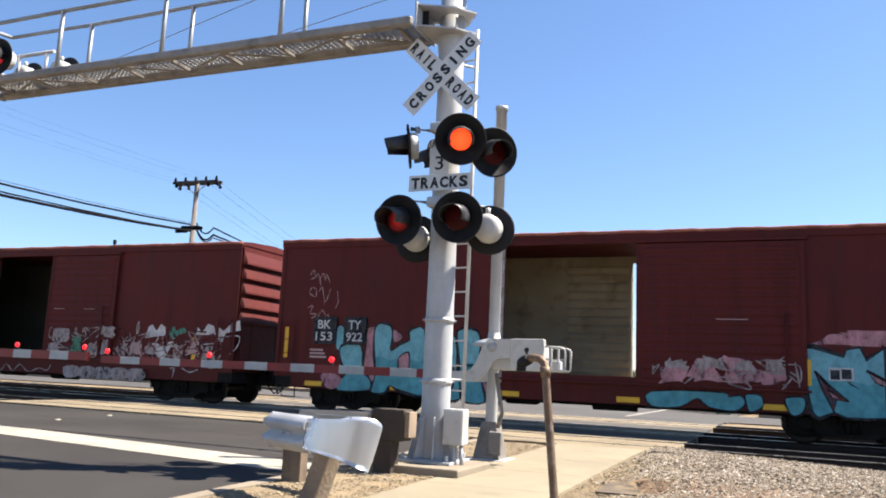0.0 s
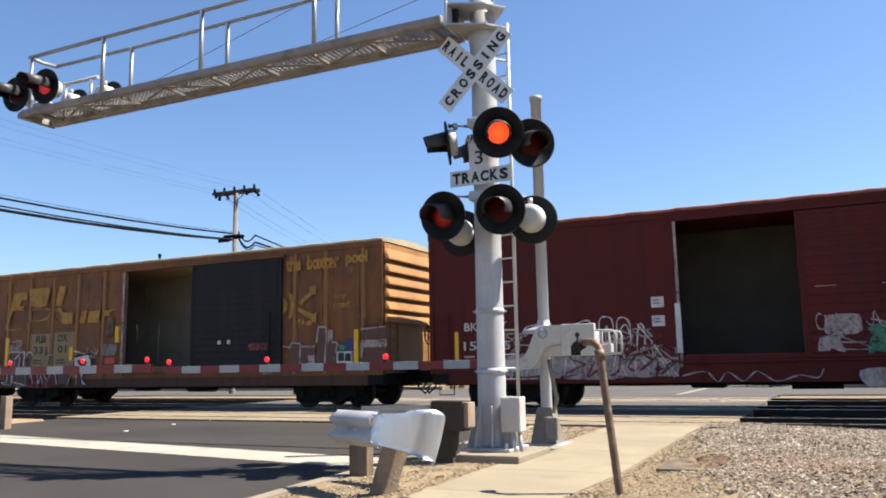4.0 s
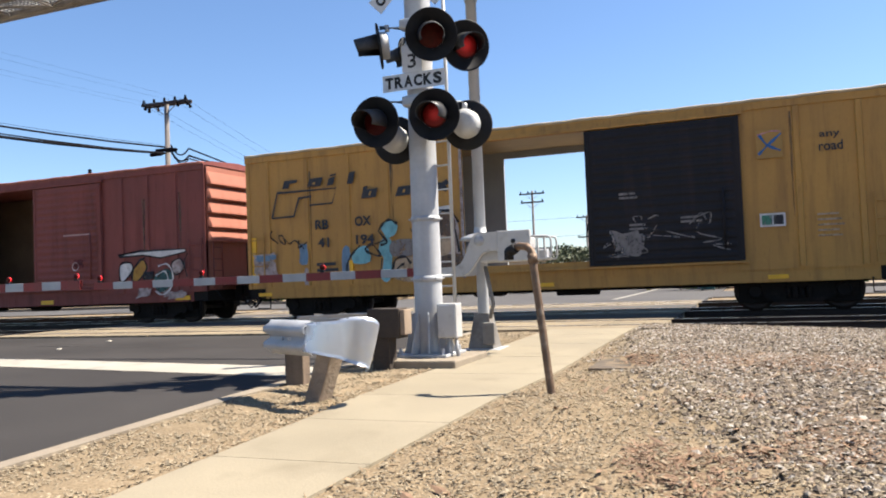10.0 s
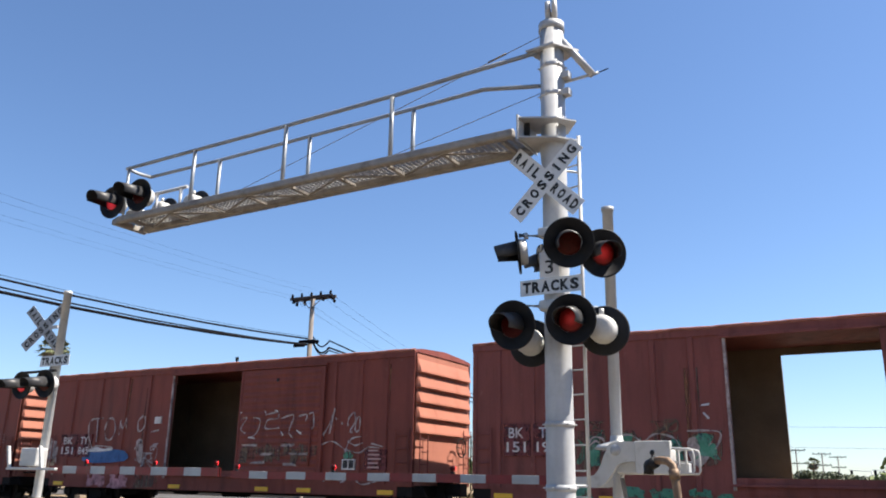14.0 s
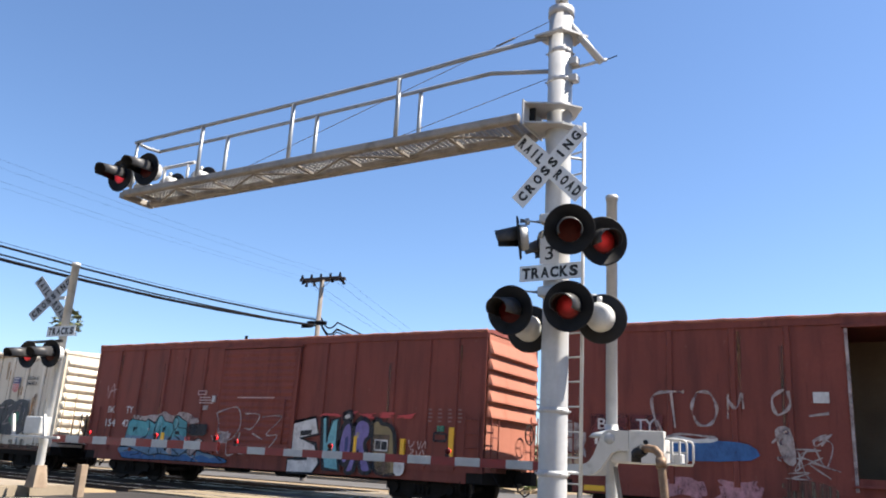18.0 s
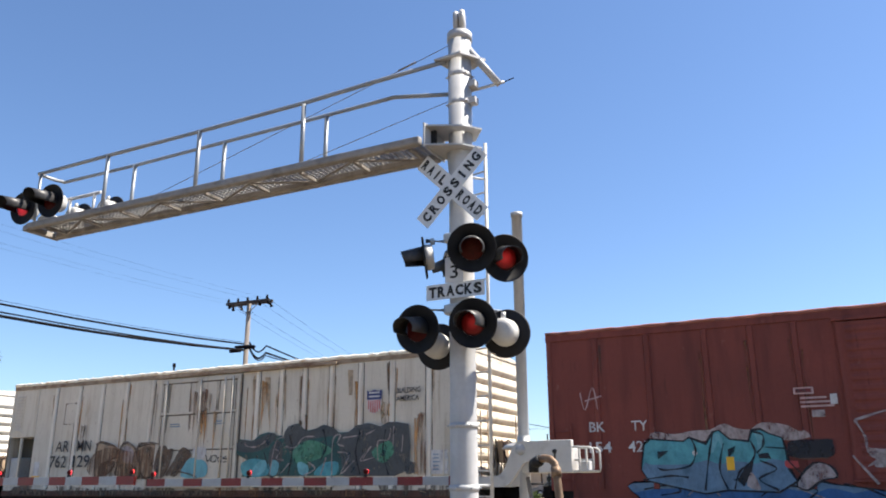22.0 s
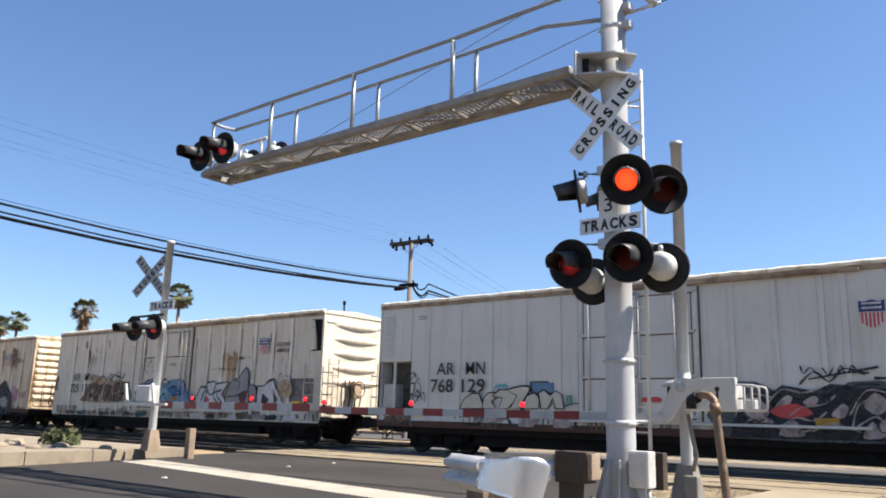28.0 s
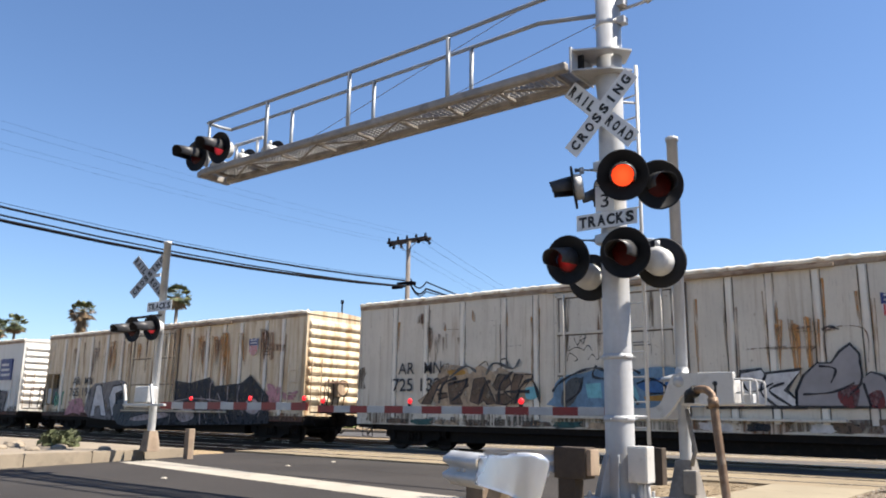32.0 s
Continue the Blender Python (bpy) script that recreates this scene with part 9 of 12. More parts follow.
def car_ten():
    c = reefer("white refrigerator car with bold graffiti and rust streaks", -171.7, -153.83, 4.3, REEFER, (7.1, 10.6), (1.5, 2.72, 4.06, 5.47, 6.5, 11.62, 12.51, 13.47, 14.38, 15.34, 16.3), "flat")
    marks_reefer(c, 1.5, 1.6, 1.88, "725 132")
    shield(c, 14.68, 2.92, 0.5, 0.6)
    slogan(c, 15.6, 3.0)
    coat(c, "tan", [(3.25, 2.1), (3.38, 2.33), (3.79, 2.35), (4.2, 2.27), (4.36, 2.08), (4.68, 2.32), (5.14, 2.13), (5.37, 2.24), (5.74, 2.11), (6.39, 2.04), (6.17, 1.68), (6.03, 1.24), (2.63, 1.24), (2.97, 1.65)], lift=P0 - 0.003)
    for pts in ([(2.63, 1.26), (3.09, 1.87), (3.63, 2.06), (3.55, 1.9), (3.26, 1.81), (2.98, 1.26)], [(3.59, 1.84), (4.28, 1.95), (4.33, 1.76), (3.97, 1.58), (4.13, 1.26), (3.69, 1.26)], [(3.22, 1.55), (3.56, 1.57), (3.6, 1.45), (3.27, 1.39)], [(4.37, 1.33), (4.52, 1.95), (4.87, 1.98), (5.26, 1.27), (4.95, 1.26), (4.84, 1.36), (4.68, 1.25)], [(5.14, 1.76), (5.33, 2.06), (5.67, 2.02), (5.74, 1.81), (5.52, 1.63), (5.26, 1.63)], [(5.74, 1.75), (5.85, 2.05), (6.14, 2.03), (5.99, 1.72), (5.88, 1.27), (5.74, 1.27)], [(5.22, 1.51), (5.59, 1.54), (5.81, 1.39), (5.59, 1.24), (5.29, 1.27)]):
        coat(c, "brown", pts, edge=0.02, rim="black", lift=P0, soft=False)
    coat(c, "gold", [(3.59, 2.19), (4.12, 2.21), (4.2, 2.08), (3.71, 2.06)], lift=P0)
    strokes(c, [[(3.29, 1.28), (3.42, 1.79), (3.92, 1.99)], [(3.74, 1.34), (4.12, 1.59), (4.3, 1.98)], [(4.69, 1.3), (4.88, 1.78), (5.09, 1.88)], [(5.36, 1.28), (5.4, 1.78), (5.81, 2.12)], [(5.89, 1.28), (6.08, 1.74), (6.42, 1.87), (6.64, 1.31)], [(3.62, 1.79), (4.18, 1.91)], [(5.51, 1.59), (6.33, 1.59)]], "black", 0.09, P0 + 0.012)
    strokes(c, [[(3.66, 1.99), (4.2, 2.3), (4.6, 2.14)], [(4.92, 2.05), (5.19, 2.36), (5.8, 2.2), (6.02, 2.44)]], "charcoal", 0.08, P0 + 0.004)
    strokes(c, [[(3.23, 2.07), (3.42, 2.34), (3.63, 2.38)], [(4.68, 2.29), (4.91, 2.41), (4.99, 2.28)], [(5.44, 2.24), (5.4, 2.43), (5.59, 2.45), (5.65, 2.27)], [(6.18, 2.03), (6.43, 2.01), (6.21, 1.74)], [(4.2, 2.4), (4.28, 2.3)]], "black", 0.04, P0 + 0.008)
    coat(c, "steel", [(7.08, 1.44), (7.13, 1.77), (7.42, 1.98), (7.93, 2.03), (8.32, 2.12), (8.72, 2.06), (9.11, 1.93), (9.35, 2.07), (9.97, 2.14), (10.45, 2.05), (10.59, 1.74), (10.83, 1.57), (10.96, 1.22), (7.18, 1.2)], lift=0.115)
    coat(c, "cyan", [(8, 1.76), (8.42, 1.79), (8.45, 1.42), (8.06, 1.42)], lift=0.115, soft=False)
    coat(c, "cyan", [(8.87, 1.67), (9.27, 1.75), (9.4, 1.31), (8.95, 1.3)], lift=0.115)
    coat(c, "blue", [(9.37, 1.75), (9.91, 1.88), (10.47, 1.74), (10.36, 1.5), (9.68, 1.54)], lift=0.115)
    coat(c, "gold", [(9.54, 1.45), (10.03, 1.49), (10.04, 1.35), (9.57, 1.35)], lift=0.115, soft=False)
    coat(c, "charcoal", [(7.34, 1.58), (7.59, 1.91), (7.94, 1.87), (7.83, 1.58), (7.59, 1.24), (7.32, 1.24)], lift=0.115)
    coat(c, "cyan", [(6.21, 1.68), (6.56, 1.69), (6.59, 1.45), (6.24, 1.39)], lift=P0)
    strokes(c, [[(7.07, 1.58), (7.27, 1.8), (7.79, 2.05), (8.32, 2.15), (8.64, 2.01)], [(8.86, 1.9), (9.1, 2.14), (9.48, 1.99)], [(8.32, 2.21), (8.23, 1.94), (8.73, 1.83), (8.62, 1.58)], [(9.37, 1.75), (9.81, 1.85), (10.17, 1.57), (9.69, 1.51)], [(10.33, 2.12), (10.59, 1.74), (10.94, 1.27)], [(7.45, 1.31), (7.83, 1.58), (7.94, 1.94)], [(8.78, 1.22), (9.13, 1.58), (9.4, 1.26)]], "black", 0.07, 0.135)
    strokes(c, [[(7.7, 2.91), (7.8, 2.73), (7.87, 2.87), (7.96, 2.75), (8, 2.93)], [(7.57, 2.71), (7.53, 2.6), (7.76, 2.68), (7.96, 2.61)], [(7.87, 2.93), (7.97, 3), (8.04, 2.92), (7.9, 2.87)], [(7.96, 2.58), (8.09, 2.72), (8.21, 2.57)], [(7.49, 2.34), (7.56, 2.54), (7.79, 2.39), (7.69, 2.33)], [(8.08, 2.35), (8.21, 2.49), (8.34, 2.34), (8.43, 2.48)]], "black", 0.025, 0.112)
    for k in range(8):
        patch(c, 1.2 + 0.95 * k, 2.2 + 0.95 * k, 0.66, 0.86, ("brown", "darkgreen", "tan", "brown", "grime")[k % 5], 220 + k, 0.024, ragged=1.2)
    coat(c, "white", [(11.01, 1.22), (11.41, 1.84), (11.77, 1.83), (11.79, 1.98), (12.25, 2.04), (12.31, 1.94), (13.07, 2.01), (12.73, 1.58), (13.14, 1.22)], edge=0.045, lift=P0, soft=False)
    strokes(c, [[(11.48, 1.22), (11.66, 1.73), (11.78, 1.57), (11.69, 1.22)], [(11.79, 1.83), (12, 1.54), (12.49, 1.73)], [(12.34, 1.92), (12.22, 1.53), (12.57, 1.21)], [(12.71, 1.73), (12.39, 1.57), (12.87, 1.22)]], "black", 0.06, P0 + 0.012)
    coat(c, "red", [(11.68, 1.24), (11.83, 1.49), (12.01, 1.32)], lift=P0 + 0.004)
    coat(c, "warmgrey", [(12.93, 1.23), (12.94, 1.56), (13.1, 1.88), (13.38, 2.13), (13.66, 2.13), (13.82, 2.35), (14.04, 2.51), (14.2, 2.3), (14.23, 1.81), (14.38, 1.93), (14.61, 1.85), (14.75, 1.56), (14.75, 1.23)], edge=0.03, lift=P0, soft=False)
    strokes(c, [[(13.07, 1.49), (13.64, 1.53), (14.07, 1.72)], [(14.2, 2.18), (14.19, 1.72), (13.96, 1.48)], [(13.42, 2.07), (13.73, 2), (13.63, 1.72)], [(14.23, 1.71), (14.33, 1.25)]], "black", 0.05, P0 + 0.012)
    coat(c, "maroon", [(13.74, 1.53), (14.13, 1.68), (14.08, 1.25), (13.84, 1.25)], lift=P0 + 0.002)
    coat(c, "maroon", [(14.31, 1.48), (14.54, 1.56), (14.58, 1.24), (14.33, 1.24)], lift=P0 + 0.002)
    coat(c, "white", [(14.69, 1.23), (14.72, 1.85), (15.1, 1.86), (15.21, 1.95), (15.36, 2.04), (15.59, 2.08), (15.68, 1.84), (16.02, 1.47), (16.11, 1.24)], edge=0.05, lift=P0, soft=False)
    coat(c, "black", [(14.96, 1.23), (15.03, 1.62), (15.4, 1.38), (15.21, 1.24)], lift=P0 + 0.004, soft=False)
    coat(c, "black", [(15.59, 1.7), (15.86, 1.38), (15.65, 1.26)], lift=P0 + 0.004, soft=False)
    coat(c, "tan", [(15.81, 1.85), (15.99, 2.06), (16.34, 2.06), (16.53, 1.84), (16.49, 1.55), (16.16, 1.45), (15.86, 1.56)], lift=P0)
    strokes(c, [[(15.99, 1.63), (16.08, 1.85), (16.29, 1.9), (16.25, 1.7), (16.04, 1.67)], [(16.16, 1.55), (16.34, 1.67), (16.39, 1.9)]], "rust", 0.05, P0 + 0.012)
    strokes(c, [[(16.36, 2.21), (16.51, 2.02), (16.42, 1.9)], [(16.51, 1.99), (16.59, 1.7), (16.46, 1.55)], [(16.42, 1.7), (16.56, 1.47), (16.68, 1.63)], [(16.16, 2.21), (16.34, 2.11)], [(15.81, 2.15), (15.93, 2.29), (15.99, 2.11)]], "black", 0.035, P0 + 0.006)
    for k, (a, b) in enumerate(((640, 690), (700, 730), (770, 800), (840, 880), (880, 920), (930, 975))):
        q0, q1 = 11.0 + (a - 655) * 0.0183, 11.0 + (b - 655) * 0.0183
        patch(c, q0, q1, 0.68, 0.9, ("white", "black", "white", "pale", "black", "white")[k], 420 + k, 0.03, ragged=1.0)
    plate(c, 16.51, 16.96, 1.21, 1.35, YELLOW_TAG, "reflector", -P0 - 0.006)
    for pts in ([(12.88, 2.99), (13.03, 2.98), (13.03, 2.01), (12.93, 2.01)], [(13.16, 2.88), (13.32, 2.87), (13.32, 2.01), (13.22, 2.04)], [(15.81, 2.78), (15.86, 2.77), (15.85, 2.3)], [(15.94, 2.86), (15.99, 2.86), (15.97, 2.22)], [(16.11, 2.59), (16.17, 2.58), (16.15, 2.14)]):
        coat(c, "orange", pts, lift=P0 - 0.008, soft=False)
    strokes(c, [[(12.88, 2.87), (13.32, 2.89)], [(12.47, 2.46), (13.41, 2.47)], [(13.59, 2.8), (13.81, 2.82)]], "rust", 0.05, P0 - 0.006)
    strokes(c, [[(13.58, 2.19), (13.61, 2.8), (14.33, 2.8), (14.36, 2.12)]], "rust", 0.03, P0 - 0.005)
    strokes(c, [[(13.2, 2.39), (13.3, 2.48)], [(13.22, 2.34), (13.37, 2.46)], [(13.85, 2), (13.97, 2.05)], [(13.84, 1.96), (13.97, 2)]], "black", 0.025, P0)
    runs(c, (12.75, 13.05, 13.2), 3.15, "orange", 4, 1.3, 0.09, P0)
    strokes(c, [[(11.94, 2.47), (12.8, 2.5)], [(12.99, 2.8), (13.2, 2.81), (13.35, 2.79)]], "rust", 0.035, P0)
    strokes(c, [[(13.53, 2.82), (13.68, 2.88), (13.86, 2.81)]], "black", 0.06, P0)
    coat(c, "rust", [(2.32, 3.64), (2.56, 3.9), (2.74, 3.72), (2.92, 3.44), (3.02, 3.23), (2.9, 2.64), (2.8, 3.24), (2.62, 3.39), (2.57, 3.59)], lift=0.02)
    patch(c, 2.34, 2.79, 3.52, 3.94, "rust", 129, 0.02, ragged=1.6)
    patch(c, 2.62, 3.01, 3.21, 3.51, "rust", 130, 0.02, ragged=1.4)
    runs(c, (3.0, 3.35), 3.3, "rust", 5, 0.8, 0.06, 0.02)
    strokes(c, [[(3.37, 3.38), (4.1, 3.34)], [(4.35, 3.49), (5.21, 3.53)], [(5.44, 2.8), (6.03, 2.81)]], "rust", 0.02, 0.004)
    for pts in ([(3.9, 3.12), (4.11, 3.05), (4.07, 2.89), (3.95, 2.92)], [(3.35, 3.55), (3.45, 3.57), (3.48, 3.34), (3.37, 3.38)], [(4.42, 3.87), (4.54, 3.67), (4.51, 3.51), (4.41, 3.62)]):
        coat(c, "orange", pts, lift=0.004)
    plate(c, 0.24, 0.89, 2.68, 3.29, REEFER, "access_hatch", -0.02)
    plate(c, 4.39, 5.21, 2.42, 3.52, REEFER, "patch_plate", -0.02)
    plate(c, 12.7, 13.35, 2.0, 2.62, REEFER, "patch_plate", -0.012)
    bars(c, 9.3, 2.72, 0.5, 2, "grey", 0.03, 0.07, -0.112)
    tags(c, (0.4, 7.6, 12.3, 15.4), 0.72, 0.12)
    patch(c, -0.10, 0.40, 1.60, 2.38, "grime", 131, 0.0, ragged=1.6)


def car_eleven():
    c = reefer("heavily rust-streaked white refrigerator car with black graffiti", -192.16, -174.18, 4.3, REEFER_R, (7.2, 10.65), (1.6, 2.8, 4.0, 5.3, 6.5, 11.5, 12.5, 13.5, 14.5, 15.9, 16.8), "round")
    marks_reefer(c, 2.46, 1.5, 1.95, "765 194")
    shield(c, 15.02, 2.9, 0.5, 0.62)
    bars(c, 15.7, 3.1, 0.5, 3, "rust", 0.05, 0.1, -P0 - 0.004)
    coat(c, "grey", [(4.35, 1.93), (5.42, 2.1), (6.64, 2.18), (7.53, 1.99), (8.15, 2.25), (8.6, 1.45), (10.44, 1.62), (10.56, 0.78), (9.98, 0.67), (4.34, 0.63)], lift=P0 - 0.003)
    for pts in ([(4.45, 0.7), (4.74, 2), (5.17, 2), (5.78, 0.72), (5.37, 0.71), (5.16, 1.13), (4.8, 1.08), (4.79, 0.69)], [(5.87, 1.45), (6.08, 1.93), (6.76, 2), (7, 1.63), (6.4, 1.63), (6.42, 1.04), (7.01, 1.09), (7, 0.69), (6.22, 0.72)], [(7.42, 0.74), (7.05, 1.36), (7.37, 1.45), (8.05, 0.92), (8.41, 1.67), (8.74, 1.62), (8.56, 0.75)]):
        coat(c, "white", pts, edge=0.035, rim="black", lift=P0, soft=False)
    coat(c, "black", [(9.22, 1.9), (9.72, 2.11), (10.59, 2.1), (11.62, 2.01), (12.84, 2.2), (13.16, 1.87), (14.72, 1.96), (15.22, 2.24), (15.75, 1.85), (16.27, 1.5), (16.36, 0.58), (12.25, 0.45), (6.74, 0.35), (6.35, 1.65), (7.48, 1.91), (8.45, 1.59)], lift=P0 + 0.002, soft=False)
    coat(c, "charcoal", [(6.45, 1.32), (9.32, 1.51), (10.01, 0.99), (9.05, 0.44), (6.72, 0.4)], lift=P0 + 0.002)
    for pts in ([(14.96, 1.27), (15.48, 1.43), (15.89, 1.15), (15.59, 0.87), (15.12, 0.96)], [(10.85, 0.87), (11.54, 1.26), (12.07, 0.76), (11.3, 0.53)], [(7.82, 0.71), (10.03, 0.92), (10.19, 0.71), (7.99, 0.53)]):
        coat(c, "pale", pts, edge=0.02, lift=P0 + 0.002)
    strokes(c, [[(12.44, 0.5), (12.4, 1.51), (12.83, 0.53)], [(13.04, 0.89), (12.92, 1.87), (13.18, 2.02)], [(13.68, 0.66), (13.37, 1.63), (14.18, 0.55)], [(13.99, 1.87), (14, 1.38)], [(14.65, 1.86), (14.58, 1.34), (14.95, 0.91)], [(11.69, 0.63), (11.21, 1.33)], [(10.47, 0.49), (10.47, 1.33)], [(15.79, 0.81), (15.98, 1.62)], [(9.95, 1.22), (12.01, 1.43), (14.5, 1.24)]], "pale", 0.05, P0 + 0.016)
    for pts in ([(13.37, 3.8), (13.81, 3.78), (14.17, 1.91), (13.83, 1.92)], [(14.34, 3.76), (14.67, 3.75), (14.84, 2.53)], [(11.89, 3.65), (12.2, 3.64), (12.47, 2.08)], [(9.23, 3.97), (9.57, 3.95), (9.79, 2.68)], [(11.16, 3.89), (11.37, 3.88), (11.56, 2.9)]):
        coat(c, "orange", pts, lift=P0 - 0.006, soft=False)
    for pts in ([(15.97, 3.69), (16.33, 3.68), (16.41, 2.78), (16.21, 2.69)], [(16.13, 3.31), (16.98, 3.23), (16.94, 3), (16.18, 3.07)]):
        coat(c, "rust", pts, lift=P0, soft=False)
    patch(c, 15.92, 16.96, 0.84, 2.04, "pink", 133, P0, ragged=1.8)
    patch(c, 16.84, 17.84, 1.29, 1.73, "pink", 136, P0, ragged=2.0)
    patch(c, 2.10, 4.05, 0.64, 1.46, "pink", 134, P0, ragged=1.3)
    patch(c, 0.88, 1.92, 0.86, 1.96, "green", 135, 0.0, ragged=2.2)
    runs(c, (2.6, 4.3, 5.7, 12.2, 13.2), 3.7, "rust", 7, 1.3, 0.14, P0)
    runs(c, (5.8, 11.9, 12.8, 13.5), 3.9, "orange", 17, 1.7, 0.16, P0)
    runs(c, (15.75, 15.95), 3.9, "rust", 8, 1.5, 0.16, P0)
    runs(c, (8.0, 9.4), 3.7, "orange", 9, 0.9, 0.14, 0.112)
    tags(c, (0.4, 7.6, 12.3, 15.4), 0.72, 0.12)


def car_twelve():
    c = reefer("white refrigerator car with a blue lettered panel", -212.7, -194.8, 4.3, REEFER_C, (7.2, 10.6), (1.6, 2.8, 4.0, 5.3, 6.5, 11.5, 12.5, 13.5, 14.5), "round")
    plate(c, 15.6, 16.9, 2.35, 3.4, PAINT["navy"], "sign_panel", -P0 - 0.004, "blue panel with pale bars")
    bars(c, 15.75, 3.05, 1.0, 3, "white", 0.12, 0.25, -P0 - 0.008)
    graffiti(c, 13.5, 16.5, 0.8, 1.8, 4, ["pale", "grey"], "black", 141, edge=0.05, proud=P0)


for build in (car_one, car_two, car_three, car_four, car_five, car_six, car_seven, car_eight, car_nine, car_ten, car_eleven, car_twelve):
    build()
for o in (*TRUCK_M.children_recursive, TRUCK_M):
    bpy.data.objects.remove(o)

# ---- the cantilever crossing signal ----
FLASH = []
PERIOD, FIRST_ON = 1.3305, 0.0975


def lamp(parent, at, facing, phase, lit, r=0.30, up=Vector((0, 0, 1)), deep=1.0, reach=1.0, label="round red flasher with black background and visor"):
    """A flasher unit: black annular background, white housing behind, visor, and a turning insert with a glowing and a dark red face."""
    f = Vector(facing).normalized()
    x = up.cross(f).normalized()
    y = f.cross(x)
    m = Matrix((x, y, f)).transposed().to_4x4()
    m.translation = Vector(at)
    bm = bmesh.new()
    lathe(bm, [(0.155, 0.0), (r - 0.015, -0.012), (r, 0.0), (r, 0.014), (r - 0.012, 0.016), (r - 0.02, 0.006), (0.155, 0.012), (0.155, 0.0)], 40)
    lp = part("flasher", bm, BLACK, parent, label)
    lp.matrix_basis = m
    bm = bmesh.new()
    lathe(bm, [(0.154, -0.002), (0.166, -0.02), (0.17, -0.05), (0.163, -0.06), (0.16, -0.06 - 0.13 * deep), (0.145, -0.06 - 0.16 * deep), (0.09, -0.06 - 0.185 * deep), (0.0, -0.06 - 0.19 * deep)], 28)
    tube(bm, (0, 0.165, -0.12), (0, 0.24, -0.12), 0.03, n=8)
    part("housing", bm, SILVER, lp, "dull white lamp housing")
    bm = bmesh.new()
    rows = []
    for k in range(21):
        a = radians(-28 + 236 * k / 20)
        c, d = math.cos(a), math.sin(a)
        ln = reach * (0.27 + 0.03 * max(0.0, d))
        rows.append([bm.verts.new((0.153 * c, 0.147 * d, 0.004)), bm.verts.new((0.130 * c, 0.110 * d, ln)),
                     bm.verts.new((0.137 * c, 0.117 * d, ln)), bm.verts.new((0.160 * c, 0.154 * d, 0.004))])
    for p, q in zip(rows, rows[1:]):
        for i in range(4):
            fc = bm.faces.new((p[i], q[i], q[(i + 1) % 4], p[(i + 1) % 4]))
            fc.smooth = i in (0, 2)
    for p in (rows[0], rows[-1]):
        bm.faces.new(p)
    vi = part("visor", bm, VISOR, lp, "weathered black visor, darker inside")
    # Outer faces are lightened for sun, inner faces darkened for shade.
    vi.data.materials.append(BLACK)
    for p in vi.data.polygons:
        p.material_index = 1 if p.normal.dot(Vector((p.center.x, p.center.y, 0))) < -0.02 else 0
    bm = bmesh.new()
    lathe(bm, [(0.0, 0.012), (0.08, 0.009), (0.132, 0.004), (0.1545, 0.0)], 28)
    lathe(bm, [(0.1545, 0.0), (0.132, -0.004), (0.08, -0.009), (0.0, -0.012)], 28)
    ins = part("lens", bm, lit, lp, "red signal lens")
    ins.data.materials.append(LENS_OFF)
    for p in ins.data.polygons:
        p.material_index = 0 if p.center.z > 0.0025 else 1
    ins.matrix_basis = Matrix.Translation((0, 0, 0.0))
    FLASH.append((ins, phase))
    return lp


def spaced(parent, word, x0, z0, w, h, y, spread, fill=0.72):
    """Narrow sign letters set one by one with wide gaps."""
    unit = w / len(word)
    for k, ch in enumerate(word):
        wide = unit * fill * (0.34 if ch == "I" else 1.0)
        part("letter", lettering(ch, x0 + unit * (k + 0.5) - wide / 2, z0, wide, h, y, spread), INK, parent, "black letter")


def crossbuck(parent, cx, y, cz, s=1.0):
    for turn, text, lift in ((-45, ("RAIL", "ROAD"), 0.0), (45, ("CROSSING",), 0.008)):
        bm = cbox(-0.61 * s, 0.61 * s, -0.004, 0.004, -0.114 * s, 0.114 * s, 0.002)
        b = part("crossbuck_blade", bm, SIGN_W, parent, "reflective white crossbuck blade with black lettering")
        b.matrix_basis = pose(cx, y - lift, cz, 0, -turn, 0)
        if len(text) == 2:
            spots = ((text[0], -0.59, 0.47), (text[1], 0.12, 0.47))
        else:
            spots = ((text[0], -0.575, 1.15),)
        for word, x0, w in spots:
            spaced(b, word, x0 * s, -0.07 * s, w * s, 0.14 * s, -0.0065, 0.055)
    bm = bmesh.new()
    box(bm, cx - 0.06, cx + 0.06, y + 0.006, 0.0, cz - 0.05, cz + 0.05)
    part("sign_bracket", bm, GALV, parent)


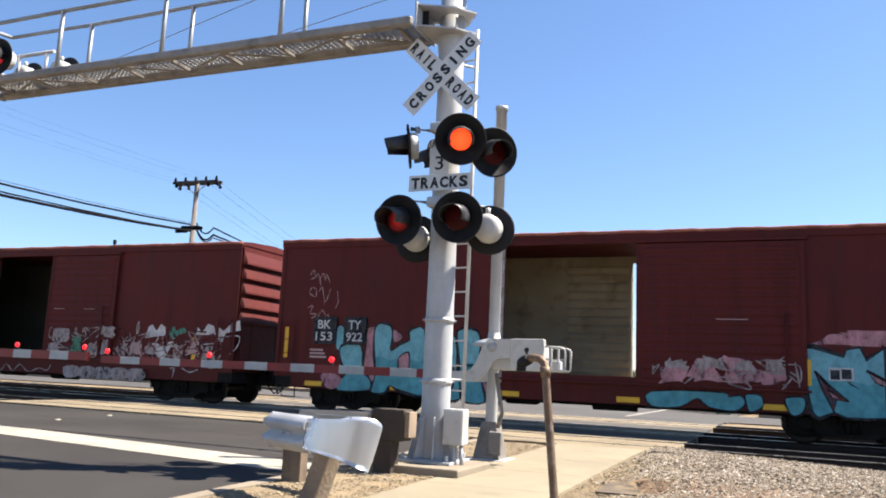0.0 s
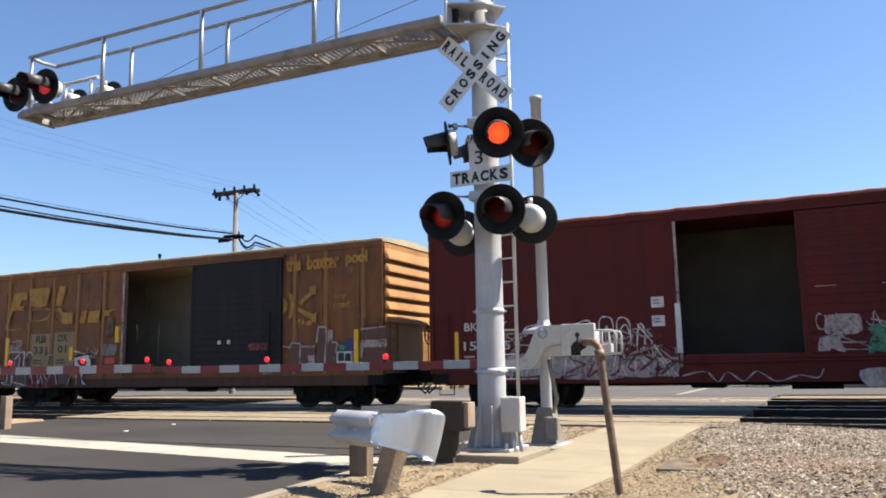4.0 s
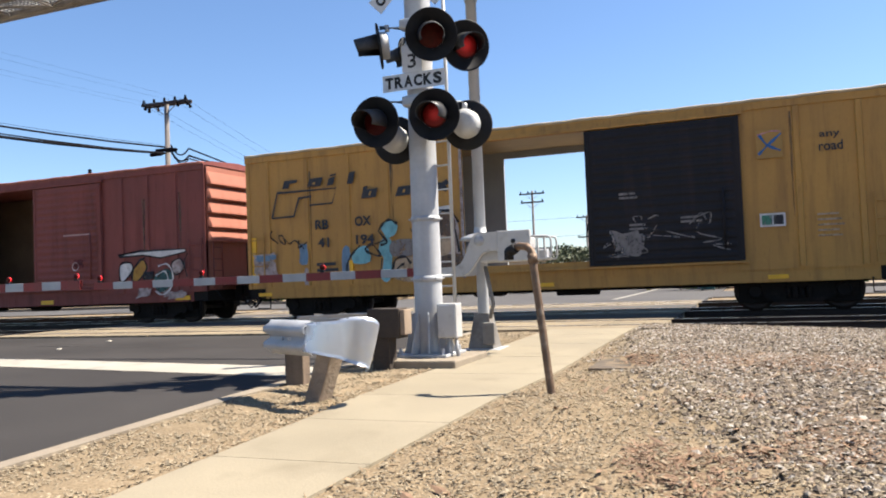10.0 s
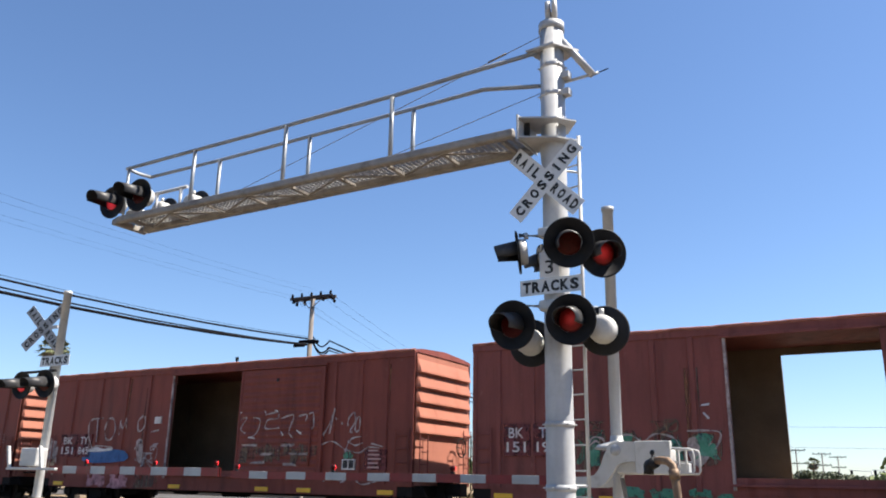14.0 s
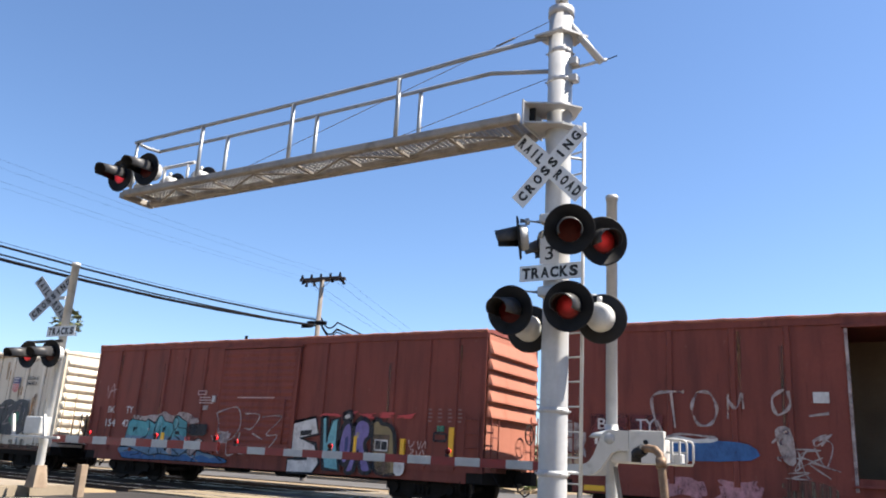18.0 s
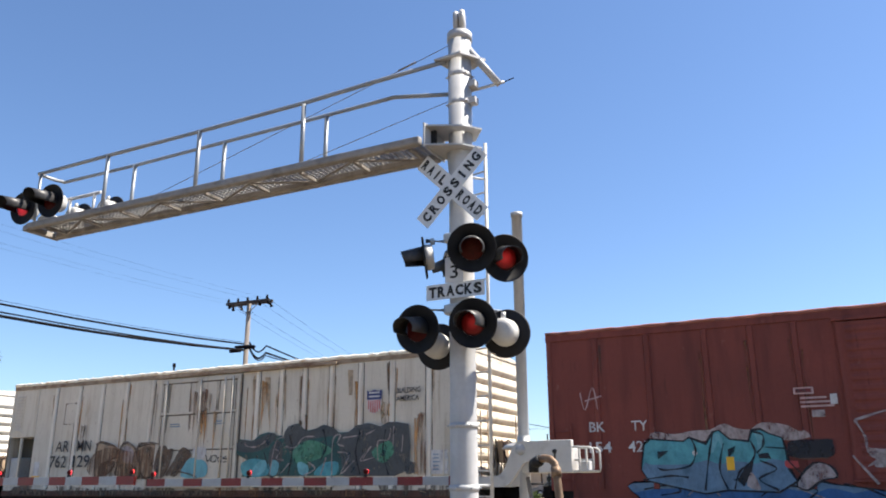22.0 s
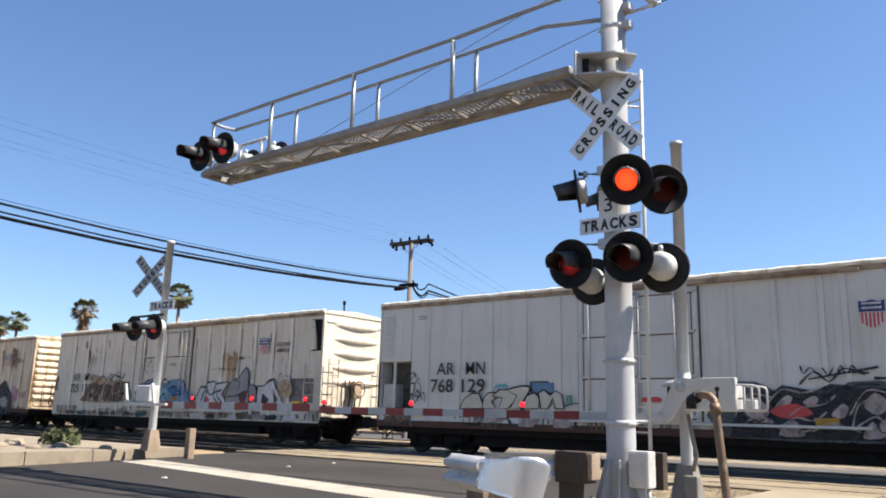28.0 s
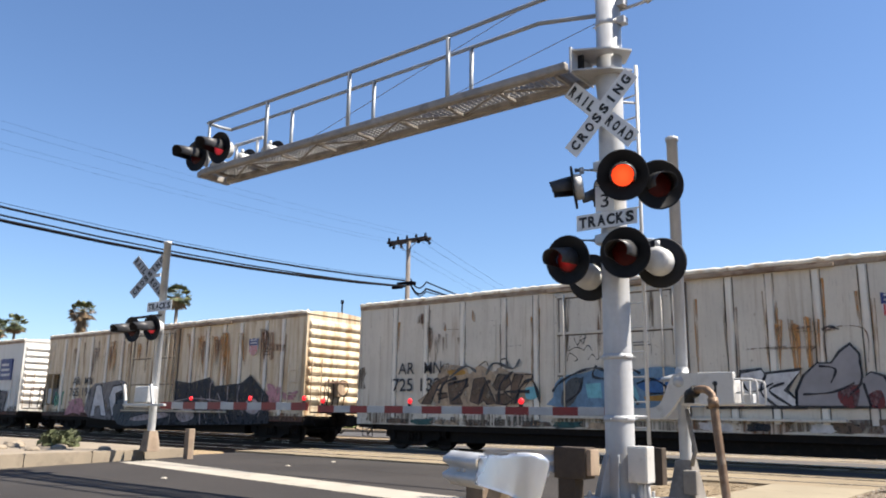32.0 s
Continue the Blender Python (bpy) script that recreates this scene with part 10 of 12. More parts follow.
def build_signal():
    s = thing("cantilever_signal", Matrix.Identity(4), "grey steel cantilever mast with crossbuck, tracks sign and red flashers", "crossing signal")
    bm = bmesh.new()
    lathe(bm, [(0.172, 0.03), (0.166, 1.6), (0.16, 3.5), (0.158, 4.9), (0.185, 5.19), (0.185, 5.2), (0.16, 5.22), (0.16, 7.0), (0.0, 7.0)], 32)
    part("mast", bm, GALV, s, "dull galvanised round mast")
    part("base_plate", cbox(-0.33, 0.33, -0.33, 0.33, 0.0, 0.035, 0.006), GALV, s)
    part("footing", cbox(-0.52, 0.55, -0.62, 0.5, -0.4, -0.001, 0.02), KERB_C, s, "concrete footing")
    for k in range(8):
        a = radians(45 * k + 20)
        d = Vector((math.cos(a), math.sin(a), 0))
        n = Vector((-d.y, d.x, 0)) * 0.009
        bm = bmesh.new()
        pts = [(0.168, 0.036), (0.31, 0.036), (0.30, 0.08), (0.19, 0.5), (0.168, 0.52)]
        lo = [bm.verts.new(d * r + n + Vector((0, 0, z))) for r, z in pts]
        hi = [bm.verts.new(d * r - n + Vector((0, 0, z))) for r, z in pts]
        bm.faces.new(lo)
        bm.faces.new(list(reversed(hi)))
        for i in range(5):
            bm.faces.new((lo[i], hi[i], hi[(i + 1) % 5], lo[(i + 1) % 5]))
        part("gusset", bm, GALV, s)
    for k in range(4):
        bm = bmesh.new()
        x, y = 0.27 * (1 if k % 2 else -1), 0.27 * (1 if k > 1 else -1)
        tube(bm, (x, y, 0.035), (x, y, 0.1), 0.022, n=6)
        part("anchor_bolt", bm, GALV, s)
    for z, w in ((1.64, 0.03), (0.92, 0.035), (5.93, 0.03), (6.35, 0.03)):
        bm = bmesh.new()
        r = 0.168 - 0.002 * z
        lathe(bm, [(r - 0.004, z - w), (r + 0.012, z - w), (r + 0.012, z + w), (r - 0.004, z + w)], 28)
        for k in range(6):
            a = k * 1.05 + 0.4
            tube(bm, ((r + 0.01) * math.cos(a), (r + 0.01) * math.sin(a), z), ((r + 0.04) * math.cos(a), (r + 0.04) * math.sin(a), z), 0.012, n=6)
        part("clamp_band", bm, GALV, s)
    # mast head: collar, triangular plate, outrigger, bell
    bm = bmesh.new()
    lathe(bm, [(0.15, 6.9), (0.175, 6.9), (0.175, 7.02), (0.0, 7.05)], 28)
    part("mast_cap", bm, GALV, s)
    for k, x in enumerate((-0.045, 0.05)):
        bm = bmesh.new()
        lathe(bm, [(0, -0.04), (0.15, -0.035), (0.17, 0.0), (0.15, 0.035), (0, 0.04)], 26, pose(x, 0, 7.22, 0, 90, 20))
        part("bell_gong", bm, WHITEBOX if k else GALV, s, "round pale warning bell")
    bm = bmesh.new()
    tube(bm, (0, 0, 7.03), (0, 0, 7.2), 0.04, n=10)
    part("bell_stem", bm, GALV, s)
    bm = bmesh.new()
    prism(bm, [(-0.3, -0.2), (0.12, -0.24), (0.34, 0.12), (0.1, 0.26), (-0.2, 0.2)], 6.58, 6.61, "xy")
    part("head_plate", bm, GALV, s)
    bm = bmesh.new()
    tube(bm, (0.06, -0.02, 6.86), (0.5, 0.2, 6.22), 0.05, n=12)
    part("outrigger", bm, GALV, s)
    bm = bmesh.new()
    tube(bm, (0.56, 0.24, 6.26), (0.1, 0.03, 6.12), 0.022, n=8)
    part("outrigger_rod", bm, GALV, s)
    bm = bmesh.new()
    tube(bm, (0.48, 0.2, 6.22), (0.68, 0.3, 6.32), 0.008, n=6)
    part("wire_tail", bm, CABLE, s)
    for z in (6.2, 5.95):
        bm = bmesh.new()
        box(bm, 0.15, 0.25, -0.06, 0.06, z - 0.05, z + 0.04)
        part("ear", bm, GALV, s)
    # box bracket that holds the arm
    for z in (5.47, 5.2):
        bm = bmesh.new()
        prism(bm, [(-0.27, -0.5), (-0.27, 0.06), (0.1, 0.26), (0.34, -0.05), (0.16, -0.28)], z, z + 0.022, "xy")
        part("bracket_plate", bm, GALV, s)
    part("bracket_end", cbox(-0.295, -0.271, -0.52, 0.08, 5.17, 5.52, 0.004), GALV, s)
    part("bracket_slot", cbox(-0.299, -0.2, -0.34, -0.3, 5.25, 5.46), BLACK, s)
    # the arm: two chords, cross members, diagonals, grating
    arm = part("arm", cbox(-8.0, -0.3, -0.62, -0.5, 5.18, 5.30, 0.03), ARM_S, s, "brown grey steel walkway arm over the road")
    part("chord", cbox(-7.9, -0.3, -0.1, 0.05, 5.15, 5.26, 0.03), ARM_S, arm)
    part("end_member", cbox(-8.06, -7.95, -0.62, 0.06, 5.16, 5.26, 0.01), ARM_S, arm)
    n = 8
    for k in range(n + 1):
        x = -7.6 + 7.1 * k / n
        part("cross_member", cbox(x - 0.025, x + 0.025, -0.499, -0.101, 5.17, 5.21), ARM_S, arm)
        if k < n:
            x2 = x + 7.1 / n
            bm = bmesh.new()
            tube(bm, (x, -0.5 if k % 2 else -0.1, 5.19), (x2, -0.1 if k % 2 else -0.5, 5.19), 0.018, n=6)
            part("diagonal", bm, ARM_S, arm)
    bm = bmesh.new()
    for k in range(7):
        y = -0.48 + 0.06 * k
        box(bm, -7.9, -0.35, y - 0.004, y + 0.004, 5.232, 5.262)
    for k in range(94):
        x = -7.86 + 0.08 * k
        box(bm, x - 0.009, x + 0.009, -0.499, -0.101, 5.234, 5.25)
    part("grating", bm, GRATE, arm, "open steel grating")
    # rails on the walkway
    bm = bmesh.new()
    bent(bm, [(-7.92, -0.56, 6.2), (-6.2, -0.56, 6.21), (-4.2, -0.55, 6.22), (-2.2, -0.52, 6.26), (-1.2, -0.36, 6.4), (-0.15, -0.12, 6.58)], 0.032, 10)
    part("handrail", bm, TUBE_S, arm)
    bm = bmesh.new()
    bent(bm, [(-7.98, 0.0, 6.25), (-6.2, 0.0, 6.24), (-4.2, 0.0, 6.26), (-2.2, 0.0, 6.28), (-1.05, 0.0, 6.3), (-0.15, 0.0, 6.13)], 0.03, 10)
    part("handrail", bm, TUBE_S, arm)
    bm = bmesh.new()
    bent(bm, [(-7.92, -0.56, 6.2), (-7.97, -0.28, 6.22), (-7.98, 0.0, 6.25)], 0.03, 10)
    part("handrail_end", bm, TUBE_S, arm)
    bm = bmesh.new()
    tube(bm, (-7.86, -0.56, 6.2), (-7.86, -0.56, 5.27), 0.026, n=10)
    part("stanchion", bm, TUBE_S, arm)
    for x in (-6.2, -4.2, -2.22):
        for y, top in ((-0.56, 6.21), (0.0, 6.25)):
            bm = bmesh.new()
            tube(bm, (x, y, 5.2), (x, y, top), 0.032, n=10)
            part("stanchion", bm, TUBE_S, arm)
    bm = bmesh.new()
    tube(bm, (-0.08, -0.12, 6.82), (-6.0, -0.3, 5.28), 0.005, n=6)
    tube(bm, (-0.62, -0.14, 6.68), (-0.9, -0.15, 6.61), 0.014, n=8)
    part("guy_wire", bm, POLEWOOD, s, "steel guy wire with a turnbuckle")
    bm = bmesh.new()
    tube(bm, (-0.14, -0.05, 6.0), (-3.3, -0.3, 5.28), 0.005, n=6)
    part("guy_wire", bm, POLEWOOD, s)
    # flashers at the arm's tip
    lamp(s, (-8.12, -0.62, 5.58), (0.08, -0.99, -0.08), 0.5, LENS_FAR, 0.29, reach=1.6)
    lamp(s, (-7.42, -0.62, 5.60), (0.08, -0.99, -0.08), 0.0, LENS_FAR, 0.29, reach=1.6)
    lamp(s, (-7.55, 0.1, 5.52), (0.0, 1.0, 0.0), 0.0, LENS_DIM, 0.28)
    lamp(s, (-6.75, 0.1, 5.52), (0.0, 1.0, 0.0), 0.5, LENS_DIM, 0.28)
    bm = bmesh.new()
    tube(bm, (-8.2, -0.3, 5.72), (-6.6, -0.3, 5.72), 0.03, n=10)
    for x in (-8.05, -7.35, -6.75):
        tube(bm, (x, -0.3, 5.25), (x, -0.3, 5.75), 0.025, n=8)
    part("lamp_arm", bm, GALV, s)
    part("junction_box", cbox(-7.95, -7.6, -0.45, -0.2, 5.28, 5.45, 0.02), SILVER, s)
    # signs
    crossbuck(s, -0.02, -0.235, 4.655)
    tr = part("tracks_sign", cbox(-0.395, 0.415, -0.228, -0.222, 3.185, 3.385, 0.003), SIGN_W, s, "white sign panel with black lettering")
    spaced(tr, "TRACKS", -0.365, 3.215, 0.75, 0.14, -0.2305, 0.05, 0.9)
    th = part("number_sign", cbox(-0.13, 0.13, -0.226, -0.220, 3.39, 3.72, 0.003), SIGN_W, s, "white sign panel with a black figure")
    part("lettering", lettering("3", -0.055, 3.44, 0.11, 0.17, -0.2285, 0.012), INK, th, "black figure")
    for z in (3.28, 3.6):
        part("sign_strap", cbox(-0.1, 0.1, -0.22, -0.1, z - 0.02, z + 0.02), GALV, s)
    # flashers on the mast
    lamp(s, (0.34, -0.42, 3.74), (0.40, -0.87, -0.24), 0.0, LENS_LIT, 0.305)
    lamp(s, (0.63, -0.06, 3.66), (0.66, -0.74, -0.14), 0.5, LENS_DIM, 0.30)
    lamp(s, (-0.37, -0.50, 2.78), (-0.02, -0.99, -0.10), 0.0, LENS_DIM, 0.30, reach=1.3)
    lamp(s, (0.35, -0.44, 2.80), (0.14, -0.98, -0.10), 0.5, LENS_LOW, 0.30, reach=1.25)
    lamp(s, (0.60, -0.02, 2.72), (-0.12, 0.99, 0.0), 0.5, LENS_DIM, 0.30)
    lamp(s, (-0.40, 0.12, 2.66), (-0.12, 0.99, 0.0), 0.0, LENS_DIM, 0.30)
    lamp(s, (-0.40, -0.26, 3.75), (-0.90, -0.43, -0.12), 0.0, LENS_DIM, 0.275, deep=0.3)
    lamp(s, (-0.27, 0.32, 3.76), (-0.86, 0.10, -0.10), 0.5, LENS_DIM, 0.24, deep=0.3)
    for z, pts in ((3.98, [(-0.4, -0.24), (-0.15, -0.08), (0.2, -0.1), (0.34, -0.3)]), (3.05, [(-0.38, -0.36), (-0.1, -0.16), (0.12, -0.16), (0.35, -0.3)])):
        bm = bmesh.new()
        bent(bm, [(x, y, z) for x, y in pts], 0.03, 8)
        part("lamp_arm", bm, GALV, s)
        part("terminal_box", cbox(-0.14, 0.14, -0.27, -0.12, z - 0.07, z + 0.06, 0.03), SILVER, s)
    bm = bmesh.new()
    bent(bm, [(0.1, -0.1, 3.05), (0.4, 0.02, 3.02), (0.6, 0.02, 2.98)], 0.03, 8)
    part("lamp_arm", bm, GALV, s)
    # ladder
    bm = bmesh.new()
    tube(bm, (0.235, 0.28, 0.62), (0.235, 0.28, 5.42), 0.024, n=8)
    lad = part("ladder", bm, GALV, s, "steel service ladder")
    bm = bmesh.new()
    tube(bm, (-0.1, 0.36, 0.62), (-0.1, 0.36, 5.42), 0.024, n=8)
    part("ladder_rail", bm, GALV, lad)
    for k in range(16):
        z = 0.82 + 0.3 * k
        bm = bmesh.new()
        tube(bm, (0.235, 0.28, z), (-0.1, 0.36, z), 0.012, n=6)
        part("rung", bm, GALV, lad)
    for z in (0.95, 3.0, 4.9):
        bm = bmesh.new()
        tube(bm, (0.235, 0.28, z), (0.08, 0.12, z), 0.016, n=6)
        tube(bm, (-0.1, 0.36, z), (-0.05, 0.14, z), 0.016, n=6)
        part("ladder_bracket", bm, GALV, lad)
    # cabinet at the foot
    cab = part("junction_cabinet", cbox(0.19, 0.43, -0.22, -0.02, 0.22, 0.62, 0.012), WHITEBOX, s, "white steel junction cabinet")
    part("cabinet_door", cbox(0.205, 0.415, -0.228, -0.2205, 0.24, 0.6, 0.004), WHITEBOX, cab)
    bm = bmesh.new()
    tube(bm, (0.3, -0.12, 0.22), (0.3, -0.12, -0.08), 0.035, n=8)
    tube(bm, (0.38, -0.12, 0.22), (0.4, -0.1, -0.08), 0.025, n=8)
    part("conduit", bm, GALV, cab)


def gate_arm(parent, x0, x1, y, z0, z1, stripes, tip_lights):
    a = part("gate_arm", cbox(min(x0, x1), max(x0, x1), y - 0.02, y + 0.02, z0, z1, 0.004), WHITE_TAPE, parent, "lowered gate arm striped in red and white")
    w = (x1 - x0) / stripes
    for k in range(0, stripes, 2):
        p, q = x0 + w * k, x0 + w * (k + 1)
        part("red_stripe", cbox(min(p, q), max(p, q), y - 0.023, y + 0.023, z0 - 0.001, z1 + 0.001), RED_TAPE, a)
    for x in tip_lights:
        bm = bmesh.new()
        box(bm, x - 0.03, x + 0.03, y - 0.02, y + 0.02, z1, z1 + 0.035)
        l = part("light_mount", bm, BLACK, a)
        bm = bmesh.new()
        lathe(bm, [(0.0, 0.036), (0.03, 0.032), (0.043, 0.014), (0.045, 0.0005), (0.045, -0.0005), (0.043, -0.014), (0.03, -0.032), (0.0, -0.036)], 14)
        ins = part("arm_light", bm, LENS_AMBIENT, l, "small red gate light")
        ins.data.materials.append(LENS_OFF)
        for p in ins.data.polygons:
            p.material_index = 0 if p.center.z > 0 else 1
        ins.matrix_basis = pose(x, y, z1 + 0.078, 90)
        FLASH.append((ins, 0.0))


def build_gate():
    g = thing("crossing_gate", Matrix.Identity(4), "lowered crossing gate on a slim grey pole with white mechanism", "crossing gate")
    bm = bmesh.new()
    lathe(bm, [(0.077, 0.0), (0.075, 4.74), (0.088, 4.74), (0.088, 4.8), (0.0, 4.81)], 20, Matrix.Translation((0.18, 1.5, 0)))
    part("pole", bm, GALV, g)
    bm = bmesh.new()
    rows = []
    for z, a in ((-0.1, 0.19), (0.0, 0.17), (0.3, 0.12), (0.42, 0.1)):
        rows.append([bm.verts.new((0.18 + sx * a, 1.5 + sy * a, z)) for sx, sy in ((-1, -1), (1, -1), (1, 1), (-1, 1))])
    for p, q in zip(rows, rows[1:]):
        for i in range(4):
            bm.faces.new((p[i], p[(i + 1) % 4], q[(i + 1) % 4], q[i]))
    bm.faces.new(rows[-1])
    part("base_casting", bm, BASE_S, g, "cast pedestal base")
    part("base_flange", cbox(-0.08, 0.46, 1.22, 1.76, -0.12, -0.055, 0.01), GALV, g)
    part("base_lid", cbox(0.22, 0.4, 1.26, 1.36, 0.0, 0.3, 0.02), BASE_S, g)
    part("mechanism", cbox(0.3, 0.98, 1.08, 1.42, 1.1, 1.42, 0.03), WHITEBOX, g, "white gate machine housing")
    cov = part("cover", cbox(0.58, 1.02, 0.98, 1.079, 1.1, 1.5, 0.012), WHITEBOX, g, "white cover panel with a black key hole mark")
    bm = bmesh.new()
    lathe(bm, [(0.0, -0.004), (0.03, -0.003), (0.03, 0.003), (0, 0.004)], 14, pose(0.80, 0.974, 1.36, 90))
    box(bm, 0.788, 0.812, 0.97, 0.978, 1.22, 1.36)
    part("lock_mark", bm, INK, cov)
    bm = bmesh.new()
    lathe(bm, [(0.05, 1.41), (0.3, 1.42), (0.26, 1.47), (0.09, 1.52), (0.08, 1.6)], 20, Matrix.Translation((0.18, 1.5, 0.0)))
    part("pole_collar", bm, SILVER, g)
    # curved arm bracket
    bm = bmesh.new()
    outer = smooth_line([(0.62, 1.49), (0.3, 1.49), (0.2, 1.38), (0.11, 1.18), (0.02, 1.08), (-0.15, 1.06), (-0.5, 1.06)], 4)
    inner = smooth_line([(-0.5, 0.93), (0.0, 0.93), (0.16, 0.97), (0.29, 1.12), (0.39, 1.23), (0.62, 1.25)], 4)
    prism(bm, outer + inner, 1.0, 1.06)
    part("arm_bracket", bm, WHITEBOX, g, "curved pale arm bracket")
    bm = bmesh.new()
    prism(bm, [(x, z) for x, z in outer + inner], 1.44, 1.5)
    part("arm_bracket", bm, WHITEBOX, g)
    bm = bmesh.new()
    lathe(bm, [(0.0, -0.03), (0.06, -0.025), (0.07, 0.0), (0.0, 0.01)], 16, pose(0.33, 0.99, 1.39, 90))
    part("pivot_bolt", bm, GALV, g)
    cw = None
    for y in (1.0, 1.3):
        bm = bmesh.new()
        bent(bm, [(1.03, y, 1.41), (1.24, y, 1.4), (1.275, y, 1.385), (1.29, y, 1.35), (1.29, y, 1.15), (1.275, y, 1.115), (1.03, y, 1.11)], 0.014, 8)
        fr = part("counterweight" if cw is None else "weight_frame", bm, WHITEBOX, g if cw is None else cw, "open counterweight frame of bent bar" if cw is None else "")
        cw = cw or fr
    for x in (1.11, 1.2):
        part("weight_bar", cbox(x - 0.01, x + 0.01, 0.995, 1.03, 1.124, 1.385), WHITEBOX, cw)
    for z in (1.25,):
        part("weight_bar", cbox(1.03, 1.28, 1.031, 1.055, z - 0.012, z + 0.012), WHITEBOX, cw)
    part("weight_block", cbox(1.06, 1.2, 1.12, 1.28, 1.1, 1.24, 0.015), GALV, cw)
    bm = bmesh.new()
    bent(bm, [(0.3, 1.3, 1.05), (0.36, 1.25, 0.8), (0.42, 1.22, 0.55), (0.36, 1.24, 0.36)], 0.028, 8)
    part("conduit", bm, BASE_S, g)
    gate_arm(g, -0.4, -6.45, 1.2, 0.955, 1.07, 15, (-6.35, -4.3, -2.15))
    # the gate across the road
    h = thing("crossing_gate", Matrix.Identity(4), "gate with crossbuck, tracks sign and visored flashers on the traffic island", "crossing gate")
    X, Y = -11.95, 1.33
    bm = bmesh.new()
    lathe(bm, [(0.085, 0.0), (0.08, 4.66), (0.09, 4.66), (0.09, 4.73), (0, 4.74)], 18, Matrix.Translation((X, Y, 0.05)))
    part("pole", bm, SILVER, h)
    bm = bmesh.new()
    rows = []
    for z, a in ((0.06, 0.16), (0.3, 0.13), (0.5, 0.1)):
        rows.append([bm.verts.new((X + sx * a, Y + sy * a, z)) for sx, sy in ((-1, -1), (1, -1), (1, 1), (-1, 1))])
    for p, q in zip(rows, rows[1:]):
        for i in range(4):
            bm.faces.new((p[i], p[(i + 1) % 4], q[(i + 1) % 4], q[i]))
    bm.faces.new(rows[-1])
    part("base_casting", bm, WOOD, h, "weathered base casting")
    for turn, text, lift in ((-45, ("RAIL", "ROAD"), 0.0), (45, ("CROSSING",), 0.008)):
        b = part("crossbuck_blade", cbox(-0.61, 0.61, -0.004, 0.004, -0.114, 0.114, 0.002), SIGN_SHADE, h, "white crossbuck blade darkened for shade, with black lettering")
        b.matrix_basis = pose(X - 0.42, Y - 0.16 - lift, 3.98, 0, 0, 17) @ pose(0, 0, 0, 0, -turn, 0)
        for word, x0, w in (((text[0], -0.59, 0.47), (text[1], 0.12, 0.47)) if len(text) == 2 else ((text[0], -0.575, 1.15),)):
            spaced(b, word, x0, -0.07, w, 0.14, -0.0065, 0.055)
    part("sign_bracket", cbox(X - 0.5, X, Y - 0.13, Y - 0.1, 3.95, 4.02), GALV, h)
    b = part("tracks_sign", cbox(X - 0.39, X + 0.59, Y - 0.14, Y - 0.132, 3.14, 3.36, 0.002), SIGN_W, h, "white sign panel with black lettering")
    spaced(b, "TRACKS", X - 0.35, 3.17, 0.90, 0.16, Y - 0.1425, 0.05, 0.9)
    bm = bmesh.new()
    tube(bm, (X - 1.1, Y - 0.1, 3.05), (X + 0.15, Y - 0.1, 3.05), 0.03, n=8)
    part("lamp_arm", bm, BLACK, h)
    for x, ph in ((X - 0.66, 0.5), (X + 0.14, 0.0)):
        lamp(h, (x, Y - 0.3, 2.75), (0.1, -0.99, -0.1), ph, LENS_FAR, 0.29, reach=1.75)
    part("mechanism", cbox(X - 0.24, X + 0.3, Y - 0.35, Y - 0.1, 1.1, 1.46, 0.03), SILVER, h, "white gate machine housing")
    part("crossbar", cbox(X - 0.5, X + 1.1, Y - 0.45, Y - 0.38, 1.03, 1.08, 0.01), WHITEBOX, h)
    for x in (X - 0.45, X + 0.62):
        bm = bmesh.new()
        prism(bm, [(x - 0.13, 1.5), (x - 0.07, 1.5), (x + 0.06, 1.08), (x, 1.08)], Y - 0.45, Y - 0.4)
        part("bracket_leg", bm, WHITEBOX, h)
    gate_arm(h, X + 0.5, -6.75, 1.2, 0.98, 1.12, 11, (X + 1.6, -8.4, -6.85))
    # the signal beyond the tracks
    f = thing("crossing_signal", Matrix.Identity(4), "grey crossing signal beyond the tracks with a crossbuck and flashers", "crossing signal")
    X, Y = -12.85, 18.5
    bm = bmesh.new()
    lathe(bm, [(0.085, -0.1), (0.08, 4.6), (0.0, 4.62)], 14, Matrix.Translation((X, Y, 0)))
    part("pole", bm, SILVER, f)
    for turn in (-45, 45):
        b = part("crossbuck_blade", cbox(-0.61, 0.61, -0.004, 0.004, -0.114, 0.114, 0.002), GALV, f, "bare metal back of a crossbuck blade")
        b.matrix_basis = pose(X, Y + 0.1 + 0.0001 * turn, 3.95, 0, -turn, 0)
    bm = bmesh.new()
    tube(bm, (X - 0.4, Y, 2.85), (X + 0.4, Y, 2.85), 0.03, n=8)
    part("lamp_arm", bm, SILVER, f)
    for s, ph in ((-0.36, 0.5), (0.36, 0.0)):
        lamp(f, (X + s, Y + 0.12, 2.6), (0.0, 1.0, 0.0), ph, LENS_DIM, 0.28)
        lamp(f, (X + s, Y - 0.15, 2.6), (0.1, -0.99, 0.0), ph, LENS_DIM, 0.28)
    part("wooden_post", cbox(-11.85, -11.68, 2.12, 2.28, -0.2, 0.55, 0.01), WOOD, None)
    ob = bpy.data.objects["wooden_post"]
    tagged(ob, "short grey timber post beside the island kerb", "post")


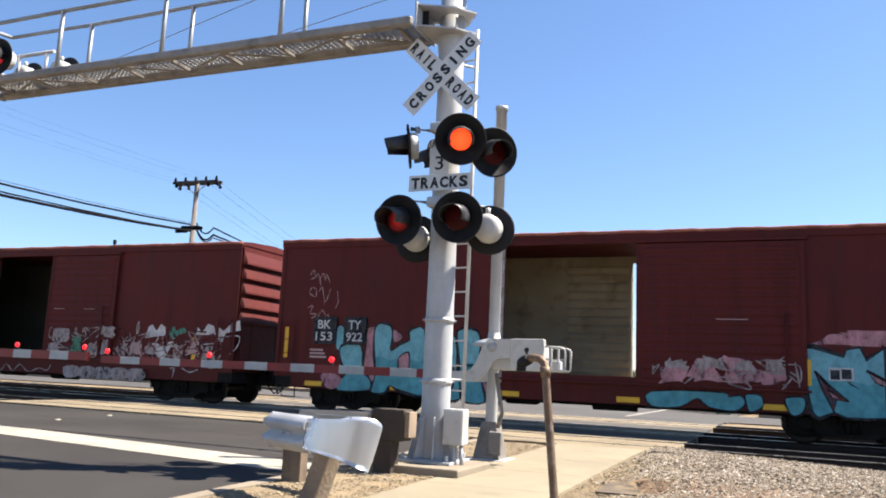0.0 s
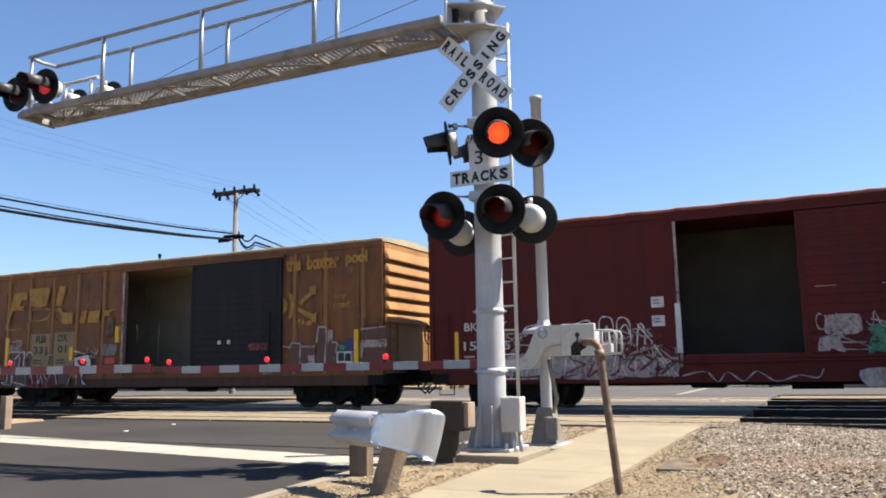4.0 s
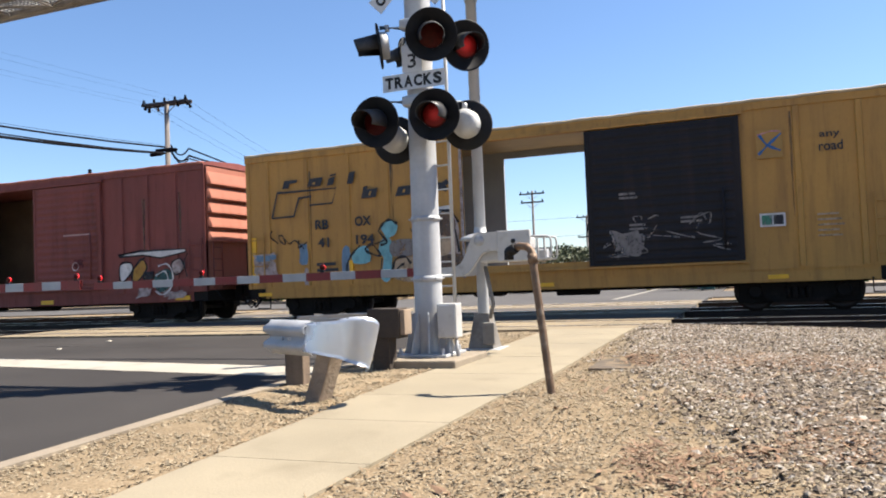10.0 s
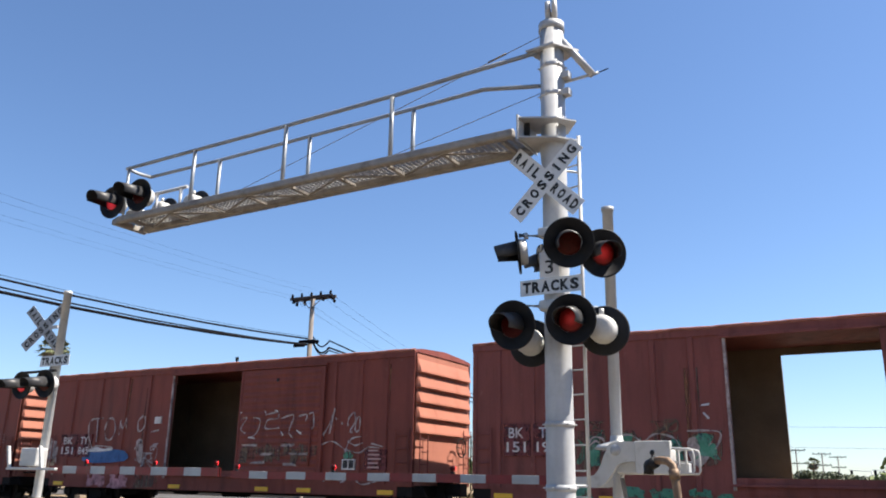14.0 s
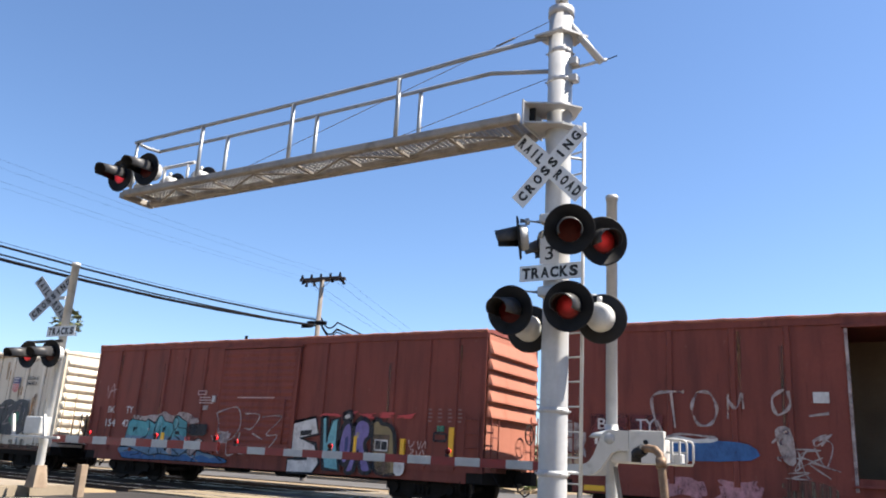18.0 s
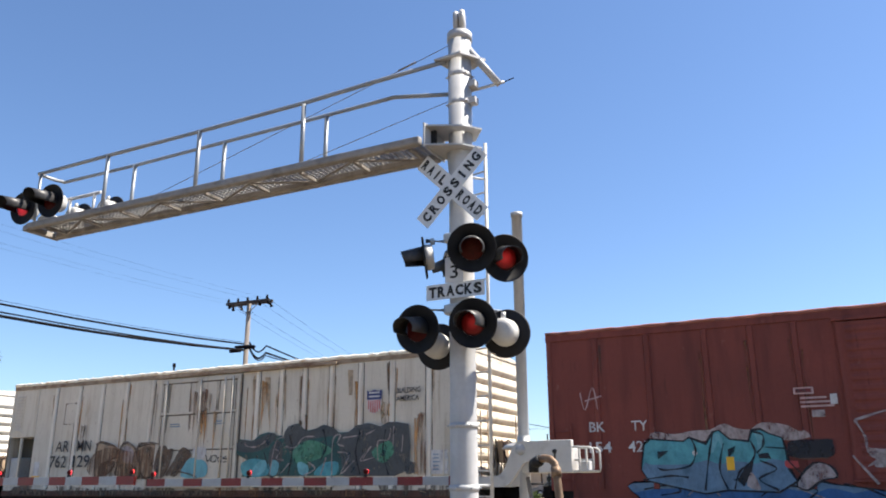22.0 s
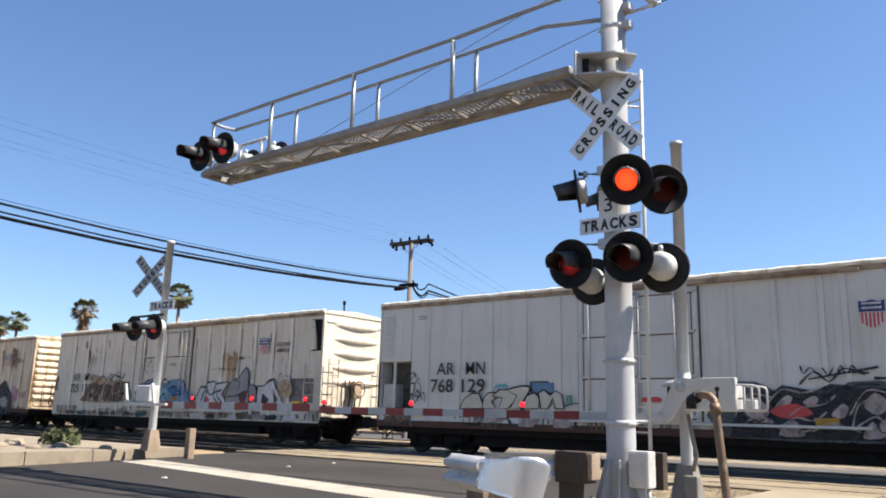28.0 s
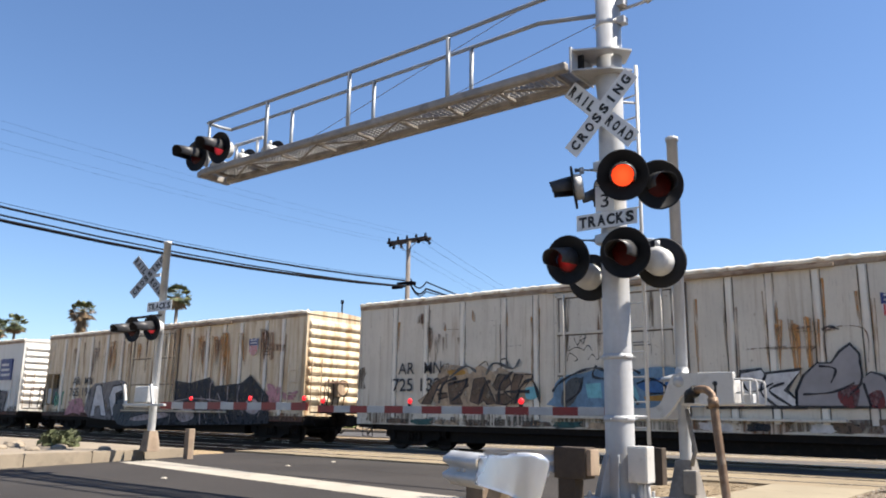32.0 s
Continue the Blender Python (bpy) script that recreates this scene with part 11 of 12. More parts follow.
def wbeam(bm, path, z0, z1, depth=0.075):
    """A corrugated guardrail beam along a path, with thickness."""
    prof = [(0.0, 0.0), (0.25, 0.08), (1.0, 0.2), (1.0, 0.34), (0.15, 0.46), (0.15, 0.54), (1.0, 0.66), (1.0, 0.8), (0.25, 0.92), (0.0, 1.0)]
    pts = smooth_line(path, 6)
    rows = []
    for i, (x, y) in enumerate(pts):
        p, q = pts[max(i - 1, 0)], pts[min(i + 1, len(pts) - 1)]
        d = Vector((q[0] - p[0], q[1] - p[1], 0)).normalized()
        n = Vector((d.y, -d.x, 0))
        out = [bm.verts.new(Vector((x, y, z0 + (z1 - z0) * h)) + n * depth * o) for o, h in prof]
        inn = [bm.verts.new(Vector((x, y, z0 + (z1 - z0) * h)) + n * (depth * o - 0.006)) for o, h in reversed(prof)]
        rows.append(out + inn)
    for a, b in zip(rows, rows[1:]):
        for i in range(len(a)):
            f = bm.faces.new((a[i], b[i], b[(i + 1) % len(a)], a[(i + 1) % len(a)]))
            f.smooth = True
    bm.faces.new(rows[0])
    bm.faces.new(list(reversed(rows[-1])))


def build_roadside():
    g = thing("guardrail", Matrix.Identity(4), "short galvanised guardrail with a bright wrapped nose on timber posts", "guardrail")
    bm = bmesh.new()
    wbeam(bm, [(-0.62, -2.42), (-0.36, -2.57), (0.02, -2.75)], 0.275, 0.592, 0.085)
    part("beam", bm, GALV, g, "dull corrugated steel beam")
    # the nose: a flat plate that rolls round into a tapering quarter drum
    bm = bmesh.new()
    rows = []
    for i in range(34):
        if i < 8:
            a, q = radians(-117), i / 8
        else:
            a, q = radians(-117 + 190 * (i - 8) / 25), 1.0
        deg = math.degrees(a)
        hi = 0.627 - (0.10 * ((deg + 60) / 90) ** 2 if deg > -60 else 0.03 * ((deg + 60) / 57) ** 2)
        lo = 0.272 - 0.108 * (deg + 117) / 147
        hi, lo = hi + (0.572 - hi) * (1 - q), lo + (0.325 - lo) * (1 - q)
        row = []
        for k in range(11):
            h = k / 10
            r = 0.13 + 0.065 * h + 0.006 * math.sin(math.pi * h)
            cx, cy = 0.475 + 0.01 * h, -2.83 + 0.055 * h
            x, y = cx + r * math.cos(a), cy + r * math.sin(a)
            row.append(bm.verts.new((x + (-0.035 - x) * (1 - q), y + (-2.82 + 0.06 * h - y) * (1 - q), lo + (hi - lo) * h)))
        rows.append(row)
    for a, b in zip(rows, rows[1:]):
        for i in range(10):
            f = bm.faces.new((a[i], b[i], b[i + 1], a[i + 1]))
            f.smooth = True
    bmesh.ops.solidify(bm, geom=bm.faces[:], thickness=0.005)
    part("nose", bm, GALV_B, g, "bright bent nose plate")
    bm = bmesh.new()
    wbeam(bm, [(0.42, -2.42), (0.1, -2.25), (-0.42, -2.05)], 0.36, 0.58)
    part("beam", bm, GALV, g)
    p = part("post", cbox(-0.1, 0.1, -0.09, 0.09, -0.3, 0.45, 0.012), WOOD_M, g, "brown weathered timber post")
    p.matrix_basis = pose(-0.72, -1.82, -0.1, 0, 0, 8)
    p = part("post", cbox(-0.085, 0.085, -0.085, 0.085, -0.25, 0.5, 0.012), WOOD, g, "leaning weathered timber post")
    p.matrix_basis = pose(0.01, -2.66, -0.13, 0, 19, 0) @ pose(0, 0, 0, 0, 0, 76)
    for x, y in ((-0.22, -2.72), (-0.33, -2.66)):
        bm = bmesh.new()
        tube(bm, (x, y, 0.43), (x - 0.012, y - 0.025, 0.43), 0.016, n=6)
        part("bolt", bm, GALV, g)
    w = thing("timber_bollard", Matrix.Identity(4), "dark timber post and block with a rail stub beside the mast", "bollard")
    part("post", cbox(-0.42, -0.2, -0.72, -0.52, -0.25, 0.26, 0.012), WOOD_D, w)
    part("block", cbox(-0.46, -0.06, -0.74, -0.5, 0.261, 0.6, 0.012), WOOD_D, w, "dark timber block")
    part("block_face", cbox(-0.058, 0.0, -0.72, -0.52, 0.3, 0.58, 0.008), WOOD, w)
    bm = bmesh.new()
    wbeam(bm, [(-0.46, -0.72), (-0.8, -0.95), (-1.1, -1.2)], 0.32, 0.56, 0.06)
    part("rail_stub", bm, GALV, w)
    q = thing("timber_post", Matrix.Identity(4), "short dark timber post beside the road kerb", "post")
    part("post", cbox(-0.95, -0.78, 2.95, 3.12, -0.3, 0.5, 0.012), WOOD_D, q)
    pp = thing("standpipe", Matrix.Identity(4), "leaning rusty brown pipe with an elbow at its top", "pipe")
    bm = bmesh.new()
    bent(bm, [(2.03, -2.15, -0.3), (2.01, -2.13, -0.12), (1.87, -2.03, 1.05), (1.855, -2.02, 1.13), (1.81, -2.0, 1.17), (1.74, -1.97, 1.18), (1.66, -1.94, 1.16)], 0.035, 12)
    part("pipe", bm, RUSTPIPE, pp)
    bm = bmesh.new()
    tube(bm, (1.875, -2.035, 1.02), (1.862, -2.025, 1.1), 0.045, n=12)
    part("coupling", bm, RUSTPIPE, pp)
    bm = bmesh.new()
    tube(bm, (1.7, -1.955, 1.17), (1.62, -1.925, 1.13), 0.05, n=10)
    tube(bm, (1.62, -1.925, 1.15), (1.62, -1.925, 1.06), 0.045, n=10)
    part("fitting", bm, BLACK, pp, "dark pipe fitting")


build_signal()
build_gate()
build_roadside()

# ---- poles, wires, plants and the far side ----
EYE0 = Vector((4.0, -8.9, 0.95))


def at_bearing(az, dist):
    """A place on the plan by its bearing to the left of +y and its distance."""
    return EYE0.x - dist * math.sin(radians(az)), EYE0.y + dist * math.cos(radians(az))


def utility_pole(x, y, h, arms, label, r=0.15, lean=0.0, turn=0.0, loaded=False):
    p = thing("utility_pole", pose(x, y, -0.15, 0, lean, turn), label, "utility pole", "utility poles")
    bm = bmesh.new()
    lathe(bm, [(r, -0.5), (r * 0.7, h), (0, h)], 14)
    part("pole", bm, POLEWOOD, p)
    for z, w, pins in arms:
        a = part("crossarm", cbox(-w / 2, w / 2, -0.2, -0.1, z - 0.07, z + 0.07, 0.01), ARMWOOD, p)
        if loaded:
            part("crossarm", cbox(-w / 2, w / 2, 0.1, 0.22, z - 0.08, z + 0.08, 0.01), ARMWOOD, p)
            for k, u in enumerate((-0.47, -0.4, -0.28, 0.3, 0.41, 0.5)):
                bm = bmesh.new()
                lathe(bm, [(0.0, -0.2), (0.07, -0.18), (0.09, -0.1), (0.05, -0.06), (0.08, 0.02), (0.0, 0.06)], 10, pose(u * w, -0.24 if k % 2 else 0.3, z - 0.08, 25, 20 - 8 * k, 0))
                part("insulator", bm, CABLE, a, "dark hanging insulator")
        for k in range(pins):
            u = -w / 2 + 0.12 + (w - 0.24) * k / max(1, pins - 1)
            bm = bmesh.new()
            g = 0.95 if loaded else 1.0
            lathe(bm, [(0.03 * g, 0), (0.07 * g, 0.03), (0.07 * g, 0.09), (0.045 * g, 0.12), (0.065 * g, 0.15), (0.03, 0.2), (0, 0.21)], 10, Matrix.Translation((u, -0.15, z + 0.07)))
            part("insulator", bm, CABLE, a, "dark insulator")
        for s in (-1, 1):
            bm = bmesh.new()
            tube(bm, (s * w * 0.28, -0.15, z - 0.07), (0, -0.12, z - 0.6), 0.02, n=6)
            part("brace", bm, POLEWOOD, a)
    return p


def wire(pts, r, label, sag=0.0):
    """A hanging wire between points, sagging in each span."""
    line = []
    for a, b in zip(pts, pts[1:]):
        for k in range(14):
            t = k / 14
            p = Vector(a).lerp(Vector(b), t)
            p.z -= sag * 4 * t * (1 - t)
            line.append(p)
    line.append(Vector(pts[-1]))
    bm = bmesh.new()
    bent(bm, line, r, 5)
    return solid("overhead_wire", bm, CABLE, label, "wire", "overhead wires")


def leaves(bm, rng, centre, spread, count, size, squash=1.0):
    """Loose leaf clumps round a centre."""
    for _ in range(count):
        while True:
            d = Vector((rng.uniform(-1, 1), rng.uniform(-1, 1), rng.uniform(-1, 1)))
            if 0.2 < d.length < 1:
                break
        p = Vector(centre) + Vector((d.x * spread[0], d.y * spread[1], d.z * spread[2] * squash))
        s = size * rng.uniform(0.5, 1.3)
        n = Vector((rng.uniform(-1, 1), rng.uniform(-1, 1), rng.uniform(-0.2, 1))).normalized()
        t = n.orthogonal().normalized() * s
        b = n.cross(t).normalized() * s * 0.55
        vs = [bm.verts.new(p + q) for q in (t, b * 1.0 + t * 0.2, -t, -b + t * 0.2)]
        bm.faces.new(vs)


def tree(x, y, h, w, label, seed, material=None, trunk=True):
    rng = random.Random(seed)
    t = thing("tree", pose(x, y, -0.12), label, "tree", "trees beyond the tracks")
    bm = bmesh.new()
    bent(bm, [(0, 0, -0.2), (0.05 * w, 0, h * 0.25), (0.02 * w, 0.03 * w, h * 0.5)], 0.2, 8, [0.05 * w, 0.04 * w, 0.025 * w])
    tips = []
    for k in range(6):
        a = k * 1.05 + rng.uniform(-0.3, 0.3)
        tip = (math.cos(a) * w * 0.32, math.sin(a) * w * 0.32, h * rng.uniform(0.5, 0.8))
        bent(bm, [(0.02 * w, 0.01 * w, h * 0.3), (tip[0] * 0.5, tip[1] * 0.5, h * 0.5), tip], 0.1, 6, [0.03 * w, 0.02 * w, 0.008 * w])
        tips.append(tip)
    part("trunk", bm, BARK, t)
    bm = bmesh.new()
    for tip in tips + [(0, 0, h * 0.85), (w * 0.1, 0, h * 0.7), (-w * 0.12, w * 0.1, h * 0.75)]:
        for _ in range(4):
            c = (tip[0] + rng.uniform(-0.14, 0.14) * w, tip[1] + rng.uniform(-0.14, 0.14) * w, tip[2] + rng.uniform(-0.16, 0.1) * h)
            leaves(bm, rng, c, (w * 0.17, w * 0.17, h * 0.13), 55, w * 0.035)
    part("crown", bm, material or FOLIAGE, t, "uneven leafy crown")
    return t


def palm(x, y, h, r, skirt, label, seed):
    rng = random.Random(seed)
    r *= 0.8
    p = thing("palm_tree", pose(x, y, -0.12), label, "palm tree", "palms")
    bm = bmesh.new()
    bent(bm, [(0, 0, -0.3), (0.1, 0, h * 0.5), (0, 0.05, h)], 0.3, 10, [0.32 + 0.12 * r, 0.22, 0.2])
    part("trunk", bm, BARK, p)
    if skirt:
        bm = bmesh.new()
        for k in range(260):
            a, z = rng.uniform(0, 6.28), h - rng.uniform(0.0, skirt)
            rr = 0.25 + 0.35 * r * (0.45 + 0.5 * (z - h + skirt) / skirt)
            d = Vector((math.cos(a), math.sin(a), 0))
            side = Vector((-d.y, d.x, 0)) * 0.12
            base, end = d * rr * 0.6 + Vector((0, 0, z)), d * rr * 1.3 + Vector((0, 0, z - 0.75))
            bm.faces.new([bm.verts.new(q) for q in (base + side, base - side, end - side * 0.4, end + side * 0.4)])
        part("dead_fronds", bm, PALM_D, p, "brown hanging dead fronds")
    for k in range(52):
        a, el = rng.uniform(0, 6.28), rng.uniform(-0.7, 1.35)
        d = Vector((math.cos(a), math.sin(a), 0))
        n = Vector((-d.y, d.x, 0))
        bm = bmesh.new()
        ln = r * rng.uniform(0.55, 0.75)
        tip = Vector((0, 0, h)) + d * ln * math.cos(el) + Vector((0, 0, ln * math.sin(el)))
        tube(bm, (0, 0, h - 0.05), tip, 0.03, 0.02, 5)
        out = (tip - Vector((0, 0, h))).normalized()
        up = out.cross(n)
        for j in range(11):
            b = radians(-75 + 15 * j)
            q = (out * math.cos(b) + n * math.sin(b)).normalized()
            e = tip + q * r * 0.45 - Vector((0, 0, 0.12 * r * abs(math.sin(b)) + 0.08 * r))
            s = n * math.cos(b) * 0.06 * r - out * math.sin(b) * 0.06 * r
            m = tip + q * r * 0.22
            bm.faces.new([bm.verts.new(v) for v in (tip, m + s, e, m - s)])
        part("frond", bm, PALM_G if el > (-0.55 if skirt < 2 else 0.3) else PALM_D, p)


def parked_car(x, y, turn, material, label):
    c = thing("parked_car", pose(x, y, -0.09, 0, 0, turn), label, "car", "parked cars")
    bm = bmesh.new()
    prof = [(-2.2, 0.3), (-2.25, 0.55), (-2.1, 0.8), (-1.3, 0.92), (-0.7, 1.38), (0.7, 1.42), (1.45, 0.98), (2.1, 0.9), (2.25, 0.6), (2.2, 0.3)]
    prism(bm, prof, -0.85, 0.85)
    bmesh.ops.bevel(bm, geom=bm.edges[:], offset=0.07, segments=2, affect="EDGES")
    part("body", bm, material, c)
    for s in (-1, 1):
        bm = bmesh.new()
        prism(bm, [(-1.15, 0.95), (-0.65, 1.3), (0.0, 1.33), (0.0, 0.95)], s * 0.853, s * 0.862)
        part("side_window", bm, GLASS_D, c)
        bm = bmesh.new()
        prism(bm, [(0.06, 0.95), (0.06, 1.33), (0.65, 1.33), (1.25, 0.98)], s * 0.853, s * 0.862)
        part("side_window", bm, GLASS_D, c)
        for u in (-1.35, 1.4):
            bm = bmesh.new()
            lathe(bm, [(0, -0.1), (0.2, -0.1), (0.33, -0.09), (0.33, 0.09), (0.2, 0.1), (0, 0.1)], 18, pose(u, s * 0.8, 0.33, 90))
            w = part("wheel", bm, RUBBER, c)
            bm = bmesh.new()
            lathe(bm, [(0, -0.112), (0.19, -0.104), (0.19, 0.104), (0, 0.112)], 14, pose(u, s * 0.8, 0.33, 90))
            part("rim", bm, GALV, w)
    for s in (-0.6, 0.6):
        part("headlight", cbox(-2.3, -2.2, s - 0.2, s + 0.2, 0.6, 0.72, 0.03), WHITEBOX, c)
        part("tail_light", cbox(2.2, 2.29, s - 0.18, s + 0.18, 0.65, 0.8, 0.03), RED_TAPE, c)


def shrub(x, y, w, h, material, label, seed, name="shrub"):
    rng = random.Random(seed)
    s = thing(name, pose(x, y, 0.0), label, "shrub", "shrubs beyond the tracks")
    bm = bmesh.new()
    for k in range(int(6 + w * 2)):
        a = rng.uniform(0, 6.28)
        tube(bm, (0, 0, -0.15), (math.cos(a) * w * 0.3, math.sin(a) * w * 0.3, h * 0.6), 0.02, 0.008, 5)
    part("stems", bm, BARK, s)
    bm = bmesh.new()
    for k in range(7):
        c = (rng.uniform(-0.35, 0.35) * w, rng.uniform(-0.35, 0.35) * w, h * rng.uniform(0.25, 0.7))
        leaves(bm, rng, c, (w * 0.25, w * 0.25, h * 0.35), 55, 0.06 * w + 0.03)
    part("foliage", bm, material, s, "loose dusty leaves")


def house(x, y, w, d, h, label, seed):
    """A low building: walls, windows with frames and sills, a door, a shallow roof with eaves."""
    b = thing("building", pose(x, y, -0.1), label, "building")
    part("wall", cbox(0, w, 0, d, -0.2, h), STUCCO, b)
    bm = bmesh.new()
    prism(bm, [(-0.5, h), (d + 0.5, h), (d * 0.5, h + 0.9)], -0.5, w + 0.5, "yz")
    part("roof", bm, ROOFTILE, b)
    part("eave", cbox(-0.45, w + 0.45, -0.45, -0.35, h - 0.15, h), WHITEBOX, b)
    for k in range(int(w // 4)):
        u = 1.2 + 4 * k
        wn = part("window", cbox(u, u + 1.5, -0.03, 0.0, 1.0, 2.1), GLASS_D, b, "dark window")
        part("window_frame", cbox(u - 0.06, u + 1.56, -0.06, -0.031, 2.1, 2.18), WHITEBOX, wn)
        part("window_sill", cbox(u - 0.08, u + 1.58, -0.1, -0.031, 0.9, 1.0), WHITEBOX, wn)
        part("mullion", cbox(u + 0.72, u + 0.78, -0.05, -0.031, 1.0, 2.1), WHITEBOX, wn)
    part("door", cbox(w - 1.6, w - 0.7, -0.04, 0.0, 0.0, 2.05), WOOD_D, b)


def build_background():
    # the pole behind the train and its lines
    up = utility_pole(-22.66, 22.0, 10.2, ((10.08, 2.65, 5),), "weathered wooden utility pole with a loaded crossarm and cable bundles", 0.16, 0.0, 3, True)
    part("cable_bracket", cbox(-0.5, 0.5, -0.3, -0.12, 7.72, 7.86, 0.02), CABLE, up, "dark cable bracket")
    part("splice_case", cbox(-0.75, -0.05, -0.42, -0.28, 7.5, 7.66, 0.05), CABLE, up)
    part("splice_case", cbox(0.15, 0.8, -0.4, -0.28, 7.62, 7.8, 0.05), CABLE, up)
    wire([(-22.66, -24.0, 10.0), (-22.66, 21.8, 7.78)], 0.042, "thick black cable bundle above the road", 1.40)
    wire([(-22.6, -24.0, 10.1), (-22.6, 21.8, 7.86)], 0.01, "thin support wire above the road cable", 1.37)
    wire([(-22.66, -24.0, 9.9), (-22.66, 21.8, 7.48)], 0.062, "thickest black cable bundle above the road", 1.63)
    wire([(-22.75, -24.0, 9.95), (-22.75, 21.8, 7.5)], 0.034, "black cable strung above the road", 1.47)
    for k, x in enumerate((-23.9, -23.3, -22.0, -21.3)):
        wire([(x, -24.0, 10.9 + 0.05 * k), (x, 21.85, 9.95)], 0.003, "thin dark overhead power line", 0.7)
        wire([(x, 21.85, 9.95), (x - 14, 75.0, 9.2)], 0.006, "thin power line running away beyond the pole", 0.9)
    for k, (z, r) in enumerate(((7.85, 0.04), (7.6, 0.05), (7.55, 0.03))):
        wire([(-22.3, 21.8, z), (-21.9, 22.6, z - 0.1 - 0.1 * k), (-33.0 + 5 * k, 75.0, 7.2 - 0.4 * k)], r, "black cable leaving the pole", 0.4)
    utility_pole(-22.66, -24.0, 11.2, ((10.9, 2.9, 6),), "wooden utility pole on the near side of the road", 0.16)
    utility_pole(-36.0, 75.0, 9.4, ((9.2, 2.6, 5),), "wooden utility pole far along the road", 0.15)
    # poles seen through doors and gaps
    for az, d, h, arms, lean in ((7.6, 150, 7.6, ((7.3, 3.0, 4), (5.2, 2.8, 4)), 0), (6.1, 160, 7.4, ((7.1, 3.0, 4), (5.2, 2.8, 4)), 0), (5.2, 175, 7.4, ((7.1, 3.0, 4), (5.2, 2.6, 4)), 0),
                                 (11.5, 90, 7.4, ((7.2, 2.2, 4), (5.0, 2.0, 3)), 0), (26.9, 62, 7.7, ((7.4, 3.0, 4), (5.4, 3.4, 5)), 0), (15.27, 75, 8.9, ((8.6, 2.4, 4), (7.8, 2.2, 3)), 0), (33.0, 120, 9.0, ((8.6, 2.6, 4),), 0), (44.5, 75, 7.0, ((6.7, 2.2, 4), (5.4, 2.0, 3)), 0)):
        x, y = at_bearing(az, d)
        p = utility_pole(x, y, h, arms, "distant wooden utility pole beyond the tracks", 0.14, lean)
        if az == 11.5:
            bm = bmesh.new()
            tube(bm, (0.25, -0.2, 5.6), (0.25, -0.2, 6.4), 0.22, n=12)
            part("transformer", bm, CABLE, p, "dark pole transformer")
    bx, by = at_bearing(11.5, 90)
    wire([(bx - 60, by - 12, 8.2), (bx, by, 7.1), (bx + 60, by + 12, 8.2)], 0.012, "thin distant power line", 0.6)
    wire([(bx - 60, by - 12, 5.4), (bx, by, 5.1), (bx + 60, by + 12, 5.4)], 0.012, "thin distant power line", 0.4)
    # a slim vent pole
    x, y = at_bearing(45.6, 60)
    v = thing("vent_pole", pose(x, y, -0.1), "slim dark pole with a small cap behind the train", "pole")
    bm = bmesh.new()
    tube(bm, (0, 0, -0.2), (0, 0, 9.2), 0.06, n=8)
    part("pole", bm, CABLE, v)
    part("cap", cbox(-0.09, 0.09, -0.09, 0.09, 9.2, 9.5, 0.03), CABLE, v)
    # traffic signals far down the street
    for az, d in ((4.5, 205), (3.2, 200), (13.6, 190)):
        x, y = at_bearing(az, d)
        s = thing("traffic_signal", pose(x, y, -0.1), "distant traffic signal head on a mast arm", "traffic signal", "distant traffic signals")
        bm = bmesh.new()
        tube(bm, (4.0, 0, -0.2), (4.0, 0, 5.2), 0.12, n=8)
        tube(bm, (4.0, 0, 5.0), (-0.5, 0, 5.3), 0.07, n=8)
        part("mast_arm", bm, GALV, s)
        part("signal_head", cbox(-0.25, 0.25, -0.2, 0.2, 4.0, 5.2, 0.04), BLACK, s)
    # palms
    for az, el, d, r, skirt, seed in ((62.93, 6.3, 110, 2.1, 3.9, 1), (57.1, 7.7, 105, 2.2, 0.9, 2), (66.8, 5.3, 140, 2.3, 0.8, 3), (67.7, 4.9, 150, 2.3, 0.8, 4), (6.65, 1.55, 190, 1.8, 0.6, 5), (8.3, 1.4, 200, 1.6, 0.5, 6)):
        x, y = at_bearing(az, d)
        palm(x, y, 0.95 + d * math.tan(radians(el)) + 0.1, r, skirt, "tall fan palm with a thatch of dead fronds" if skirt > 2 else "tall slim fan palm", seed)
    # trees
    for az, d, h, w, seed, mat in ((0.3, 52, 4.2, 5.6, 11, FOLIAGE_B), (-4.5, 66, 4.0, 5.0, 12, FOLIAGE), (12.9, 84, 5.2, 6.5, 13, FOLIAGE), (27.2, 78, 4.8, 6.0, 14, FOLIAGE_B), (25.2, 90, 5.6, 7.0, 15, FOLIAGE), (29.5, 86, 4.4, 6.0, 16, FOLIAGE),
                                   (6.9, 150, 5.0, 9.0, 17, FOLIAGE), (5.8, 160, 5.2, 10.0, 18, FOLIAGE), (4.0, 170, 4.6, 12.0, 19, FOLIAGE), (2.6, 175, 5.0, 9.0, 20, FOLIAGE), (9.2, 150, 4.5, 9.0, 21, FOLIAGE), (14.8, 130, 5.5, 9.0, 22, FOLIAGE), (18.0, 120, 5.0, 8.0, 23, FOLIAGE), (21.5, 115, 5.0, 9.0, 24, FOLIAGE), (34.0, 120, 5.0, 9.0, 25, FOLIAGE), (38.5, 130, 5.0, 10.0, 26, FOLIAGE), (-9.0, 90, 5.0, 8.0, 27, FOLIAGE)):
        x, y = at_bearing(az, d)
        tree(x, y, h * 0.78, w, "green tree beyond the tracks", seed, mat)
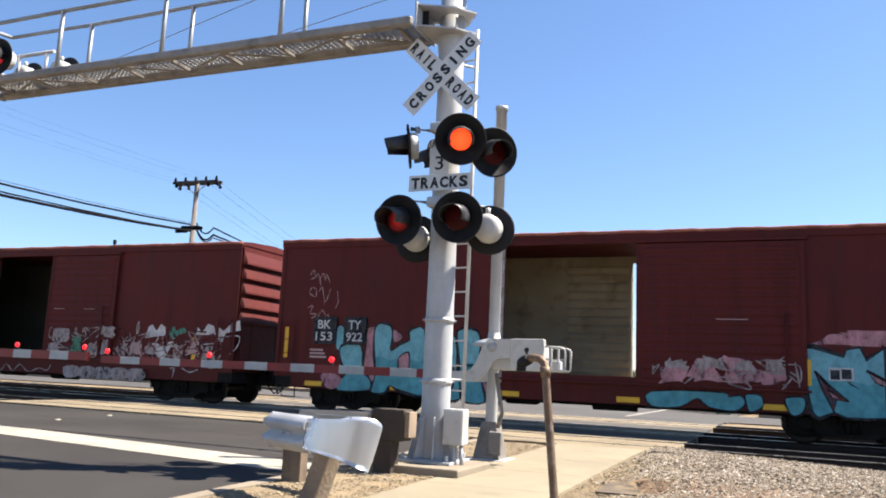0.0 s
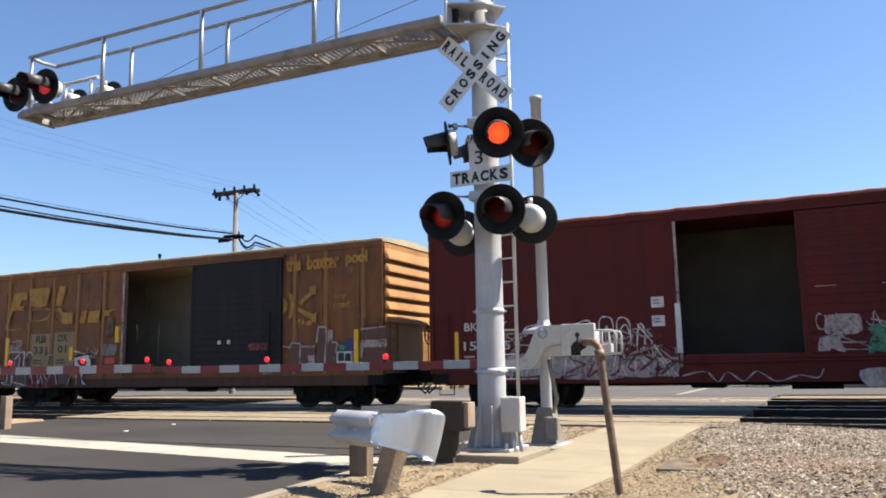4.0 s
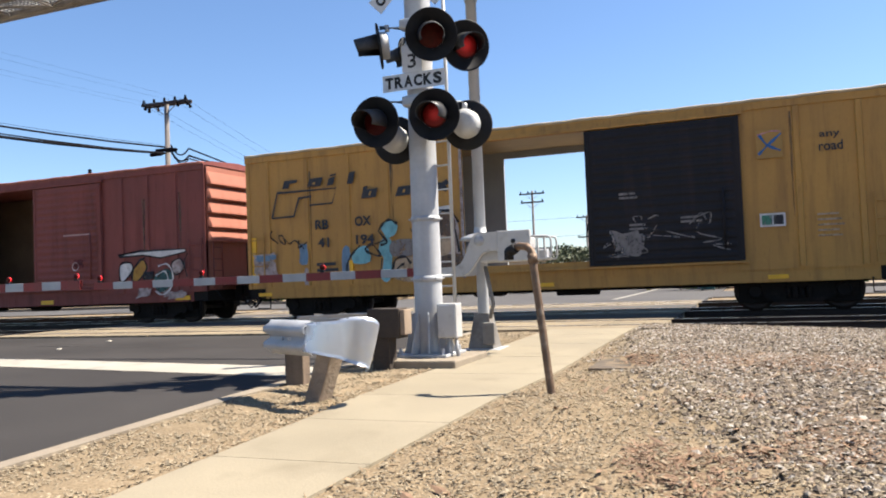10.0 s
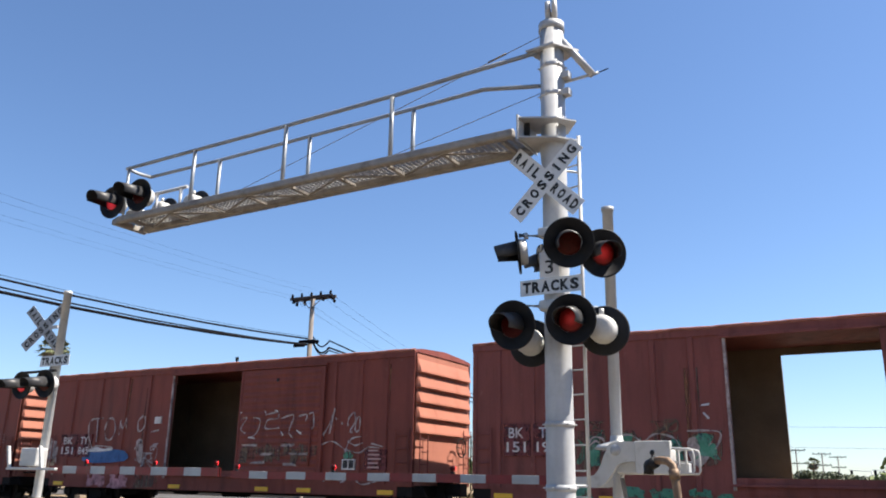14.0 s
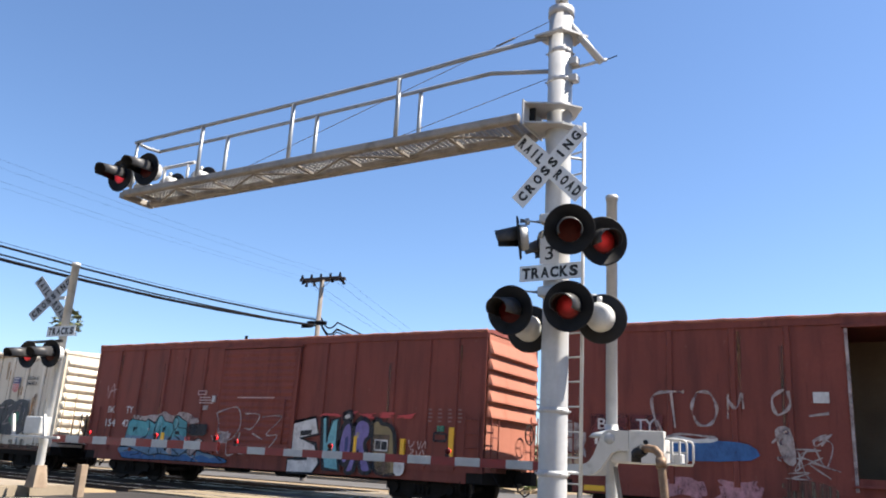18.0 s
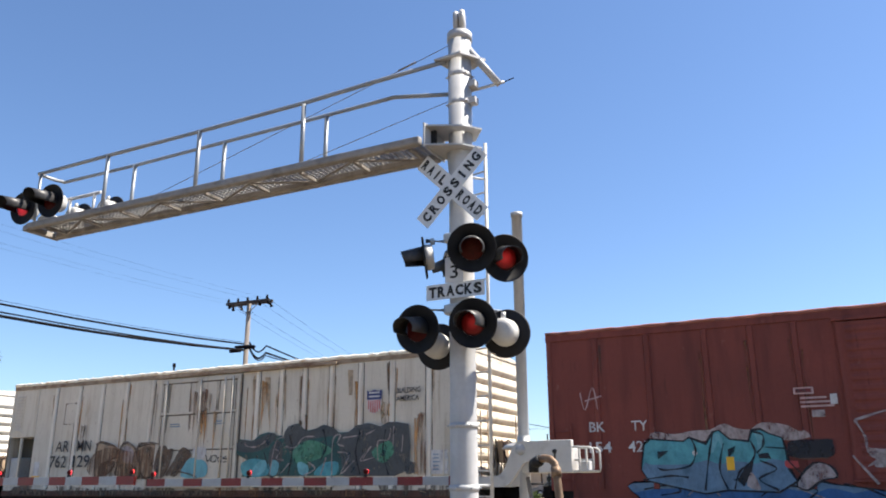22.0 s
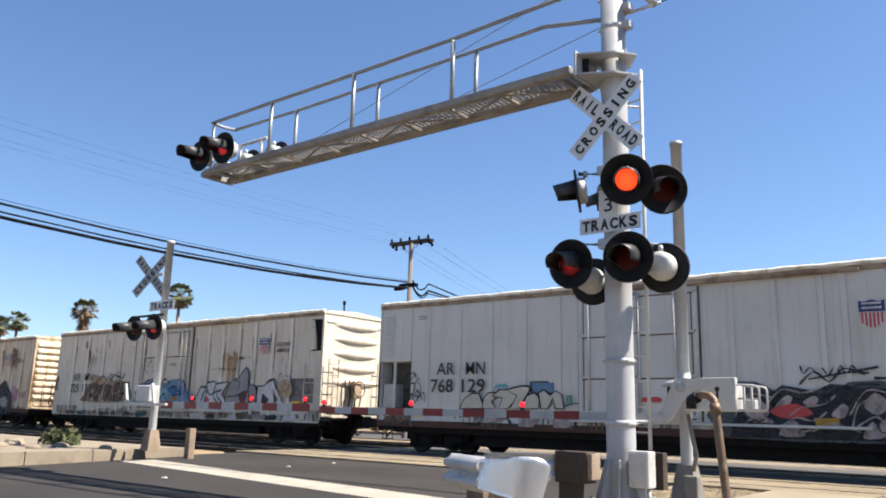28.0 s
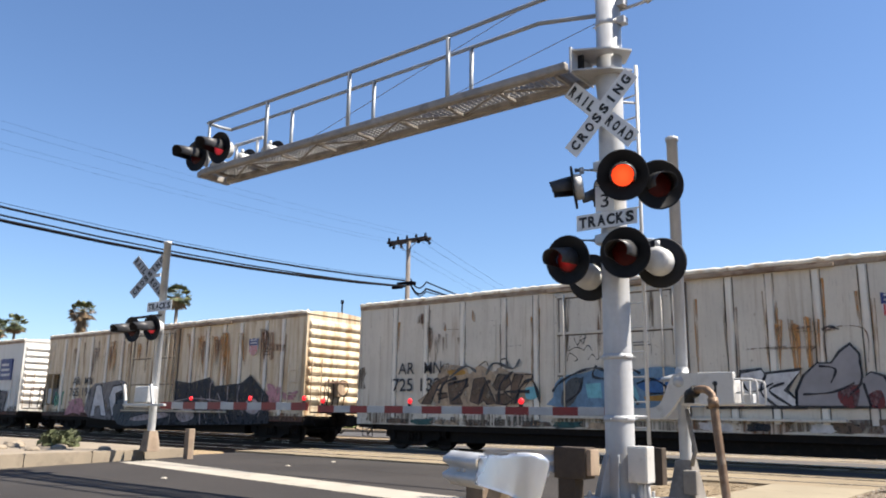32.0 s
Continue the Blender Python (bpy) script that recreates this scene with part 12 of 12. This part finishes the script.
    # building, cars, bin, fence
    x, y = at_bearing(-2.0, 62)
    house(x, y, 24, 10, 2.7, "low beige stucco building behind the trees", 1)
    x, y = at_bearing(22.5, 108)
    house(x, y, 18, 9, 3.0, "low beige building far across the street", 2)
    for az, d, turn, mat, label in ((35.3, 46, -35, CAR_WHITE, "white parked car across the tracks"), (33.2, 50, -30, CAR_RED, "red parked car across the tracks"), (2.6, 42, 80, CAR_RED, "red parked car beside the far street"), (41.0, 60, 10, CAR_WHITE, "white car parked far across the street"), (37.6, 58, 170, CAR_GREY, "grey car parked far across the street"), (16.5, 66, 5, CAR_RED, "red car on the far street"), (19.0, 70, 0, CAR_GREY, "grey car on the far street"), (12.2, 75, 0, CAR_WHITE, "white car on the far street")):
        x, y = at_bearing(az, d)
        parked_car(x, y, turn, mat, label)
    x, y = at_bearing(3.8, 37)
    b = thing("rubbish_bin", pose(x, y, -0.1), "dark green wheeled rubbish bin standing at the kerb", "bin")
    bm = bmesh.new()
    prism(bm, [(-0.28, 0.05), (0.28, 0.05), (0.34, 1.0), (-0.34, 1.0)], -0.3, 0.3)
    part("body", bm, PAINT["darkgreen"], b)
    part("lid", cbox(-0.36, 0.36, -0.34, 0.34, 1.0, 1.06, 0.02), BLACK, b)
    for s in (-1, 1):
        bm = bmesh.new()
        tube(bm, (s * 0.2, 0.3, 0.12), (s * 0.28, 0.3, 0.12), 0.12, n=12)
        part("wheel", bm, RUBBER, b)
    f = thing("picket_fence", Matrix.Identity(4), "low pale picket fence across the street", "fence")
    me = mesh_of("picket", cbox(-0.04, 0.04, -0.015, 0.015, -0.1, 1.15), WHITEBOX)
    x, y = at_bearing(38.2, 53)
    for k in range(60):
        ob = new("picket", me)
        ob.parent = f
        ob.matrix_basis = pose(x - 0.16 * k, y + 0.04 * k, 0.0)
    part("fence_rail", cbox(x - 9.6, x, y + 0.9, y + 0.95, 0.4, 0.46), WHITEBOX, f)
    # verge planting along the far side
    rng = random.Random(5)
    for k in range(26):
        az = -10 + 2.2 * k
        if 8 < az < 24 and k % 2:
            continue
        d = 38.5 / max(0.35, math.cos(radians(az))) + rng.uniform(-0.6, 2.5)
        x, y = at_bearing(az, d)
        shrub(x, y, rng.uniform(0.9, 1.8), rng.uniform(0.35, 0.75), FOLIAGE_B if k % 3 else DRYGRASS, "low dusty shrub on the far verge", 40 + k)
    shrub(-14.9, 0.9, 1.0, 0.55, BUSH_G, "low green bush on the traffic island", 90, "island_bush")
    solid("far_verge", cbox(-90, -14, 26.9, 33.0, -0.4, 0.02), DIRT, "dry tan verge along the far street", "verge", kind="structure")
    # low hills on the skyline
    bm = bmesh.new()
    prev = None
    for k in range(90):
        a = radians(-70 + 2.0 * k)
        x, y = EYE0.x - 2600 * math.sin(a), EYE0.y + 2600 * math.cos(a)
        h = 18 + 22 * (0.5 + noise.noise(Vector((k * 0.13, 0, 0)))) + 8 * noise.noise(Vector((k * 0.6, 3, 0)))
        cur = (bm.verts.new((x, y, -5)), bm.verts.new((x, y, h)))
        if prev:
            bm.faces.new((prev[0], cur[0], cur[1], prev[1]))
        prev = cur
    solid("skyline_hills", bm, HILL, "low hazy hills on the skyline", "hills", kind="structure")


build_background()

# ---- loose stones ----
def on_ballast(x, y, rng):
    return x > ballast_edge(y) + rng.gauss(0, 0.22) and not (2.0 < x < 2.65 and -0.65 < y < 0.45)


def on_dirt(x, y, rng):
    return (walk_r(y) + 0.03 < x < ballast_edge(y) + 0.5 and not (2.0 < x < 2.65 and -0.65 < y < 0.45)) or (kerb_x(y) + 0.2 < x < walk_l(y) - 0.03 and not (-0.55 < x < 0.58 and -0.65 < y < 0.5))


scatter("ballast_stones", 42000, (1.8, 9.5, -6.5, 5.4), on_ballast, (0.012, 0.029), STONE, 0.7, "grey crushed ballast stones", 1, "gravel")
scatter("track_stones", 5000, (2.2, 20.0, 5.42, 9.6), lambda x, y, r: all(abs(y - q) > 0.1 for q in RAIL_Y), (0.025, 0.05), STONE_D, 0.7, "dark ballast stones between the rails", 2, "gravel")
scatter("pale_stones", 16500, (1.8, 9.5, -12.5, 5.2), on_ballast, (0.012, 0.030), STONE_P, 0.6, "pale crushed stones among the ballast", 21, "gravel")
scatter("path_pebbles", 27000, (-1.2, 4.5, -6.5, 4.0), on_dirt, (0.007, 0.018), PEBBLE, 0.6, "tan pebbles lying on the dirt", 3, "gravel")
scatter("tan_stones", 13000, (1.8, 9.5, -12.5, 5.2), on_ballast, (0.008, 0.024), PEBBLE, 0.6, "tan stones among the ballast", 8, "gravel")
scatter("straw_litter", 7000, (2.3, 8.0, -5.0, 3.2), lambda x, y, r: math.hypot((x - 3.9) * 0.45, y + 0.2 + 0.3 * (x - 3.9)) < r.random() * 1.1 or (y < -2.2 and x > 2.9 and noise.noise(Vector((x * 1.1, y * 1.1, 2))) > 0.05 + 0.3 * r.random()), (0.010, 0.030), LITTER, 0.15, "reddish brown straw and bark litter", 9, "litter")
scatter("near_stones", 9000, (1.8, 9.5, -12.5, -6.5), on_ballast, (0.013, 0.032), STONE, 0.7, "grey crushed ballast stones", 11, "gravel")
scatter("near_pebbles", 7000, (-2.0, 5.5, -12.5, -6.5), on_dirt, (0.007, 0.016), PEBBLE, 0.6, "tan pebbles lying on the dirt", 12, "gravel")
scatter("twigs", 70, (1.9, 7.5, -6.0, 1.5), lambda x, y, r: x > walk_r(y) + 0.15, (0.035, 0.09), LITTER, 0.12, "broken dry twigs on the ground", 10, "litter")
scatter("bark_chips", 4200, (1.7, 9.0, -7.0, 1.5), lambda x, y, r: x > walk_r(y) + 0.1 and r.random() < (1.0 if noise.noise(Vector((x * 0.8, y * 0.8, 5))) > 0.0 else 0.15), (0.01, 0.026), CHIP, 0.18, "dry brown bark and leaf scraps", 4, "litter")
scatter("dry_leaves", 350, (-0.9, 2.3, -7.0, 1.0), lambda x, y, r: abs(x - walk_l(y) + 0.12) < 0.14 or abs(x - walk_r(y) - 0.14) < 0.16, (0.014, 0.03), CHIP, 0.15, "dry brown leaves along the sidewalk edge", 6, "litter")

# ---- what moves ----
def motions():
    """The train rolls past with turning wheels; the signal lamps flash by turning their glowing faces."""
    for car, left, wheels in TRAIN:
        walk(car, [(t, pose(left + x, SIDE_Y, 0)) for t, x in TRAVEL])
        for w in wheels:
            m = w.matrix_basis.copy()
            place = m.translation.copy()
            rows = []
            for k in range(321):
                t = k / 10
                rows.append((t, Matrix.Translation(place) @ pose(0, 0, 0, 0, math.degrees(rolled(t) / WHEEL_R), 0)))
            walk(w, rows)
    for lens, phase in FLASH:
        base = lens.matrix_basis.copy()
        rows, angle = [], 180.0
        rows.append((0.0, base @ pose(0, 0, 0, 0, angle, 0)))
        k = -1
        while True:
            mid = FIRST_ON + PERIOD * (k + phase)
            for t0 in (mid - 0.372, mid + (0.15 if k == 23 else 0.29)):
                first = math.ceil(t0 * 30)
                for j in range(4):
                    t, a = (first + j) / 30, angle + 60 * j
                    if t <= 0.0:
                        rows[0] = (0.0, base @ pose(0, 0, 0, 0, a, 0))
                    elif t < 31.95:
                        rows.append((t, base @ pose(0, 0, 0, 0, a, 0)))
                angle += 180.0
            k += 1
            if mid > 33:
                break
        rows.append((32.0, rows[-1][1]))
        walk(lens, rows)


motions()
